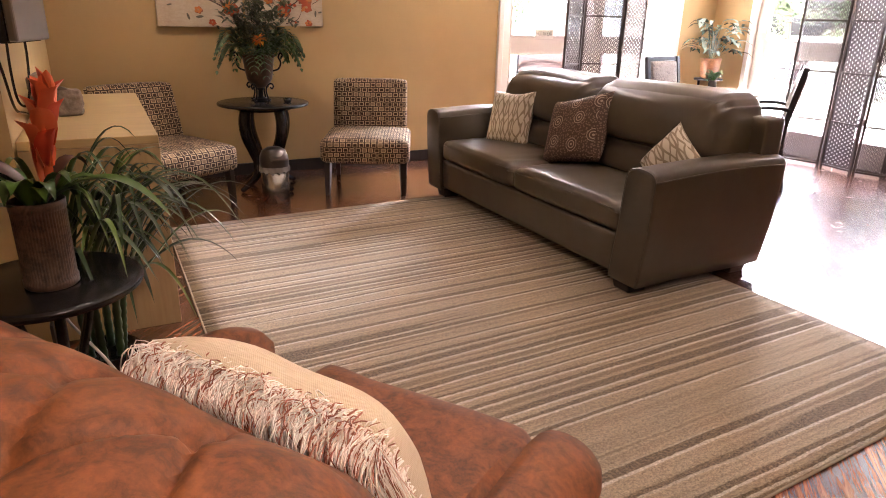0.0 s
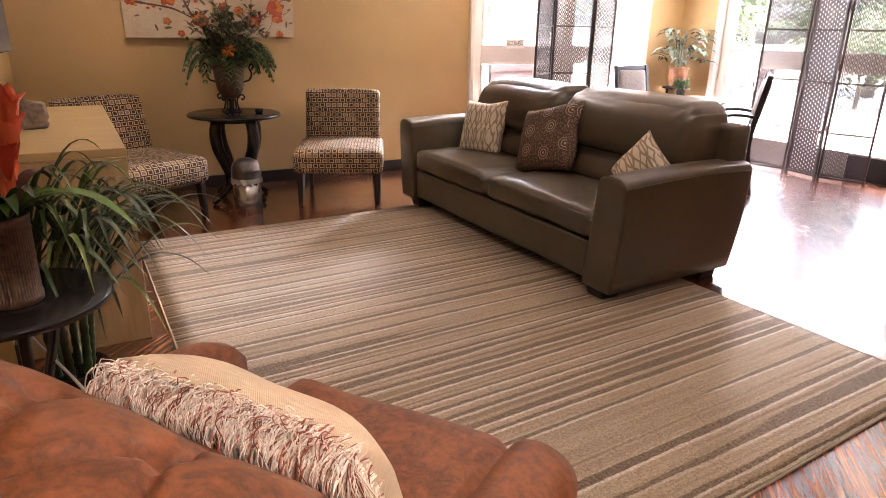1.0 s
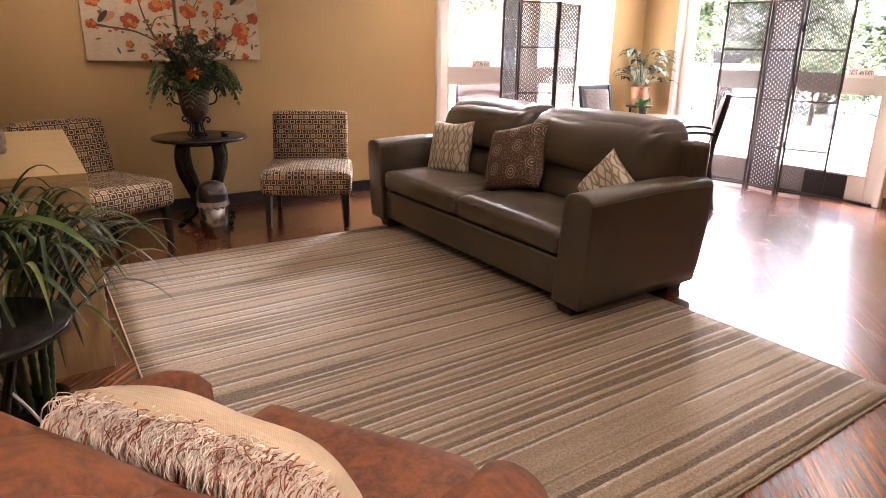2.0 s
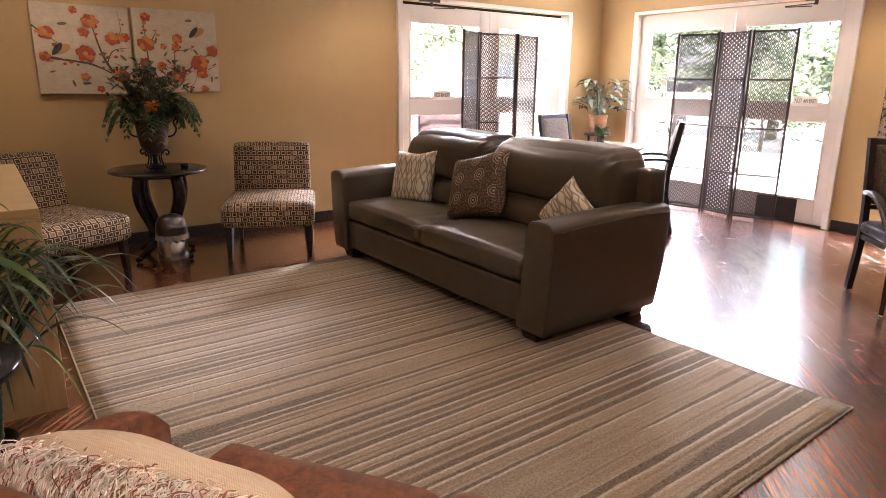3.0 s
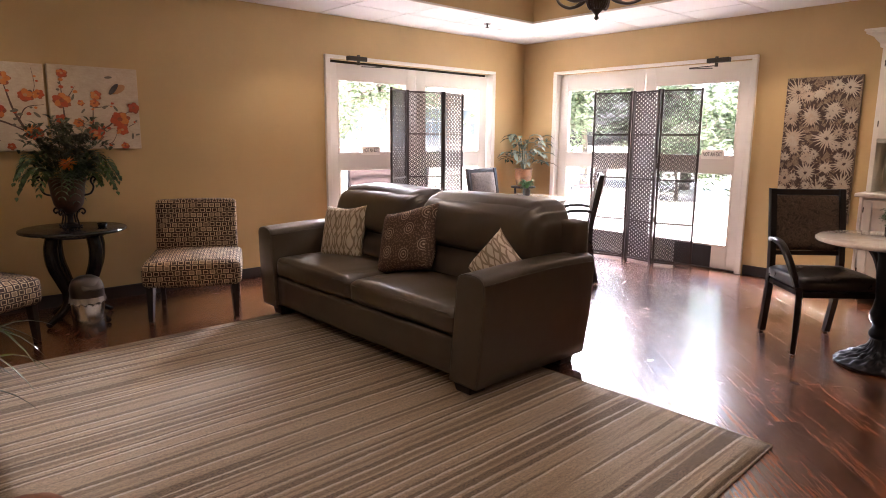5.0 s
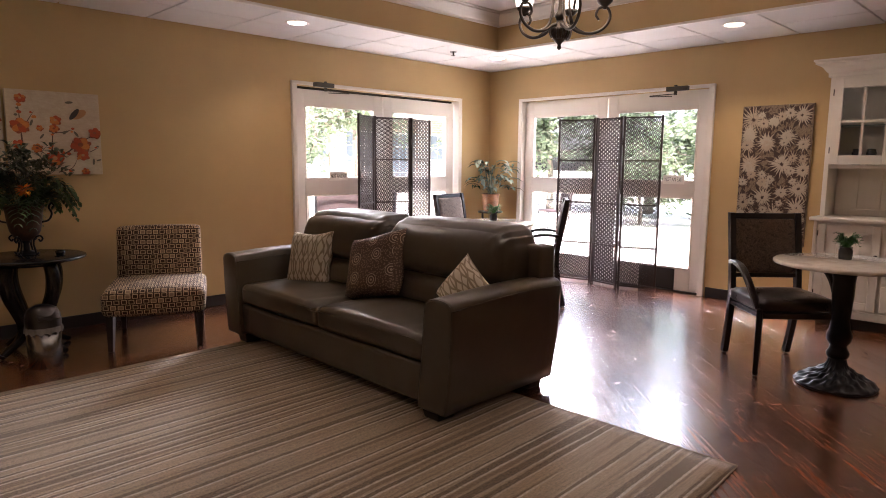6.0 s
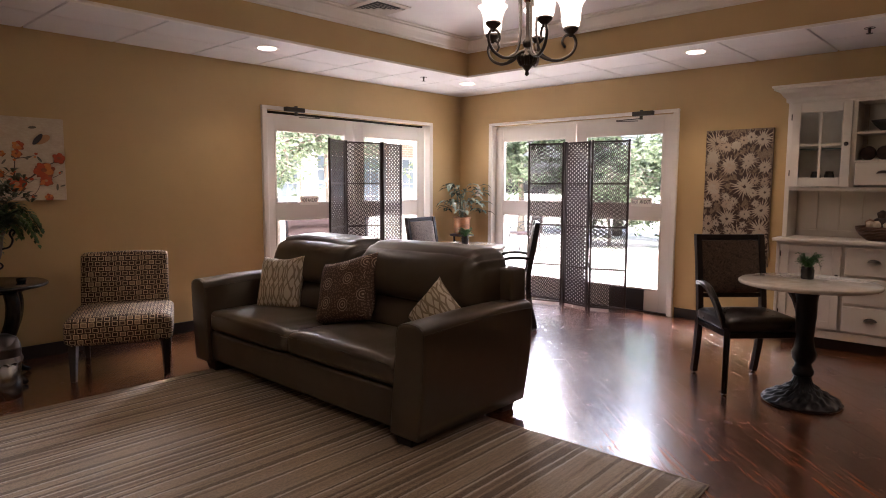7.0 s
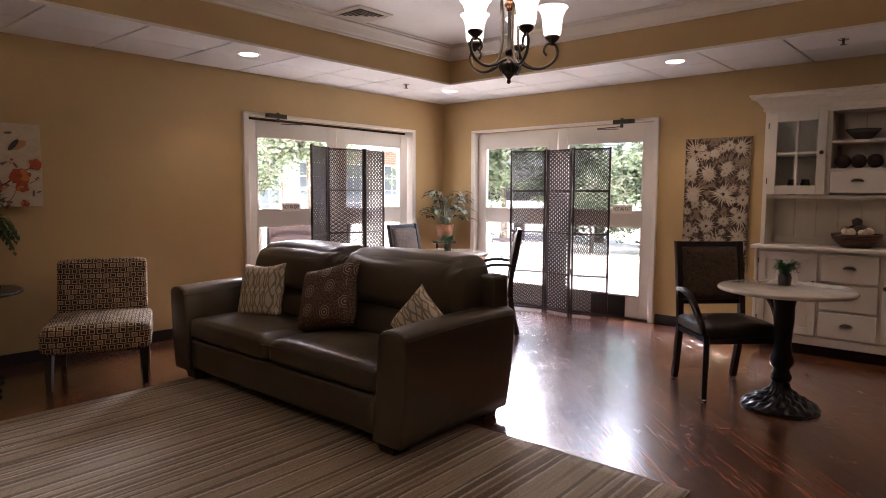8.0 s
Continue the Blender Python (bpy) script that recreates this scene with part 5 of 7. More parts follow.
def build_bromeliad():
    p = thing("potted_bromeliad", pose(-0.232, 1.985, 0.560), "red bromeliad in a ribbed bronze-brown cylinder pot", "plant")
    n = 208
    verts, faces = [], []
    prof = [(0.064, 0.0), (0.068, 0.004), (0.0685, 0.022), (0.064, 0.026), (0.0645, 0.12), (0.065, 0.215), (0.068, 0.217), (0.069, 0.240), (0.066, 0.243), (0.061, 0.20)]
    for j, (r, z) in enumerate(prof):
        for i in range(n):
            rib = (0.0016 if i % 4 < 2 else -0.0022) if 3 <= j <= 5 else 0
            verts.append(((r + rib) * math.cos(2 * math.pi * i / n), (r + rib) * math.sin(2 * math.pi * i / n), z))
    for j in range(len(prof) - 1):
        for i in range(n):
            faces.append((j * n + i, j * n + (i + 1) % n, (j + 1) * n + (i + 1) % n, (j + 1) * n + i))
    faces.append(tuple(range(n))[::-1])
    foliage("pot", verts, faces, RIBBED, p, "ribbed dark bronze cylinder pot")
    part("soil", lathe([(0.001, 0.205), (0.062, 0.205)], 20, cap=False), ESPRESSO, p)
    rng = random.Random(5)
    verts, faces = [], []
    for i in range(16):
        ang = i * 2.4 + rng.uniform(-0.2, 0.2)
        path = arch((0.012 * math.cos(ang), 0.012 * math.sin(ang), 0.20), ang, rng.uniform(0.11, 0.20), rng.uniform(0.08, 0.15), rng.uniform(0.02, 0.10), 9)
        blade(verts, faces, path, rng.uniform(0.036, 0.05), 0.2)
    path = arch((0.02, 0.0, 0.24), radians(-28), 0.34, 0.12, 0.16, 12)
    blade(verts, faces, path, 0.05, 0.18)
    foliage("leaf_rosette", verts, faces, GREEN, p, "glossy strap leaves")
    verts, faces = [], []
    for ang, reach in ((2.6, 0.20), (3.5, 0.17), (0.7, 0.15)):
        blade(verts, faces, arch((0.015, 0.0, 0.21), ang, reach, 0.15, 0.05, 9), 0.05, 0.2)
    foliage("maroon_leaf", verts, faces, MAROON_LEAF, p, "dark maroon leaves under the spike")
    verts, faces = [], []
    for lev, (z, count, reach, tall, wide, flare) in enumerate(((0.265, 3, 0.018, 0.15, 0.050, 1.1), (0.325, 4, 0.034, 0.125, 0.060, 1.5), (0.380, 4, 0.036, 0.125, 0.060, 1.35), (0.430, 4, 0.030, 0.12, 0.054, 1.6), (0.465, 3, 0.016, 0.105, 0.044, 1.1))):
        b = Vector((0.026 + (z - 0.26) * 0.22, 0, z))
        for k in range(count):
            ang = k * 2 * math.pi / count + lev * 0.75 + rng.uniform(-0.2, 0.2)
            d = Vector((math.cos(ang), math.sin(ang), 0))
            hh = tall * rng.uniform(0.85, 1.12)
            r = reach * rng.uniform(0.8, 1.2)
            blade(verts, faces, [b + d * 0.004, b + d * r * 0.5 + Vector((0, 0, hh * 0.32)), b + d * r * 0.85 + Vector((0, 0, hh * 0.62)), b + d * r * 1.0 + Vector((0, 0, hh * 0.82)), b + d * r * flare + Vector((0, 0, hh))], wide, 0.42)
    foliage("flower_spike", verts, faces, RED_PETAL, p, "upright red-orange flower spike")


RIBBED = leather("ribbed_bronze_ceramic", (0.035, 0.020, 0.014), (0.17, 0.095, 0.060), 0.5, 14.0, 0.4, 90)
build_bromeliad()


def build_floor_plant():
    p = thing("dracaena_plant", pose(-0.15, 2.45, 0), "green dracaena plant with drooping strap leaves and segmented canes", "plant")
    part("pot", lathe([(0.08, 0), (0.09, 0.01), (0.108, 0.10), (0.112, 0.11), (0.104, 0.11), (0.10, 0.09), (0.001, 0.09)], 32, cap=False), BLACK_WOOD, p, "dark planter", True)
    rng = random.Random(21)
    heads = []
    for k in range(6):
        a = k * 1.05 + 0.3
        x, y = 0.055 * math.cos(a), 0.055 * math.sin(a)
        top = (0.38, 0.54, 0.48, 0.60, 0.46, 0.54)[k]
        pts = [(x * (1 + 0.6 * t), y * (1 + 0.6 * t), 0.085 + t * (top - 0.085)) for t in [i / 20 for i in range(21)]]
        rad = [0.0125 + (0.003 if i % 2 == 0 else 0) for i in range(21)]
        part("cane", tube(pts, rad, 9), CANE, p, "segmented green cane", True)
        heads.append(Vector(pts[-1]))
    dark, light = ([], []), ([], [])
    for h in heads:
        for i in range(19):
            ang = rng.gauss(-0.2, 1.1)
            pick = light if rng.random() < 0.25 else dark
            path = arch(h + Vector((0.02 * math.cos(ang), 0.02 * math.sin(ang), rng.uniform(-0.08, 0.05))), ang, rng.uniform(0.20, 0.50), rng.uniform(0.20, 0.40), rng.uniform(0.02, 0.30), 11)
            sway = Vector((-math.sin(ang), math.cos(ang), 0)) * rng.gauss(0, 0.05)
            path = [q + sway * (j / 11) ** 2 for j, q in enumerate(path)]
            if any(q.x < -0.17 for q in path) or any(q.y > 0.30 and q.z < 0.84 and q.x < 0.31 for q in path):
                continue
            blade(*pick, path, rng.uniform(0.014, 0.024), 0.22)
    foliage("strap_leaves", *dark, STRAP, p, "narrow arching dark green leaves")
    foliage("young_leaves", *light, STRAP_LIGHT, p, "yellow-green younger leaves")


CANE = paint("green_cane", (0.035, 0.062, 0.018), 0.45, 0.3)
STRAP = leaf_mat("dark_strap_leaf", (0.010, 0.024, 0.008), (0.045, 0.085, 0.020), 0.30)
STRAP_LIGHT = leaf_mat("yellow_green_strap_leaf", (0.07, 0.12, 0.022), (0.16, 0.22, 0.045), 0.30)
build_floor_plant()
cord = smooth_path([(-0.28, 2.27, 0.50), (-0.239, 2.20, 0.365), (-0.12, 1.95, 0.285), (-0.02, 1.75, 0.14), (0.0, 1.60, 0.012), (-0.12, 1.52, 0.008)], 6)
tagged(part("power_cord", tube(cord, 0.0045, 6), CREAM, None, "", True), "white power cord hanging beside the black table", "cord")

# ---- dining corner ----
def build_bistro_table(m, r, label):
    t = thing("bistro_table", m, label, "table", "pedestal tables")
    part("tabletop", lathe([(0.0005, 0.722), (r - 0.02, 0.722), (r - 0.004, 0.727), (r, 0.736), (r - 0.004, 0.746), (r - 0.015, 0.750), (0.0005, 0.750)], 64), MARBLE, t, "cream polished stone top with rounded edge", True)
    part("bracket", box((-0.17, -0.17, 0.712), (0.17, 0.17, 0.7215), 0.002), IRON, t, "black mounting plate")
    col = [(0.045, 0.16), (0.060, 0.18), (0.062, 0.20), (0.048, 0.225), (0.045, 0.245), (0.066, 0.275), (0.069, 0.31), (0.056, 0.345), (0.048, 0.40),
           (0.052, 0.46), (0.058, 0.55), (0.058, 0.63), (0.062, 0.66), (0.075, 0.70), (0.075, 0.712)]
    part("column", lathe(col, 28), IRON, t, "black cast iron column", True)
    n = 144
    verts, faces = [], []
    prof = [(q.x, q.z) for q in smooth_path([(0.215, 0, 0.0), (0.222, 0, 0.012), (0.21, 0, 0.024), (0.18, 0, 0.045), (0.14, 0, 0.062), (0.11, 0, 0.082), (0.085, 0, 0.10), (0.06, 0, 0.125), (0.048, 0, 0.165)], 3)]
    for j, (rr, z) in enumerate(prof):
        for i in range(n):
            a = 2 * math.pi * i / n
            e = (0.006 * math.sin(a * 12 + j * 0.7) * math.cos(a * 6 - j * 0.45) + 0.003 * math.sin(a * 24 - j)) * math.sin(math.pi * j / 24) if 3 <= j else 0
            verts.append(((rr + e) * math.cos(a), (rr + e) * math.sin(a), z + e * 0.8))
    for j in range(len(prof) - 1):
        for i in range(n):
            faces.append((j * n + i, j * n + (i + 1) % n, (j + 1) * n + (i + 1) % n, (j + 1) * n + i))
    foliage("base", verts, faces, IRON, t, "ornate cast iron foot with leaf relief")
    return t


def marble_material():
    m = mat("cream_marble", (0.7, 0.62, 0.52), 0.08)
    g = Graph(m)
    veins = g.noise(g.coords(), 5, 9, 0.7, 2.0)
    g.color(g.ramp(veins, (0.3, (0.62, 0.53, 0.44)), (0.5, (0.75, 0.67, 0.58)), (0.7, (0.80, 0.74, 0.66))))
    return m


MARBLE = marble_material()
build_bistro_table(pose(4.295, 0.97, 0), 0.385, "cream stone bistro table on a black cast iron pedestal")
build_bistro_table(pose(4.64, 4.0, 0), 0.40, "cream stone bistro table behind the sofa")


def build_sprig(m, s, label):
    p = thing("potted_sprig", m, label, "plant")
    part("jar", lathe([(0.034 * s, 0), (0.037 * s, 0.004), (0.038 * s, 0.055), (0.033 * s, 0.062), (0.035 * s, 0.075), (0.031 * s, 0.075), (0.001, 0.066)], 28, cap=False), JAR, p, "small grey glazed jar", True)
    rng = random.Random(3)
    verts, faces = [], []
    for i in range(90):
        ang = rng.uniform(0, 6.28)
        path = arch((0.012 * math.cos(ang), 0.012 * math.sin(ang), 0.065), ang, rng.uniform(0.015, 0.07), rng.uniform(0.05, 0.10), rng.uniform(0, 0.05), 5)
        blade(verts, faces, path, 0.006)
        for q in path[2:]:
            for sg in range(2):
                a = rng.uniform(0, 6.28)
                blade(verts, faces, [q, q + Vector((math.cos(a) * 0.008, math.sin(a) * 0.008, 0.004)), q + Vector((math.cos(a) * 0.016, math.sin(a) * 0.016, 0.006))], 0.007, 0.1)
    foliage("sprigs", verts, faces, BRIGHT, p, "bright green feathery sprigs")
    return p


JAR = paint("grey_glazed_jar", (0.06, 0.055, 0.05), 0.25, 0.2)
build_sprig(pose(4.40, 1.0, 0.750), 1.0, "small green sprig in a grey jar on the stone table")
build_sprig(pose(4.76, 4.10, 0.750), 0.95, "small green sprig in a jar on the rear table")


def brocade(name, lo, hi):
    m = mat(name, lo, 0.75)
    g = Graph(m)
    a = g.noise(g.coords(), 26, 4, 0.6, 2.5)
    g.color(g.ramp(a, (0.42, lo), (0.5, hi), (0.56, lo), (0.62, hi)))
    g.bump(a, 0.3, 0.002)
    return m


BROCADE = brocade("brown_brocade", (0.050, 0.030, 0.019), (0.15, 0.096, 0.060))
BROCADE_PALE = brocade("silvery_brocade", (0.11, 0.078, 0.060), (0.22, 0.165, 0.13))


def build_dining_chair(m, fabric, label):
    c = thing("dining_chair", m, label, "chair", "dining chairs")
    part("seat", soft_box((-0.245, -0.25, 0.40), (0.245, 0.22, 0.485), 0.03, (0, 0.01, 0.02), 9), BLACK_VINYL, c, "dark vinyl seat pad", True)
    part("seat_frame", box((-0.235, -0.235, 0.365), (0.235, 0.22, 0.402), 0.006), ESPRESSO, c)
    for s in (-1, 1):
        post = smooth_path([(s * 0.215, 0.285, 0.012), (s * 0.22, 0.235, 0.25), (s * 0.222, 0.215, 0.45), (s * 0.222, 0.245, 0.70), (s * 0.222, 0.295, 0.985)], 5)
        out = bmesh.new()
        rings = []
        for i, q in enumerate(post):
            w, d = 0.018, 0.022
            rings.append([out.verts.new(q + Vector((a * w, b * d, 0))) for a, b in ((-1, -1), (1, -1), (1, 1), (-1, 1))])
        for a, b in zip(rings, rings[1:]):
            for k in range(4):
                out.faces.new((a[k], a[(k + 1) % 4], b[(k + 1) % 4], b[k]))
        out.faces.new(rings[0][::-1])
        out.faces.new(rings[-1])
        post_ob = part("back_post", out, ESPRESSO, c)
        part("glide", lathe([(0.012, 0), (0.015, 0.003), (0.012, 0.013)], 12), CHROME, post_ob, "chrome glide", True, pose(s * 0.215, 0.285, 0))
        leg = part("front_leg", bar((s * 0.235, -0.222, 0.43), (s * 0.245, -0.235, 0.012), 0.036, 0.036, 0.004, taper=0.8), ESPRESSO, c)
        part("glide", lathe([(0.012, 0), (0.015, 0.003), (0.012, 0.013)], 12), CHROME, leg, "chrome glide", True, pose(s * 0.245, -0.235, 0))
        arm = smooth_path([(s * 0.225, 0.235, 0.655), (s * 0.25, 0.12, 0.668), (s * 0.265, 0.0, 0.655), (s * 0.267, -0.09, 0.60), (s * 0.258, -0.165, 0.51), (s * 0.246, -0.215, 0.42)], 5)
        out = bmesh.new()
        rings = []
        for i, q in enumerate(arm):
            d = (arm[min(i + 1, len(arm) - 1)] - arm[max(i - 1, 0)]).normalized()
            up = Vector((0, -d.z, d.y)) * (-1 if d.y < 0 else 1)
            rings.append([out.verts.new(q + Vector((a * (0.024 - 0.006 * i / len(arm)), 0, 0)) + up.normalized() * b * 0.013) for a, b in ((-1, -1), (1, -1), (1, 0.6), (0.6, 1), (-0.6, 1), (-1, 0.6))])
        for a, b in zip(rings, rings[1:]):
            for k in range(6):
                out.faces.new((a[k], a[(k + 1) % 6], b[(k + 1) % 6], b[k]))
        out.faces.new(rings[0][::-1])
        out.faces.new(rings[-1])
        part("arm", out, ESPRESSO, c)
    tilt = pose(0, 0.262, 0.76, -10.5, 0, 0)
    part("top_rail", box((-0.204, -0.016, 0.185), (0.204, 0.016, 0.225), 0.006), ESPRESSO, c, "", False, tilt)
    part("lower_rail", box((-0.204, -0.014, -0.215), (0.204, 0.014, -0.185), 0.005), ESPRESSO, c, "", False, tilt)
    part("back_pad", soft_box((-0.203, -0.030, -0.184), (0.203, 0.024, 0.184), 0.018, (0, 0.012, 0), 7), fabric, c, "patterned brocade back pad", True, tilt)
    return c


build_dining_chair(pose(4.43, 1.35, 0, 0, 0, -45.4), BROCADE, "dark wooden armchair with brocade back at the stone table")
build_dining_chair(pose(4.83, 3.66, 0, 0, 0, 216.9), BROCADE, "dark wooden armchair with brown back behind the sofa")
build_dining_chair(pose(4.86, 4.50, 0, 0, 0, 7), BROCADE_PALE, "dark wooden armchair with silvery back at the rear table")


# ---- folding screens of expanded metal ----
def lattice_mesh(w, h, nx, ny, t=0.0054, u=0.0022):
    """A lattice of wavy bars that touch and part, like stretched metal."""
    verts, faces = [], []
    cw, ch = w / nx, h / ny
    for i in range(nx + 1):
        for sgn in (-1, 1):
            if (i == 0 and sgn < 0) or (i == nx and sgn > 0):
                continue
            b0 = len(verts)
            k = 0
            for j in range(2 * ny + 1):
                z = j * ch / 2
                off = 0.0 if (j + i) % 2 == 0 else sgn * cw * 0.5
                x = max(-w / 2, min(w / 2, -w / 2 + i * cw + off))
                verts += [(x - t, -u, z), (x + t, -u, z), (x + t, u, z), (x - t, u, z)]
                k += 1
            for j in range(k - 1):
                a = b0 + j * 4
                for s in range(4):
                    faces.append((a + s, a + (s + 1) % 4, a + 4 + (s + 1) % 4, a + 4 + s))
    me = bpy.data.meshes.new("grille")
    me.from_pydata(verts, [], faces)
    me.materials.append(SCREEN_METAL)
    return me


SCREEN_METAL = paint("brown_painted_metal", (0.044, 0.028, 0.022), 0.45, 0.15, 0.1)
SCREEN_METAL.node_tree.nodes["Principled BSDF"].inputs["Metallic"].default_value = 0.3
GRILLE = {}


def build_screen(points, height, label):
    a0 = Vector(points[0])
    s = thing("folding_screen", pose(a0.x, a0.y, 0), label, "screen", "folding screens")
    for k, (a, b) in enumerate(zip(points, points[1:])):
        a, b = Vector(a), Vector(b)
        w = (b - a).length - 0.012
        ang = math.atan2(b.y - a.y, b.x - a.x)
        mid = (a + b) / 2 - a0
        m = Matrix.Translation((mid.x, mid.y, 0)) @ Matrix.Rotation(ang, 4, "Z")
        f = 0.022
        panel = part("panel", box((-w / 2, -0.012, 0.0), (-w / 2 + f, 0.012, height), 0.002), SCREEN_METAL, s, "brown metal panel with grille", False, m)
        part("stile", box((w / 2 - f, -0.012, 0.0), (w / 2, 0.012, height), 0.002), SCREEN_METAL, panel)
        lev = [0.03, 0.03 + (height - 0.045) * 0.235, 0.03 + (height - 0.045) * 0.49, 0.03 + (height - 0.045) * 0.75, height - 0.018]
        for z in lev:
            part("rail", box((-w / 2 + f, -0.009, z - 0.009), (w / 2 - f, 0.009, z + 0.009), 0.002), SCREEN_METAL, panel)
        for z0, z1 in zip(lev, lev[1:]):
            key = (round(w, 2), round(z1 - z0, 2))
            if key not in GRILLE:
                GRILLE[key] = lattice_mesh(w - 2 * f, z1 - z0 - 0.018, 11, 10)
            share("grille", GRILLE[key], panel, pose(0, 0, z0 + 0.009))
        if k:
            for z in (0.45, 1.0, 1.5):
                part("hinge", lathe([(0.008, 0), (0.008, 0.06)], 10), BRONZE, panel, "", False, pose(-w / 2 - 0.006, 0, z))


build_screen([(3.93, 5.175), (4.285, 5.375), (4.69, 5.235), (5.10, 5.365)], 1.79, "three-panel brown metal mesh screen before the garden doors")
build_screen([(6.00, 4.235), (6.10, 3.815), (6.035, 3.455), (6.16, 3.07)], 1.80, "three-panel brown metal mesh screen before the lawn doors")


# ---- plant in the corner ----
def build_corner_plant():
    st = thing("plant_stand", pose(6.0, 5.22, 0), "dark wooden plant stand in the corner", "stand")
    part("top", lathe([(0.0005, 0.70), (0.15, 0.70), (0.155, 0.71), (0.15, 0.72), (0.0005, 0.72)], 32), ESPRESSO, st, "", True)
    for k in range(3):
        part("leg", tube([(0.10, 0, 0.70), (0.08, 0, 0.35), (0.13, 0, 0.012)], 0.014, 8), ESPRESSO, st, "", True, pose(0, 0, 0, 0, 0, 120 * k))
    p = thing("potted_plant", pose(6.0, 5.22, 0.72), "broad grey-green leafed plant in a terracotta-coloured pot", "plant")
    part("pot", lathe([(0.07, 0), (0.085, 0.012), (0.10, 0.10), (0.105, 0.19), (0.112, 0.20), (0.112, 0.215), (0.095, 0.215), (0.09, 0.18), (0.001, 0.18)], 32, cap=False), TERRA, p, "mottled orange-brown pot", True)
    rng = random.Random(9)
    verts, faces = [], []
    for i in range(34):
        ang = rng.uniform(0, 6.28)
        rise = rng.uniform(0.10, 0.44)
        path = arch((0.02 * math.cos(ang), 0.02 * math.sin(ang), 0.19), ang, rng.uniform(0.08, 0.27), rise, 0.02, 4)
        blade(verts, faces, path, 0.006)
        for k in range(2):
            e = path[-1 - k]
            a2 = ang + rng.uniform(-0.9, 0.9)
            d = Vector((math.cos(a2), math.sin(a2), 0))
            L = rng.uniform(0.15, 0.24)
            blade(verts, faces, [e, e + d * L * 0.35 + Vector((0, 0, 0.02)), e + d * L * 0.7 + Vector((0, 0, 0.01)), e + d * L - Vector((0, 0, 0.03))], rng.uniform(0.045, 0.068), 0.16)
    verts = [Vector((min(v[0], 0.262), min(v[1], 0.262), v[2])) for v in verts]
    foliage("foliage", verts, faces, PALE_LEAF, p, "broad veined leaves, pale ones holding highlights and variegation in colour")


TERRA = leather("mottled_terracotta", (0.13, 0.05, 0.018), (0.30, 0.125, 0.045), 0.45, 12, 0.3, 80)
build_corner_plant()


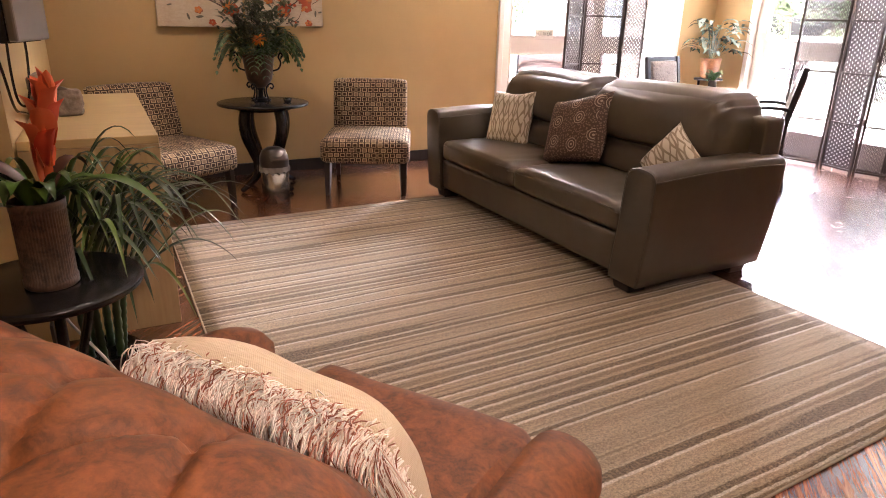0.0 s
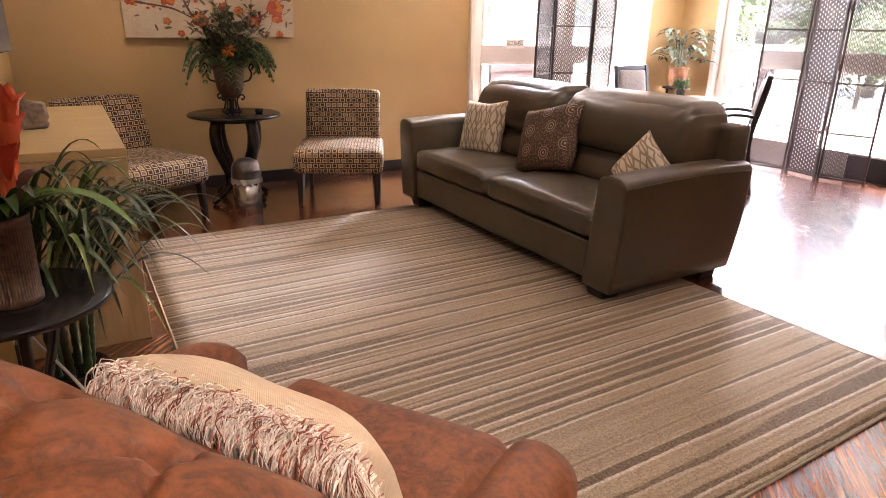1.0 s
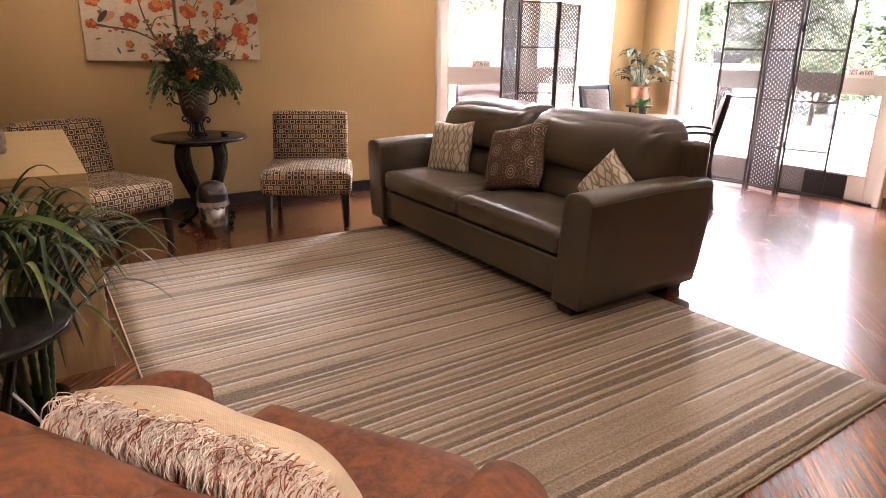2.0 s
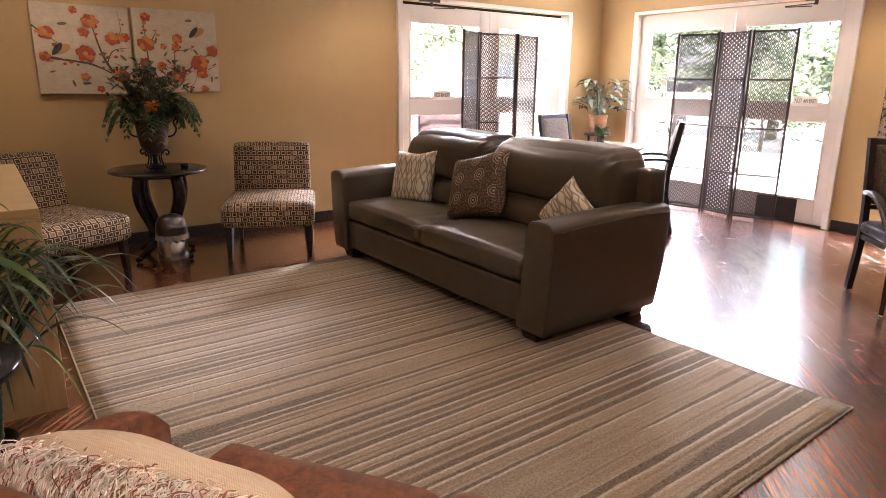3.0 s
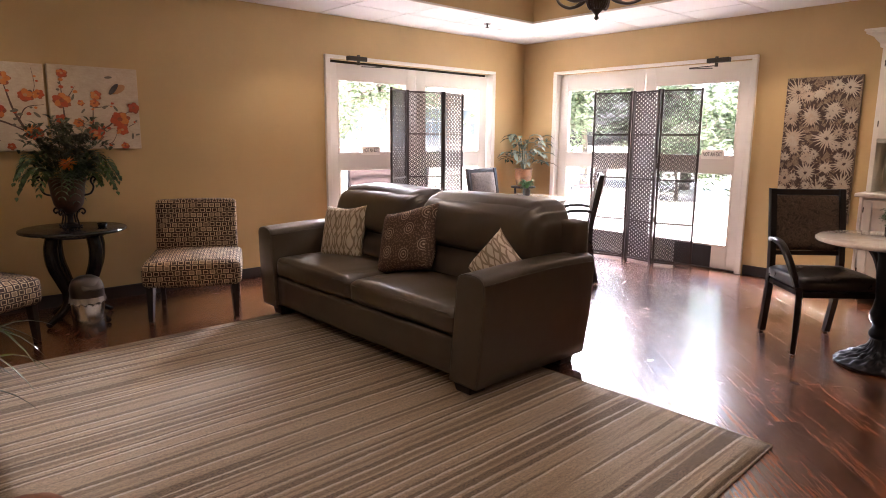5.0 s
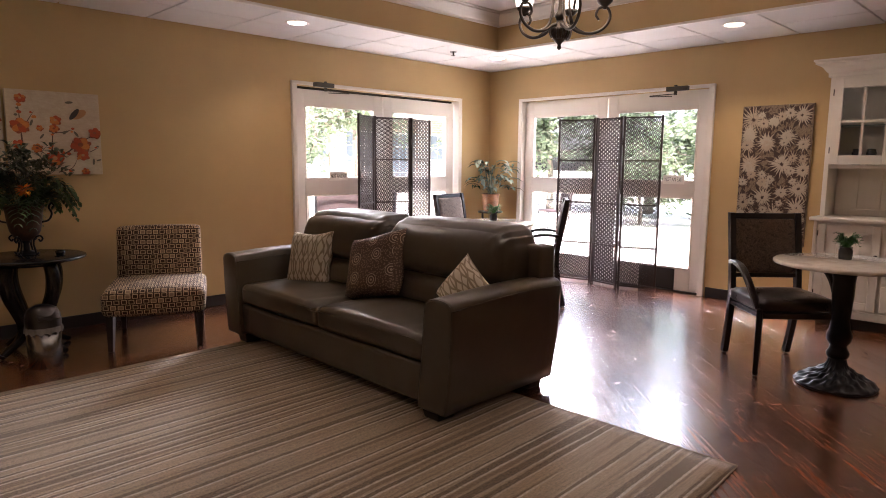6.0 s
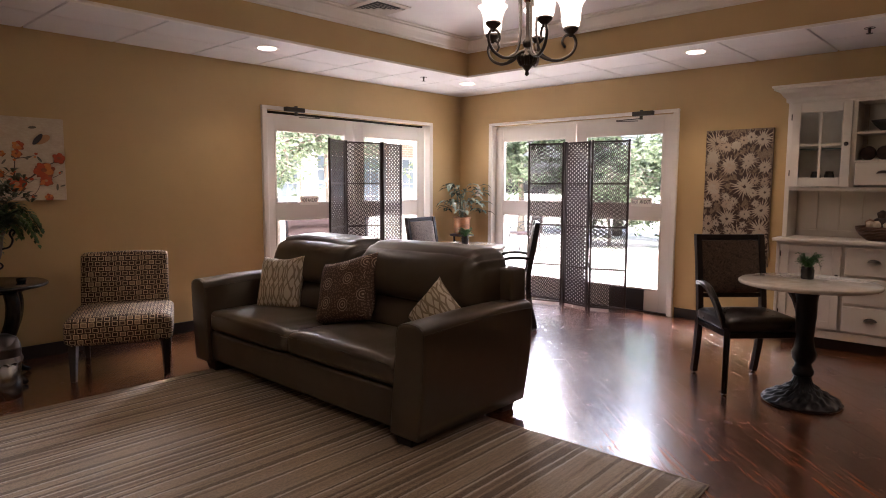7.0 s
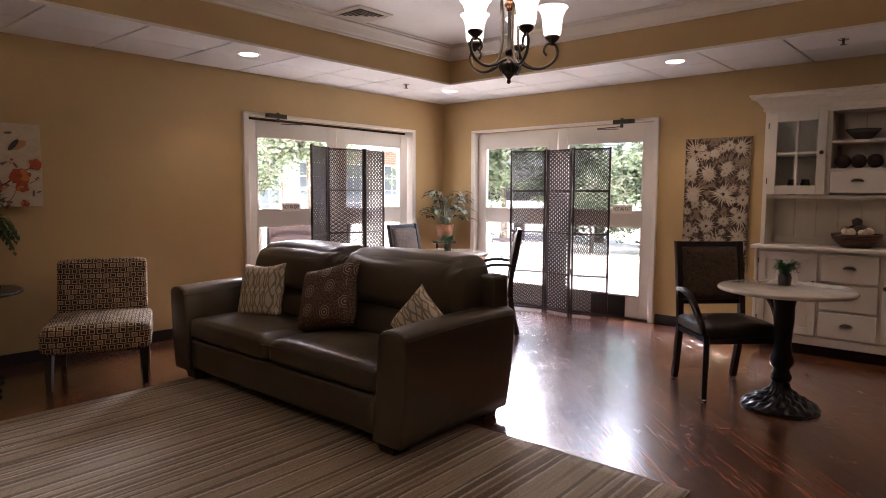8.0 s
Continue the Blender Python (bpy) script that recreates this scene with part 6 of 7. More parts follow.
# ---- flower panel on the east wall ----
def build_art_panel():
    p = thing("wall_panel", pose(XE, 1.752, 0.585, 0, 0, 90), "tall brown panel with embossed cream chrysanthemums", "wall art")
    w, h = 0.595, 1.262
    part("board", box((0, 0.001, 0), (w, 0.034, h), 0.003), PANEL_BROWN, p)
    rng = random.Random(4)
    spots = [(0.15, 0.92, 0.15), (0.52, 0.88, 0.10), (0.83, 0.90, 0.20), (0.33, 0.77, 0.13), (0.62, 0.74, 0.15), (0.90, 0.72, 0.13), (0.10, 0.72, 0.11), (0.38, 0.58, 0.20),
             (0.85, 0.59, 0.16), (0.08, 0.54, 0.13), (0.12, 0.41, 0.17), (0.64, 0.45, 0.10), (0.62, 0.34, 0.16), (0.36, 0.38, 0.10), (0.93, 0.30, 0.17), (0.13, 0.27, 0.17), (0.45, 0.21, 0.24),
             (0.85, 0.13, 0.16), (0.14, 0.09, 0.16), (0.62, 0.07, 0.12), (0.33, 0.03, 0.10), (0.93, 0.45, 0.09)]
    spots += [(rng.uniform(0.05, 0.95), rng.uniform(0.03, 0.97), rng.uniform(0.08, 0.13)) for _ in range(34)]
    for k, (u, v, r) in enumerate(spots):
        r *= 0.62 * 0.98
        halo, hfaces = [], []
        for i in range(13):
            a = 2 * math.pi * i / 13 + rng.uniform(-0.1, 0.1)
            L = r * rng.uniform(1.15, 1.55)
            d = Vector((math.cos(a), 0, math.sin(a)))
            sd = Vector((-math.sin(a), 0, math.cos(a))) * r * 0.2
            b0 = len(halo)
            halo += [Vector((0, 0.0346, 0)), d * L * 0.6 - sd + Vector((0, 0.0348, 0)), d * L + Vector((0, 0.0348, 0)), d * L * 0.6 + sd + Vector((0, 0.0348, 0))]
            hfaces.append((b0, b0 + 1, b0 + 2, b0 + 3))
        verts, faces = [], []
        n = 22 if r > 0.06 else 15
        for ring in range(2):
            for i in range(n):
                a = 2 * math.pi * (i + 0.5 * ring) / n + rng.uniform(-0.07, 0.07)
                L = r * (1.08 if ring == 0 else 0.7) * rng.uniform(0.6, 1.12)
                d = Vector((math.cos(a), 0, math.sin(a)))
                s = Vector((-math.sin(a), 0, math.cos(a)))
                y = 0.0375 + 0.004 * ring
                q = [d * L * 0.22, d * L * 0.62, d * L]
                wd = [0.0025, 0.0056 if r > 0.06 else 0.0046, 0.0013]
                b0 = len(verts)
                for j in range(3):
                    yy = y + (0.004 if j == 1 else 0.002)
                    verts += [q[j] - s * wd[j] + Vector((0, y, 0)), q[j] + Vector((0, yy, 0)), q[j] + s * wd[j] + Vector((0, y, 0))]
                for j in range(2):
                    for c in range(2):
                        a0 = b0 + j * 3 + c
                        faces.append((a0, a0 + 1, a0 + 4, a0 + 3))
        cx, cz = min(max(u * w, r * 0.55), w - r * 0.55), min(max(v * h, r * 0.55), h - r * 0.55)
        halo = [Vector((min(max(q[0] + cx, 0.002), w - 0.002), q[1] + 0.0001 * k, min(max(q[2] + cz, 0.002), h - 0.002))) for q in halo]
        foliage("dark_petals", halo, hfaces, PANEL_DARK, p)
        verts = [Vector((min(max(q[0] + cx, 0.002), w - 0.002), q[1], min(max(q[2] + cz, 0.002), h - 0.002))) for q in verts]
        foliage("embossed_flower", verts, faces, PANEL_CREAM if k % 3 != 2 else PANEL_TAN, p)


PANEL_BROWN = brocade("brown_panel_ground", (0.11, 0.065, 0.040), (0.30, 0.23, 0.155))
PANEL_CREAM = paint("cream_embossed_paint", (0.43, 0.36, 0.27), 0.45, 0.12)
PANEL_TAN = paint("tan_embossed_paint", (0.40, 0.31, 0.22), 0.45, 0.2)
PANEL_DARK = paint("brown_embossed_paint", (0.050, 0.024, 0.015), 0.45, 0.2)
build_art_panel()


# ---- the cream hutch ----
def cup_pull(parent, m):
    verts, faces = [], []
    n = 14
    for j in range(5):
        ph = j / 4 * math.pi / 2
        for i in range(n + 1):
            a = math.pi * i / n
            verts.append((0.046 * math.cos(a) * math.cos(ph * 0.0 + 0) * (1 - 0.15 * math.sin(ph)), -0.022 * math.sin(ph), 0.026 * math.sin(a) * math.cos(ph * 0.95)))
    for j in range(4):
        for i in range(n):
            a = j * (n + 1) + i
            faces.append((a, a + 1, a + n + 2, a + n + 1))
    ob = foliage("cup_pull", verts, faces, BRONZE, parent, "dark bronze cup pull")
    ob.matrix_basis = m
    return ob


def knob(parent, m):
    part("knob", lathe([(0.006, 0), (0.006, 0.010), (0.016, 0.016), (0.017, 0.022), (0.011, 0.029), (0.003, 0.031)], 18), BRONZE, parent, "dark round knob", True, m)


def build_hutch():
    # x runs along the wall towards the camera's right, y into the wall
    Wd = 1.40
    h = thing("hutch", pose(XE - 0.005, 1.575, 0, 0, 0, -90), "cream painted hutch with glass doors, drawers and open shelves", "hutch")
    B, U = -0.425, -0.30
    part("plinth", box((0.06, B + 0.06, 0.0), (Wd - 0.06, -0.02, 0.09)), ESPRESSO, h, "dark recessed plinth")
    part("bottom_rail", box((0.0, B, 0.09), (Wd, -0.012, 0.155), 0.004), CREAM, h)
    part("side_panel", box((0.0, B + 0.001, 0.155), (0.025, -0.012, 0.862), 0.002), CREAM, h)
    part("side_panel", box((Wd - 0.025, B + 0.001, 0.155), (Wd, -0.012, 0.862), 0.002), CREAM, h)
    part("face_frame", box((0.0255, B + 0.012, 0.155), (Wd - 0.0255, B + 0.035, 0.862)), CREAM, h)
    part("counter", box((-0.03, B - 0.035, 0.863), (Wd + 0.03, -0.005, 0.893), 0.008), CREAM, h, "projecting cream counter")

    def panel_door(x0, x1, z0, z1, kx):
        y = B
        d = part("door", box((x0, y - 0.010, z0), (x0 + 0.055, y + 0.010, z1), 0.003), CREAM, h)
        part("stile", box((x1 - 0.055, y - 0.010, z0), (x1, y + 0.010, z1), 0.003), CREAM, d)
        part("rail", box((x0 + 0.055, y - 0.010, z0), (x1 - 0.055, y + 0.010, z0 + 0.06), 0.003), CREAM, d)
        part("rail", box((x0 + 0.055, y - 0.010, z1 - 0.06), (x1 - 0.055, y + 0.010, z1), 0.003), CREAM, d)
        n = 4
        bw = (x1 - x0 - 0.11) / n
        for i in range(n):
            part("board", box((x0 + 0.055 + i * bw + 0.001, y - 0.002, z0 + 0.058), (x0 + 0.055 + (i + 1) * bw - 0.001, y + 0.008, z1 - 0.058), 0.003), CREAM, d)
        knob(d, pose(kx, y - 0.010, (z0 + z1) / 2 + 0.1, 90, 0, 0))
        for z in (z0 + 0.08, z1 - 0.10):
            part("hinge", box((x0 - 0.006 if kx > (x0 + x1) / 2 else x1 - 0.002, y - 0.012, z), (x0 + 0.002 if kx > (x0 + x1) / 2 else x1 + 0.006, y - 0.004, z + 0.045), 0.001), BRONZE, d)

    panel_door(0.04, 0.475, 0.17, 0.84, 0.455)
    panel_door(Wd - 0.475, Wd - 0.04, 0.17, 0.84, Wd - 0.455)
    for z0, z1 in ((0.168, 0.375), (0.395, 0.602), (0.622, 0.842)):
        d = part("drawer", box((0.505, B - 0.012, z0), (Wd - 0.505, B + 0.012, z1), 0.006), CREAM, h)
        cup_pull(d, pose(Wd / 2, B - 0.012, (z0 + z1) / 2))
    # upper part
    part("upper_side", box((0.005, U, 0.893), (0.04, -0.012, 2.02), 0.003), CREAM, h)
    part("upper_side", box((Wd - 0.04, U, 0.893), (Wd - 0.005, -0.012, 2.02), 0.003), CREAM, h)
    n = 8
    bw = (Wd - 0.08) / n
    for i in range(n):
        part("back_board", box((0.04 + i * bw + 0.0015, -0.03, 0.894), (0.04 + (i + 1) * bw - 0.0015, -0.014, 2.02), 0.003), CREAM, h)
    part("lower_back_rail", box((0.0405, -0.042, 0.894), (Wd - 0.0405, -0.0305, 0.95), 0.003), CREAM, h)
    part("upper_shelf", box((0.0405, U + 0.006, 1.285), (Wd - 0.0405, -0.031, 1.315), 0.003), CREAM, h)
    part("upper_top", box((0.0405, U, 1.99), (Wd - 0.0405, -0.031, 2.02), 0.003), CREAM, h)
    for x in (0.475, Wd - 0.505):
        part("divider", box((x, U + 0.004, 1.3155), (x + 0.03, -0.031, 1.99), 0.002), CREAM, h)
    part("middle_shelf", box((0.5055, U + 0.02, 1.735), (Wd - 0.5055, -0.031, 1.755), 0.002), CREAM, h)
    for x0, x1 in ((0.041, 0.474), (Wd - 0.474, Wd - 0.041)):
        part("glass_shelf", box((x0, U + 0.03, 1.625), (x1, -0.031, 1.633)), SHELF_GLASS, h, "green-edged glass shelf")
        kx = x1 - 0.03 if x0 < 0.5 else x0 + 0.03
        z0, z1, y = 1.318, 2.0, U
        d = part("glass_door", box((x0, y - 0.020, z0), (x0 + 0.065, y - 0.001, z1), 0.003), CREAM, h, "cream door with four panes")
        part("stile", box((x1 - 0.065, y - 0.020, z0), (x1, y - 0.001, z1), 0.003), CREAM, d)
        part("rail", box((x0 + 0.065, y - 0.020, z0), (x1 - 0.065, y - 0.001, z0 + 0.075), 0.003), CREAM, d)
        part("rail", box((x0 + 0.065, y - 0.020, z1 - 0.075), (x1 - 0.065, y - 0.001, z1), 0.003), CREAM, d)
        xm, zm = (x0 + x1) / 2, (z0 + z1) / 2
        part("muntin", box((xm - 0.010, y - 0.018, z0 + 0.075), (xm + 0.010, y - 0.003, z1 - 0.075), 0.003), CREAM, d)
        part("muntin", box((x0 + 0.065, y - 0.0175, zm - 0.010), (x1 - 0.065, y - 0.0035, zm + 0.010), 0.003), CREAM, d)
        for pa, pb in ((x0 + 0.063, xm - 0.008), (xm + 0.008, x1 - 0.063)):
            for qa, qb in ((z0 + 0.073, zm - 0.008), (zm + 0.008, z1 - 0.073)):
                g = part("pane", box((pa, y - 0.012, qa), (pb, y - 0.009, qb)), WAVY_GLASS, d, "wavy glass pane")
                g.visible_shadow = False
        knob(d, pose(kx, y - 0.020, zm, 90, 0, 0))
        for z in (z0 + 0.09, z1 - 0.13):
            part("hinge", box((x0 - 0.006 if x0 < 0.5 else x1 - 0.002, y - 0.022, z), (x0 + 0.002 if x0 < 0.5 else x1 + 0.006, y - 0.012, z + 0.05), 0.001), BRONZE, d)
    d = part("drawer", box((0.51, U - 0.016, 1.33), (Wd - 0.51, U + 0.01, 1.51), 0.006), CREAM, h)
    cup_pull(d, pose(Wd / 2, U - 0.016, 1.42))
    part("drawer_top", box((0.5055, U + 0.004, 1.512), (Wd - 0.5055, -0.031, 1.53), 0.002), CREAM, h)
    # stepped crown
    prof = [(0.0, 2.02), (-0.012, 2.02), (-0.014, 2.05), (-0.03, 2.066), (-0.05, 2.096), (-0.082, 2.115), (-0.094, 2.12), (-0.094, 2.135), (-0.105, 2.14), (-0.105, 2.155)]
    out = bmesh.new()
    rings = []
    for o, z in prof:
        rings.append([out.verts.new(q) for q in ((0.0 + o, U + o, z), (Wd - o, U + o, z), (Wd - o, -0.012, z), (0.0 + o, -0.012, z))])
    for a, b in zip(rings, rings[1:]):
        for k in range(4):
            out.faces.new((a[k], a[(k + 1) % 4], b[(k + 1) % 4], b[k]))
    out.faces.new(rings[0][::-1])
    out.faces.new(rings[-1])
    part("crown", out, CREAM, h, "stepped cream cornice")


SHELF_GLASS = mat("green_shelf_glass", (0.10, 0.16, 0.14), 0.1)


def wavy_glass():
    m = glass_material()
    m.name = "wavy_glass"
    g = Graph(m)
    g.bump(g.noise(g.coords(), 22, 2, 0.5, 1.0), 0.4, 0.006)
    g.b.inputs["IOR"].default_value = 1.25
    return m


WAVY_GLASS = wavy_glass()
build_hutch()


def hutch_at(x, y, z):
    return pose(XE - 0.005 + y, 1.575 - x, z)


def build_basket():
    b = thing("wicker_basket", hutch_at(0.70, -0.20, 0.893), "dark wicker bowl on the hutch counter", "basket")
    rng = random.Random(2)
    for k in range(9):
        z = 0.006 + k * 0.0125
        r = 0.095 + 0.076 * math.sin(k / 8 * math.pi / 2)
        pts = [((r + 0.004 * (1 if (i + k) % 2 else -1)) * math.cos(2 * math.pi * i / 36), (r + 0.004 * (1 if (i + k) % 2 else -1)) * math.sin(2 * math.pi * i / 36), z) for i in range(37)]
        part("weave", tube(pts, 0.007, 6), WICKER, b, "", True)
    part("bottom", lathe([(0.0005, 0.0), (0.095, 0.0), (0.098, 0.008), (0.0005, 0.008)], 24), WICKER, b)
    balls = [(-0.085, 0.03, 0.13, 0.036, 0), (-0.03, -0.06, 0.125, 0.032, 1), (0.02, 0.0, 0.15, 0.042, 2), (0.085, -0.03, 0.13, 0.036, 1), (0.05, 0.07, 0.135, 0.035, 0), (-0.04, 0.06, 0.14, 0.036, 2),
             (0.0, 0.0, 0.205, 0.036, 2), (-0.075, -0.035, 0.125, 0.030, 1), (0.045, -0.08, 0.12, 0.028, 1)]
    for x, y, z, r, k in balls:
        bm = bmesh.new()
        bmesh.ops.create_icosphere(bm, subdivisions=3, radius=r)
        for v in bm.verts:
            v.co += noise.noise_vector(v.co * 60 + Vector((k, 0, 0))) * 0.006
        tagged(part("decor_ball", bm, (BALL_TAN, BALL_CREAM, BALL_DARK)[k], None, "", True, hutch_at(0.70, -0.20, 0.893) @ pose(y, -x, z)), ("tan rattan decorative ball in the basket", "cream woven decorative ball in the basket", "dark brown decorative ball in the basket")[k], "ball", "balls in the basket")


WICKER = wood("dark_wicker", (0.035, 0.014, 0.008), (0.13, 0.055, 0.028), 0.5, 2, 2.0)
BALL_TAN = leather("tan_rattan", (0.20, 0.11, 0.06), (0.34, 0.21, 0.12), 0.8, 20, 0.6, 80)
BALL_CREAM = leather("cream_rattan", (0.42, 0.32, 0.22), (0.60, 0.48, 0.36), 0.8, 20, 0.6, 80)
BALL_DARK = leather("dark_rattan", (0.018, 0.010, 0.008), (0.06, 0.03, 0.02), 0.7, 20, 0.6, 80)
build_basket()
for k, x in enumerate((0.575, 0.685, 0.795)):
    tagged(part("dark_ball", lathe([(0.001, 0.0)] + [(0.056 * math.sin(radians(a)), 0.056 - 0.056 * math.cos(radians(a))) for a in range(10, 180, 10)] + [(0.001, 0.112)], 28, cap=False), BALL_DARK, None, "", True, hutch_at(x, -0.2, 1.53)),
           "dark round ornament on the hutch shelf", "ornament", "ornaments on the shelf")
tagged(part("shelf_bowl", lathe([(0.05, 0), (0.055, 0.006), (0.10, 0.05), (0.125, 0.085), (0.12, 0.085), (0.095, 0.052), (0.001, 0.012)], 36, cap=False), JAR, None, "", True, hutch_at(0.70, -0.18, 1.755)),
       "wide grey bowl on the upper hutch shelf", "bowl")
for x in (0.20, 0.30):
    tagged(part("glass_jar", lathe([(0.03, 0), (0.036, 0.01), (0.038, 0.10), (0.03, 0.115), (0.032, 0.13), (0.02, 0.132)], 20), JAR, None, "", True, hutch_at(x, -0.15, 1.315)), "small dark jar behind the hutch glass", "jar")

# ---- lamps and fixtures ----
def glow(name, color, strength):
    m = mat(name, (0.9, 0.88, 0.84), 0.3)
    b = m.node_tree.nodes["Principled BSDF"]
    b.inputs["Emission Color"].default_value = (*color, 1)
    b.inputs["Emission Strength"].default_value = strength
    return m


SHADE_GLOW = glow("lit_opal_glass", (1.0, 0.86, 0.68), 0.45)
CAN_GLOW = glow("lit_can_lens", (1.0, 0.88, 0.72), 1.0)


def build_can(x, y, watts):
    c = thing("recessed_light", pose(x, y, CEIL), "white recessed ceiling downlight, switched on", "ceiling light", "recessed lights")
    part("trim_ring", lathe([(0.072, 0.002), (0.095, -0.004), (0.099, -0.001), (0.099, 0.003)], 36, cap=False), WHITE, c, "", True)
    part("lens", lathe([(0.0005, -0.0015), (0.074, -0.0015), (0.074, 0.002), (0.0005, 0.002)], 32), CAN_GLOW, c, "glowing lens", True)
    lamp = new("downlight", bpy.data.lights.new("downlight", "SPOT"))
    lamp.data.energy, lamp.data.color, lamp.data.spot_size, lamp.data.spot_blend = watts, (1.0, 0.82, 0.62), radians(125), 0.6
    lamp.data.shadow_soft_size = 0.07
    lamp.matrix_world = look((x, y, CEIL - 0.012), (x, y, 0))


for x, y, watts in CANS:
    build_can(x, y, watts)


def build_sprinkler(x, y):
    s = thing("sprinkler_head", pose(x, y, CEIL + 0.002), "small metal ceiling sprinkler head", "sprinkler", "sprinkler heads")
    part("escutcheon", lathe([(0.028, 0), (0.036, -0.004), (0.034, 0.0)], 24, cap=False), STEEL, s, "", True)
    part("body", lathe([(0.006, -0.04), (0.008, -0.03), (0.010, 0.0)], 12), STEEL, s, "", True)
    part("deflector", lathe([(0.0005, -0.044), (0.022, -0.042), (0.022, -0.039), (0.0005, -0.039)], 20), STEEL, s)


build_sprinkler(4.875, 4.787)
build_sprinkler(5.514, 0.949)


def build_vent(x, y):
    v = thing("ceiling_vent", pose(x, y, TRAY_TOP), "white square ceiling air diffuser with nested louvres", "vent")
    for k, (r, z) in enumerate(((0.19, -0.004), (0.145, -0.022), (0.11, -0.020), (0.075, -0.018))):
        out = bmesh.new()
        a = [out.verts.new((sx * r, sy * r, z - (0.012 if k else 0.006))) for sx, sy in ((-1, -1), (1, -1), (1, 1), (-1, 1))]
        b = [out.verts.new((sx * (r - 0.03), sy * (r - 0.03), z - (0.0 if k else 0.018))) for sx, sy in ((-1, -1), (1, -1), (1, 1), (-1, 1))]
        c = [out.verts.new((sx * r, sy * r, z - (0.009 if k else 0.0))) for sx, sy in ((-1, -1), (1, -1), (1, 1), (-1, 1))]
        for i in range(4):
            j = (i + 1) % 4
            out.faces.new((a[i], a[j], b[j], b[i]))
            out.faces.new((c[i], c[j], a[j], a[i]))
        part("frame" if k == 0 else "louvre", out, WHITE, v)
    part("core", box((-0.035, -0.035, -0.03), (0.035, 0.035, -0.024)), WHITE, v)
    # no opening here: a flat dark plate paints the shade behind the louvres
    part("duct", box((-0.16, -0.16, -0.003), (0.16, 0.16, -0.001)), BASE_DARK, v, "flat dark plate painted as the shade behind the louvres")


build_vent(3.71, 4.17)


def build_chandelier():
    x, y = 2.80, 1.995
    c = thing("chandelier", pose(x, y, 0), "dark bronze chandelier with five lit white glass shades", "chandelier")
    part("finial", lathe([(0.003, 1.885), (0.012, 1.893), (0.008, 1.91), (0.014, 1.918), (0.03, 1.935), (0.038, 1.95), (0.046, 1.972), (0.048, 1.985), (0.036, 1.99),
                          (0.030, 2.0), (0.022, 2.015), (0.016, 2.03)], 24), BRONZE, c, "", True)
    part("column", lathe([(0.016, 2.03), (0.024, 2.045), (0.026, 2.06), (0.014, 2.075), (0.010, 2.10), (0.010, 2.30), (0.018, 2.315), (0.026, 2.335), (0.018, 2.36), (0.008, 2.38)], 20), BRONZE, c, "", True)
    chain_top = TRAY_TOP - 0.03
    n = int((chain_top - 2.38) / 0.028)
    for i in range(n):
        ring = [(0.009 * math.cos(a), 0, 0.016 * math.sin(a)) for a in [2 * math.pi * q / 10 for q in range(11)]]
        part("chain_link", tube(ring, 0.0025, 5), BRONZE, c, "", False, pose(0, 0, 2.394 + i * 0.028, 0, 0, 90 * (i % 2)))
    part("canopy", lathe([(0.01, TRAY_TOP - 0.035), (0.05, TRAY_TOP - 0.03), (0.062, TRAY_TOP - 0.012), (0.062, TRAY_TOP - 0.001)], 28), BRONZE, c, "", True)
    part("ball", lathe([(0.001, 2.255)] + [(0.027 * math.sin(radians(q)), 2.285 - 0.030 * math.cos(radians(q))) for q in range(15, 180, 15)] + [(0.001, 2.315)], 20, cap=False), COPPER, c, "polished copper ball", True)
    for k in range(16):
        m = pose(0, 0, 0, 0, 0, 22.5 * k)
        part("lobe", tube(smooth_path([(0.030, 0, 1.938), (0.044, 0, 1.955), (0.050, 0, 1.978), (0.045, 0, 1.99)], 3), 0.006, 6), BRONZE, c, "", True, m)
    for k in range(5):
        m = pose(0, 0, 0, 0, 0, -51 + 72 * k)
        arm = smooth_path([(0.02, 0, 2.01), (0.05, 0, 2.0), (0.10, 0, 1.972), (0.165, 0, 1.965), (0.225, 0, 1.995), (0.250, 0, 2.045), (0.235, 0, 2.088), (0.195, 0, 2.088), (0.180, 0, 2.055), (0.196, 0, 2.03)], 6)
        n = len(arm)
        a = part("arm", tube(arm, [0.0095 - 0.0035 * i / n for i in range(n)], 9), BRONZE, c, "", True, m)
        brace = smooth_path([(0.012, 0, 2.345), (0.034, 0, 2.352), (0.052, 0, 2.31), (0.046, 0, 2.20), (0.048, 0, 2.08), (0.075, 0, 2.0), (0.125, 0, 1.967)], 6)
        part("brace", tube(brace, 0.0068, 8), BRONZE, a, "", True)
        part("cup", lathe([(0.008, 2.082), (0.012, 2.094), (0.030, 2.108), (0.038, 2.118), (0.040, 2.127), (0.034, 2.131), (0.012, 2.133)], 24), BRONZE, a, "", True, pose(0.222, 0, 0))
        prof = [(0.034, 2.131), (0.043, 2.138), (0.048, 2.165), (0.050, 2.20), (0.055, 2.232), (0.066, 2.258), (0.080, 2.274), (0.078, 2.276), (0.063, 2.260), (0.051, 2.232), (0.046, 2.20), (0.044, 2.165), (0.039, 2.142)]
        part("shade", lathe(prof, 36, cap=False), SHADE_GLOW, a, "lit white tulip glass shade", True, pose(0.222, 0, 0))


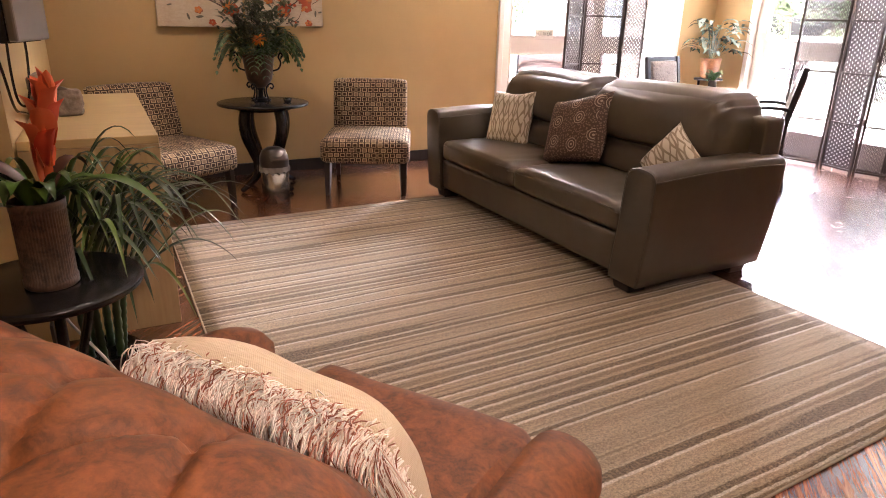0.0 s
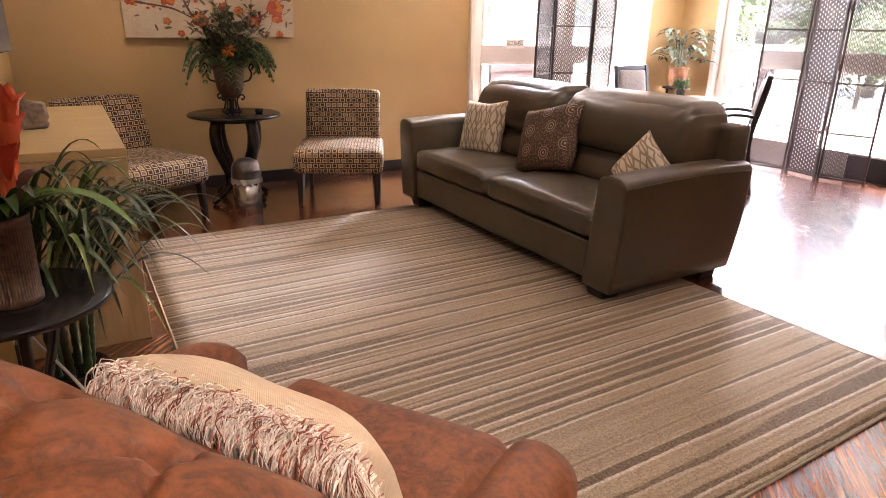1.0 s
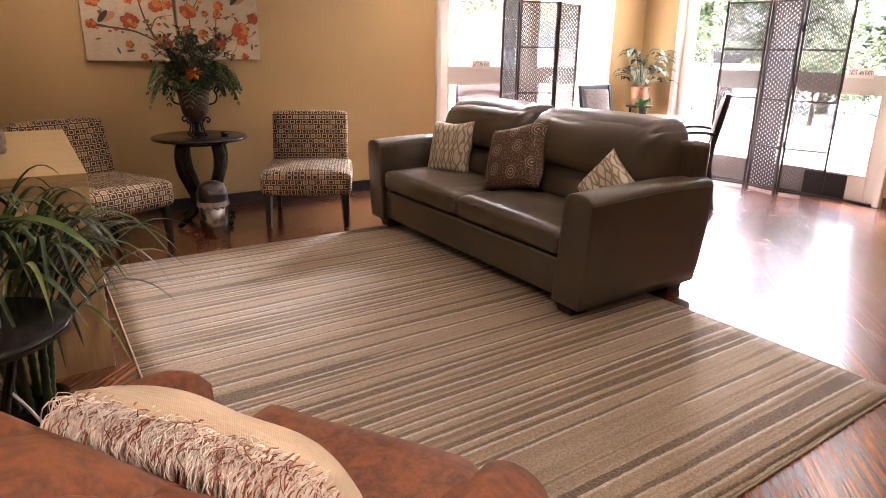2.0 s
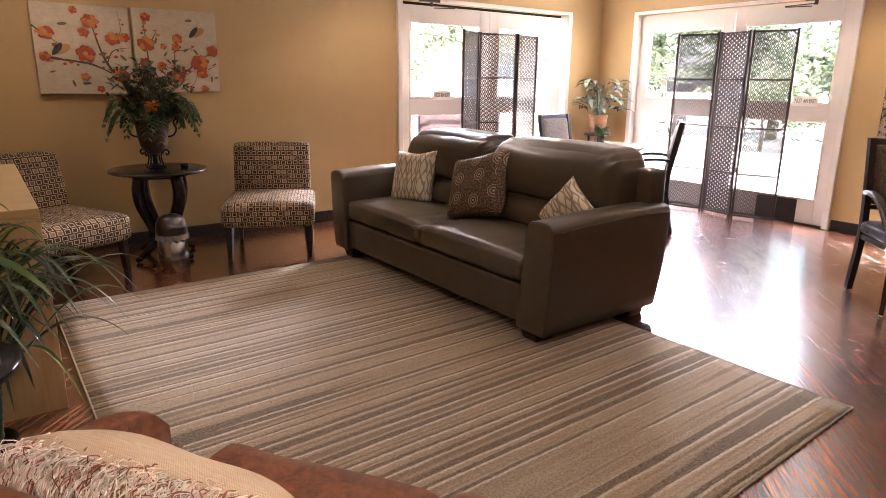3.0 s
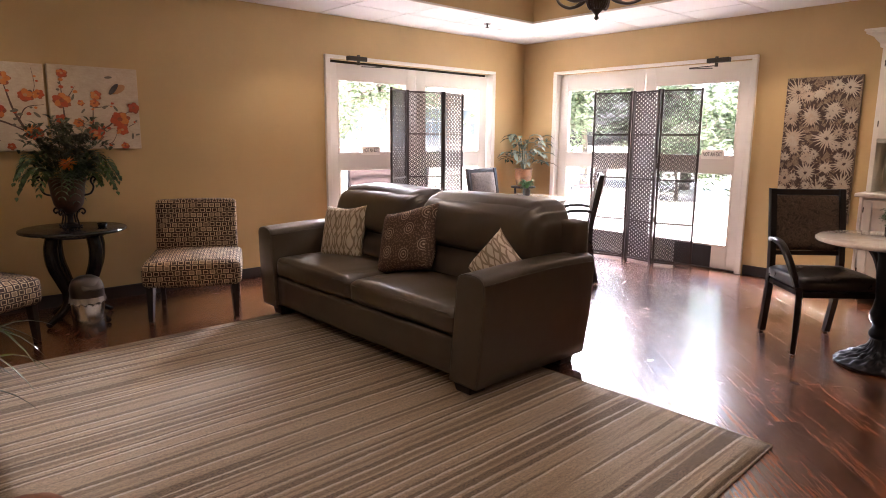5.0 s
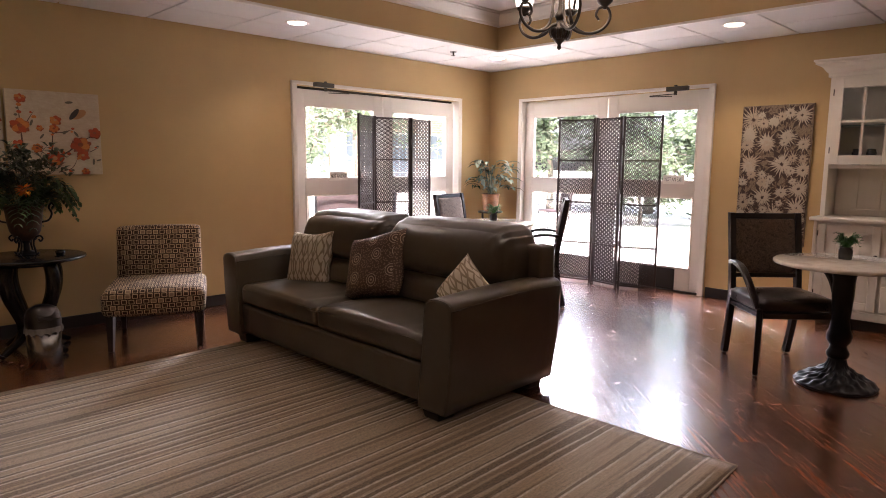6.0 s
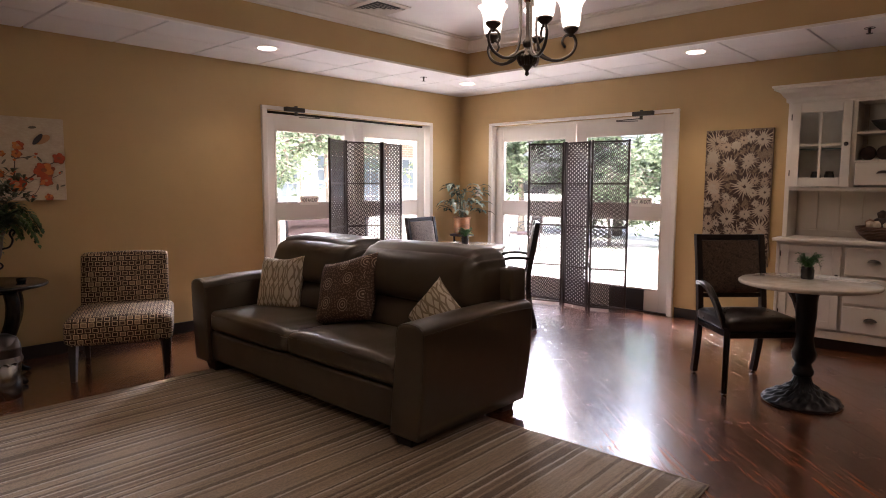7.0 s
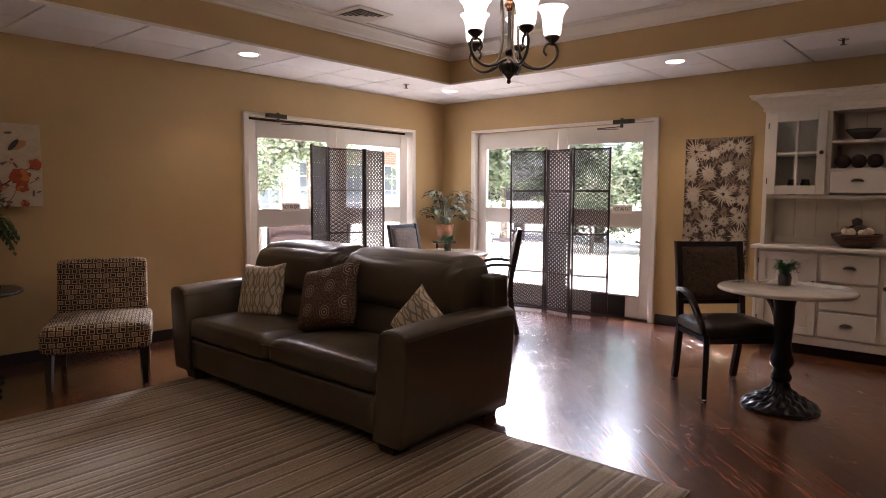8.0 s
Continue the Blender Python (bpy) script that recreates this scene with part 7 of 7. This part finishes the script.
COPPER = mat("polished_copper", (0.45, 0.22, 0.13), 0.22, 1.0)
build_chandelier()
bulb = new("chandelier_bulbs", bpy.data.lights.new("chandelier_bulbs", "POINT"))
bulb.data.energy, bulb.data.color, bulb.data.shadow_soft_size = BULB_WATTS, (1.0, 0.8, 0.58), 0.2
bulb.location = (2.80, 1.995, 2.44)


def build_closer(m, flip):
    c = thing("door_closer", m, "grey metal door closer with a folded arm", "door closer", "door closers")
    part("body", box((-0.11, -0.055, -0.018), (0.11, 0.0, 0.026), 0.006), STEEL, c)
    part("pinion", lathe([(0.016, -0.055), (0.016, 0.04)], 14), STEEL, c, "", False, pose(0.02 * flip, -0.028, 0))
    part("main_arm", bar((0.02 * flip, -0.03, -0.045), (0.27 * flip, -0.075, -0.055), 0.022, 0.008, 0.001), STEEL, c)
    part("link_arm", bar((0.27 * flip, -0.075, -0.062), (0.06 * flip, -0.02, -0.066), 0.016, 0.008, 0.001), STEEL, c)


build_closer(pose(3.72, YN - 0.031, 2.056), 1)
build_closer(pose(XE - 0.031, 2.985, 2.052, 0, 0, -90), -1)


# the notice on the garden doors' glass
def build_notice(m, label):
    s = thing("door_notice", m, label, "sign", "door notices")
    part("plate", box((-0.115, -0.0015, -0.046), (0.115, 0.0, 0.046)), PLATE, s)
    cu = bpy.data.curves.new("notice_words", "FONT")
    cu.body, cu.size, cu.align_x, cu.align_y, cu.extrude = "NOT AN EXIT", 0.060, "CENTER", "CENTER", 0.0004
    tmp = new("notice_words", cu)
    dg = bpy.context.evaluated_depsgraph_get()
    me = bpy.data.meshes.new_from_object(tmp.evaluated_get(dg))
    bpy.data.objects.remove(tmp)
    me.materials.clear()
    me.materials.append(BLACK_WOOD)
    me.transform(pose(0, -0.0022, 0, 90, 0, 0) @ Matrix.Diagonal((0.52, 0.95, 1, 1)))
    w = new("lettering", me)
    w.parent = s
    w["label"] = "black capital letters"


PLATE = paint("pale_notice_plate", (0.86, 0.83, 0.74), 0.4, 0.03)
build_notice(pose(3.95, YN + 0.038, 1.162), "pale notice plate with black capitals on the glass")
build_notice(pose(XE + 0.038, 3.02, 1.155, 0, 0, -90), "pale notice plate on the lawn door glass")


def build_plate(m, label):
    p = thing("switch_plate", m, label, "switch")
    part("plate", box((-0.037, -0.006, -0.06), (0.037, -0.0005, 0.06), 0.003), CREAM, p)
    part("toggle", box((-0.006, -0.016, -0.012), (0.006, -0.006, 0.012), 0.002), CREAM, p)


build_plate(pose(XE, 5.20, 1.25, 0, 0, -90), "cream light switch plate in the corner")
tagged(part("door_sweep_panel", box((-0.20, -0.003, 0.0), (0.20, 0.0, 0.22), 0.001), BASE_DARK, None, "", False, pose(XE + 0.044, 3.16, 0.013, 0, 0, -90)), "black kick plate at the foot of the door", "kick plate")


# ---- outside ----
def ground_material():
    m = mat("pale_patio_and_lawn", (0.5, 0.5, 0.45), 0.9)
    g = Graph(m)
    a = g.noise(g.coords(), 0.35, 4, 0.6)
    b = g.noise(g.coords(), 9, 5)
    c = g.ramp(a, (0.46, (0.62, 0.60, 0.57)), (0.54, (0.42, 0.46, 0.34)))
    g.color(g.mix(0.3, c, g.ramp(b, (0.3, (0.35, 0.36, 0.30)), (0.7, (0.62, 0.62, 0.58)))))
    g.bump(b, 0.4, 0.01)
    return m


OUT_GROUND = ground_material()
bm = bmesh.new()
bmesh.ops.create_grid(bm, x_segments=40, y_segments=40, size=120)
structure("ground", bm, OUT_GROUND, "pale paving and bright lawn outside the doors").location = (0, 0, -0.21)
structure("pavement", box((A0 - 4, YN + T + 0.001, -0.20), (XE + T + 3.4, YN + 5.5, -0.02)), paint("pale_concrete", (0.52, 0.50, 0.47), 0.85, 0.08), "pale concrete patio outside the garden doors")
structure("pavement_lawn", box((XE + T + 0.001, -1.0, -0.20), (XE + 3.2, YN + T, -0.02)), paint("pale_concrete_walk", (0.52, 0.50, 0.47), 0.85, 0.08), "pale concrete walk outside the lawn doors")


def outdoor_leaf():
    m = mat("tree_leaf", (0.08, 0.12, 0.03), 0.5)
    g = Graph(m)
    g.color(g.ramp(g.island(), (0.0, (0.038, 0.054, 0.034)), (0.6, (0.078, 0.104, 0.064)), (1.0, (0.15, 0.18, 0.122))))
    t = g.t.nodes.new("ShaderNodeBsdfTranslucent")
    t.inputs["Color"].default_value = (0.14, 0.18, 0.10, 1)
    mx = g.t.nodes.new("ShaderNodeMixShader")
    mx.inputs[0].default_value = 0.5
    g.t.links.new(g.b.outputs[0], mx.inputs[1])
    g.t.links.new(t.outputs[0], mx.inputs[2])
    g.t.links.new(mx.outputs[0], g.t.nodes["Material Output"].inputs["Surface"])
    return m


TREE_LEAF = outdoor_leaf()
BARK = wood("grey_bark", (0.07, 0.058, 0.045), (0.19, 0.155, 0.125), 0.9, 2, 0.6)


def build_tree(m, height, spread, seed, leaves, leaf_size, low, label):
    """A tapered trunk, forked limbs, and many small leaves hung along the twigs."""
    rng = random.Random(seed)
    t = thing("tree", m, label, "tree", "garden trees")
    trunk = smooth_path([(0, 0, -0.05), (0.04, 0.02, height * 0.2), (-0.03, 0.05, height * 0.45), (0.03, 0, height * 0.75)], 5)
    k = len(trunk)
    part("trunk", tube(trunk, [0.11 * height / 4 * (1 - 0.7 * i / k) for i in range(k)], 10), BARK, t, "", True)
    tips = []
    bm = bmesh.new()
    for i in range(13):
        a = i * 2.4 + rng.uniform(-0.3, 0.3)
        z0 = height * rng.uniform(low, 0.72)
        L = spread * rng.uniform(0.6, 1.05) * (1 - 0.35 * z0 / height)
        s = Vector((0.02, 0.02, z0))
        d = Vector((math.cos(a), math.sin(a), rng.uniform(0.05, 0.55)))
        pts = [s]
        for q in range(1, 6):
            p = s + d * L * q / 5 + Vector((0, 0, -0.10 * (q / 5) ** 2 * L)) + Vector((rng.gauss(0, 0.06), rng.gauss(0, 0.06), rng.gauss(0, 0.06)))
            pts.append(p)
        pts = smooth_path(pts, 3)
        n = len(pts)
        tube(pts, [0.035 * height / 4 * (1 - 0.85 * j / n) for j in range(n)], 6, bm)
        for j in range(n // 4, n):
            for _ in range(2):
                e = pts[j] + Vector((rng.gauss(0, 0.28), rng.gauss(0, 0.28), rng.gauss(0.02, 0.2))) * spread / 1.6
                tube([pts[j], (pts[j] + e) / 2 + Vector((0, 0, 0.04)), e], [0.010, 0.006, 0.003], 4, bm)
                tips.append((pts[j], e))
    part("limbs", bm, BARK, t, "dark spreading limbs", True)
    verts, faces = [], []
    for i in range(leaves):
        p, e = tips[rng.randrange(len(tips))]
        c = p.lerp(e, rng.uniform(0.1, 1.15)) + Vector((rng.gauss(0, 0.07), rng.gauss(0, 0.07), rng.gauss(0, 0.06)))
        a, b = rng.uniform(0, 6.28), rng.uniform(-0.9, 0.4)
        d = Vector((math.cos(a) * math.cos(b), math.sin(a) * math.cos(b), math.sin(b)))
        s = d.cross(Vector((rng.gauss(0, 1), rng.gauss(0, 1), 1))).normalized()
        L = leaf_size * rng.uniform(0.6, 1.3)
        b0 = len(verts)
        verts += [c, c + d * L * 0.5 + s * L * 0.22, c + d * L, c + d * L * 0.5 - s * L * 0.22]
        faces.append((b0, b0 + 1, b0 + 2, b0 + 3))
    me = bpy.data.meshes.new("crown")
    me.from_pydata([tuple(v) for v in verts], [], faces)
    me.materials.append(TREE_LEAF)
    ob = new("crown", me)
    ob.parent = t
    tagged(ob, "loose crown of small green leaves", "", "", "stuff")
    return t


build_tree(pose(6.6, 10.4, -0.05), 4.4, 2.5, 3, 9500, 0.12, 0.37, "small garden tree with spreading low limbs")
build_tree(pose(9.8, 12.9, -0.2), 4.8, 2.2, 13, 4500, 0.13, 0.46, "leafy garden tree before the brick building")
build_tree(pose(16.5, 5.6, -0.2), 5.2, 3.4, 5, 11000, 0.20, 0.24, "dense green garden tree on the lawn")
build_tree(pose(18.5, 9.6, -0.2), 6.0, 4.0, 6, 12000, 0.24, 0.24, "tall dense garden tree beyond the lawn")
build_tree(pose(17.5, 12.6, -0.2), 5.0, 3.4, 8, 10000, 0.22, 0.24, "leafy garden tree at the lawn's edge")
build_tree(pose(15.0, 8.0, -0.2), 2.0, 1.8, 10, 4000, 0.14, 0.10, "low round shrub at the lawn's edge")
build_tree(pose(15.8, 3.2, -0.2), 4.4, 3.0, 9, 9000, 0.18, 0.24, "green garden tree beside the lawn walk")


def brick_material():
    m = mat("red_brick", (0.3, 0.12, 0.08), 0.9)
    g = Graph(m)
    bt = g.node("ShaderNodeTexBrick", Scale=1.0)
    bt.inputs["Color1"].default_value = (0.33, 0.21, 0.165, 1)
    bt.inputs["Color2"].default_value = (0.40, 0.26, 0.20, 1)
    bt.inputs["Mortar"].default_value = (0.45, 0.40, 0.35, 1)
    bt.inputs["Brick Width"].default_value = 0.21
    bt.inputs["Row Height"].default_value = 0.075
    bt.inputs["Mortar Size"].default_value = 0.008
    g.t.links.new(g.coords(rot=(radians(90), 0, 0)), bt.inputs["Vector"])
    g.color(bt.outputs["Color"])
    return m


def build_building():
    b = thing("apartment_building", pose(8.2, 15.5, -0.2), "brick and pale sided building across the garden", "building")
    part("wall", box((-9, 0, 0), (9, 4, 3.0)), brick_material(), b, "red brick wall")
    part("siding", box((-9, -0.03, 0.0), (9, 0.001, 1.1)), paint("pale_siding", (0.62, 0.60, 0.56), 0.7), b, "pale lower siding")
    roof = prism([(-9.5, 0), (9.5, 0), (9.0, 1.6), (-9.0, 1.6)], 5.0)
    for v in roof.verts:
        if v.co.z > 1:
            v.co.y = 2.0 + (v.co.y - 2.5) * 0.1
    part("roof", roof, paint("grey_shingle", (0.14, 0.13, 0.125), 0.9, 0.15), b, "grey shingle roof", False, pose(0, -0.5, 3.0))
    part("fascia", box((-9.4, -0.55, 2.85), (9.4, -0.45, 3.05)), WHITE, b)
    for x in (-6.6, -4.9, -3.2, -1.5, 0.2, 1.9, 3.6, 5.3, 7.0):
        w = part("window", box((x - 0.55, -0.07, 0.75), (x + 0.55, -0.035, 2.45), 0.01), WHITE, b, "white framed window with panes")
        for i in range(3):
            for j in range(4):
                part("pane", box((x - 0.49 + i * 0.335, -0.075, 0.82 + j * 0.40), (x - 0.49 + i * 0.335 + 0.31, -0.0705, 0.82 + j * 0.40 + 0.37)), DARK_PANE, w)
    for x in (-7.6, -2.3, 2.8, 6.2):
        part("pilaster", box((x - 0.25, -0.06, 0), (x + 0.25, -0.031, 2.85)), WHITE, b, "white painted pilaster")


DARK_PANE = mat("far_window_glass", (0.10, 0.12, 0.14), 0.08)
build_building()


def build_patio_chair(m):
    c = thing("patio_chair", m, "red-brown metal patio chair with an arched back", "chair", "patio chairs")
    out = []
    for i in range(21):
        a = math.pi * i / 20
        out.append((0.30 * math.cos(a), 0.62 + 0.40 + 0.09 * math.sin(a) - 0.09))
    outline = [(0.30, 0.42)] + [(x, z) for x, z in out] + [(-0.30, 0.42)]
    part("backrest", prism(outline, 0.03, 0.004), RUST, c, "arched slatted back", False, pose(0, 0.24, 0, -6, 0, 0))
    arch_path = [(0.32, 0.24, 0.4)] + [(x * 1.06, 0.22, z + 0.02) for x, z in out] + [(-0.32, 0.24, 0.4)]
    part("back_frame", tube(arch_path, 0.016, 8), IRON, c, "", True)
    part("seat", soft_box((-0.29, -0.27, 0.38), (0.29, 0.26, 0.44), 0.02, cuts=4), RUST, c, "", True)
    for s in (-1, 1):
        part("arm", tube(smooth_path([(s * 0.31, 0.25, 0.66), (s * 0.33, 0.0, 0.66), (s * 0.33, -0.2, 0.64), (s * 0.33, -0.27, 0.57), (s * 0.33, -0.2, 0.53)], 5), 0.012, 8), IRON, c, "", True)
        for y in (-0.24, 0.25):
            part("leg", tube([(s * 0.30, y, 0.40), (s * 0.32, y * 1.1, 0.0)], 0.014, 8), IRON, c, "", True)
    return c


RUST = paint("red_brown_metal", (0.016, 0.006, 0.006), 0.5, 0.25)
pc = build_patio_chair(pose(4.88, 6.75, -0.02, 0, 0, -25))
copy_thing(pc, pose(5.95, 7.6, -0.02, 0, 0, -70))
copy_thing(pc, pose(12.5, 8.9, -0.2, 0, 0, -120))

# ---- floor planks, laid on the diagonal ----
def build_planks():
    pw, pl, gap = 0.125, 1.22, 0.0006
    f = thing("floor", pose(0, 0, 0), "cherry-brown wood plank floor laid diagonally, glossy and scuffed", "floor", kind="structure")
    ux, uy = math.cos(radians(45)), math.sin(radians(45))

    def plank_mesh(L):
        me = bpy.data.meshes.new("plank")
        bm = bmesh.new()
        b = 0.0006
        lo = [bm.verts.new(q) for q in ((0, 0, -0.012), (L, 0, -0.012), (L, pw - gap, -0.012), (0, pw - gap, -0.012))]
        md = [bm.verts.new(q) for q in ((0, 0, -b), (L, 0, -b), (L, pw - gap, -b), (0, pw - gap, -b))]
        hi = [bm.verts.new(q) for q in ((b, b, 0), (L - b, b, 0), (L - b, pw - gap - b, 0), (b, pw - gap - b, 0))]
        for a, c in ((lo, md), (md, hi)):
            for i in range(4):
                bm.faces.new((a[i], a[(i + 1) % 4], c[(i + 1) % 4], c[i]))
        bm.faces.new(hi)
        bm.to_mesh(me)
        bm.free()
        me.materials.append(FLOOR)
        return me

    whole = plank_mesh(pl - gap)
    rng = random.Random(1)
    verts, faces = [], []
    count = 0
    for row in range(-48, 52):
        off = rng.uniform(0, pl)
        for col in range(-2, 10):
            s = col * pl + off - 3.0
            c = row * pw
            # (s, c) runs along and across the planks
            cx, cy = s + pl / 2, c + pw / 2
            wx, wy = cx * ux - cy * uy, cx * uy + cy * ux
            if not (-2.0 < wx < XE + 0.9 and YS - 0.8 < wy < YN + 0.9):
                continue
            ax, ay = s * ux - c * uy, s * uy + c * ux
            near = 2.3 < wx < 6.0 and -0.2 < wy < 4.4
            inside = all(-1.15 < (s + a) * ux - (c + b) * uy < XE - 0.01 and YS + 0.02 < (s + a) * uy + (c + b) * ux < YN - 0.01 for a in (0, pl) for b in (0, pw))
            if near and inside and count < 290:
                share("plank", whole, f, pose(ax, ay, 0, 0, 0, 45))
                count += 1
                continue
            # the rest, cut to the room's edges
            poly = [(s, c), (s + pl - gap, c), (s + pl - gap, c + pw - gap), (s, c + pw - gap)]
            poly = [(a * ux - b * uy, a * uy + b * ux) for a, b in poly]
            for axis, lim, sign in ((0, -1.2, 1), (0, XE, -1), (1, YS, 1), (1, YN, -1)):
                cut = []
                for i in range(len(poly)):
                    p, q = poly[i], poly[(i + 1) % len(poly)]
                    pi, qi = (p[axis] - lim) * sign >= 0, (q[axis] - lim) * sign >= 0
                    if pi:
                        cut.append(p)
                    if pi != qi:
                        t = (lim - p[axis]) / (q[axis] - p[axis])
                        cut.append((p[0] + (q[0] - p[0]) * t, p[1] + (q[1] - p[1]) * t))
                poly = cut
                if len(poly) < 3:
                    break
            if len(poly) < 3:
                continue
            # kept in the planks' own direction, so that the grain runs along them
            n = len(poly)
            b0 = len(verts)
            loc = [(x * ux + y * uy, -x * uy + y * ux) for x, y in poly]
            verts += [(x, y, -0.012) for x, y in loc] + [(x, y, 0) for x, y in loc]
            faces.append(tuple(range(b0 + n, b0 + 2 * n)))
            for i in range(n):
                j = (i + 1) % n
                faces.append((b0 + i, b0 + j, b0 + n + j, b0 + n + i))
    me = bpy.data.meshes.new("plank_rest")
    me.from_pydata(verts, [], faces)
    me.materials.append(FLOOR_REST)
    ob = new("plank_rest", me)
    ob.parent = f
    ob.matrix_basis = pose(0, 0, 0, 0, 0, 45)
    tagged(ob, "cherry-brown planks under and round the furniture", "", "", "stuff")


FLOOR_REST = floor_material(True)
build_planks()
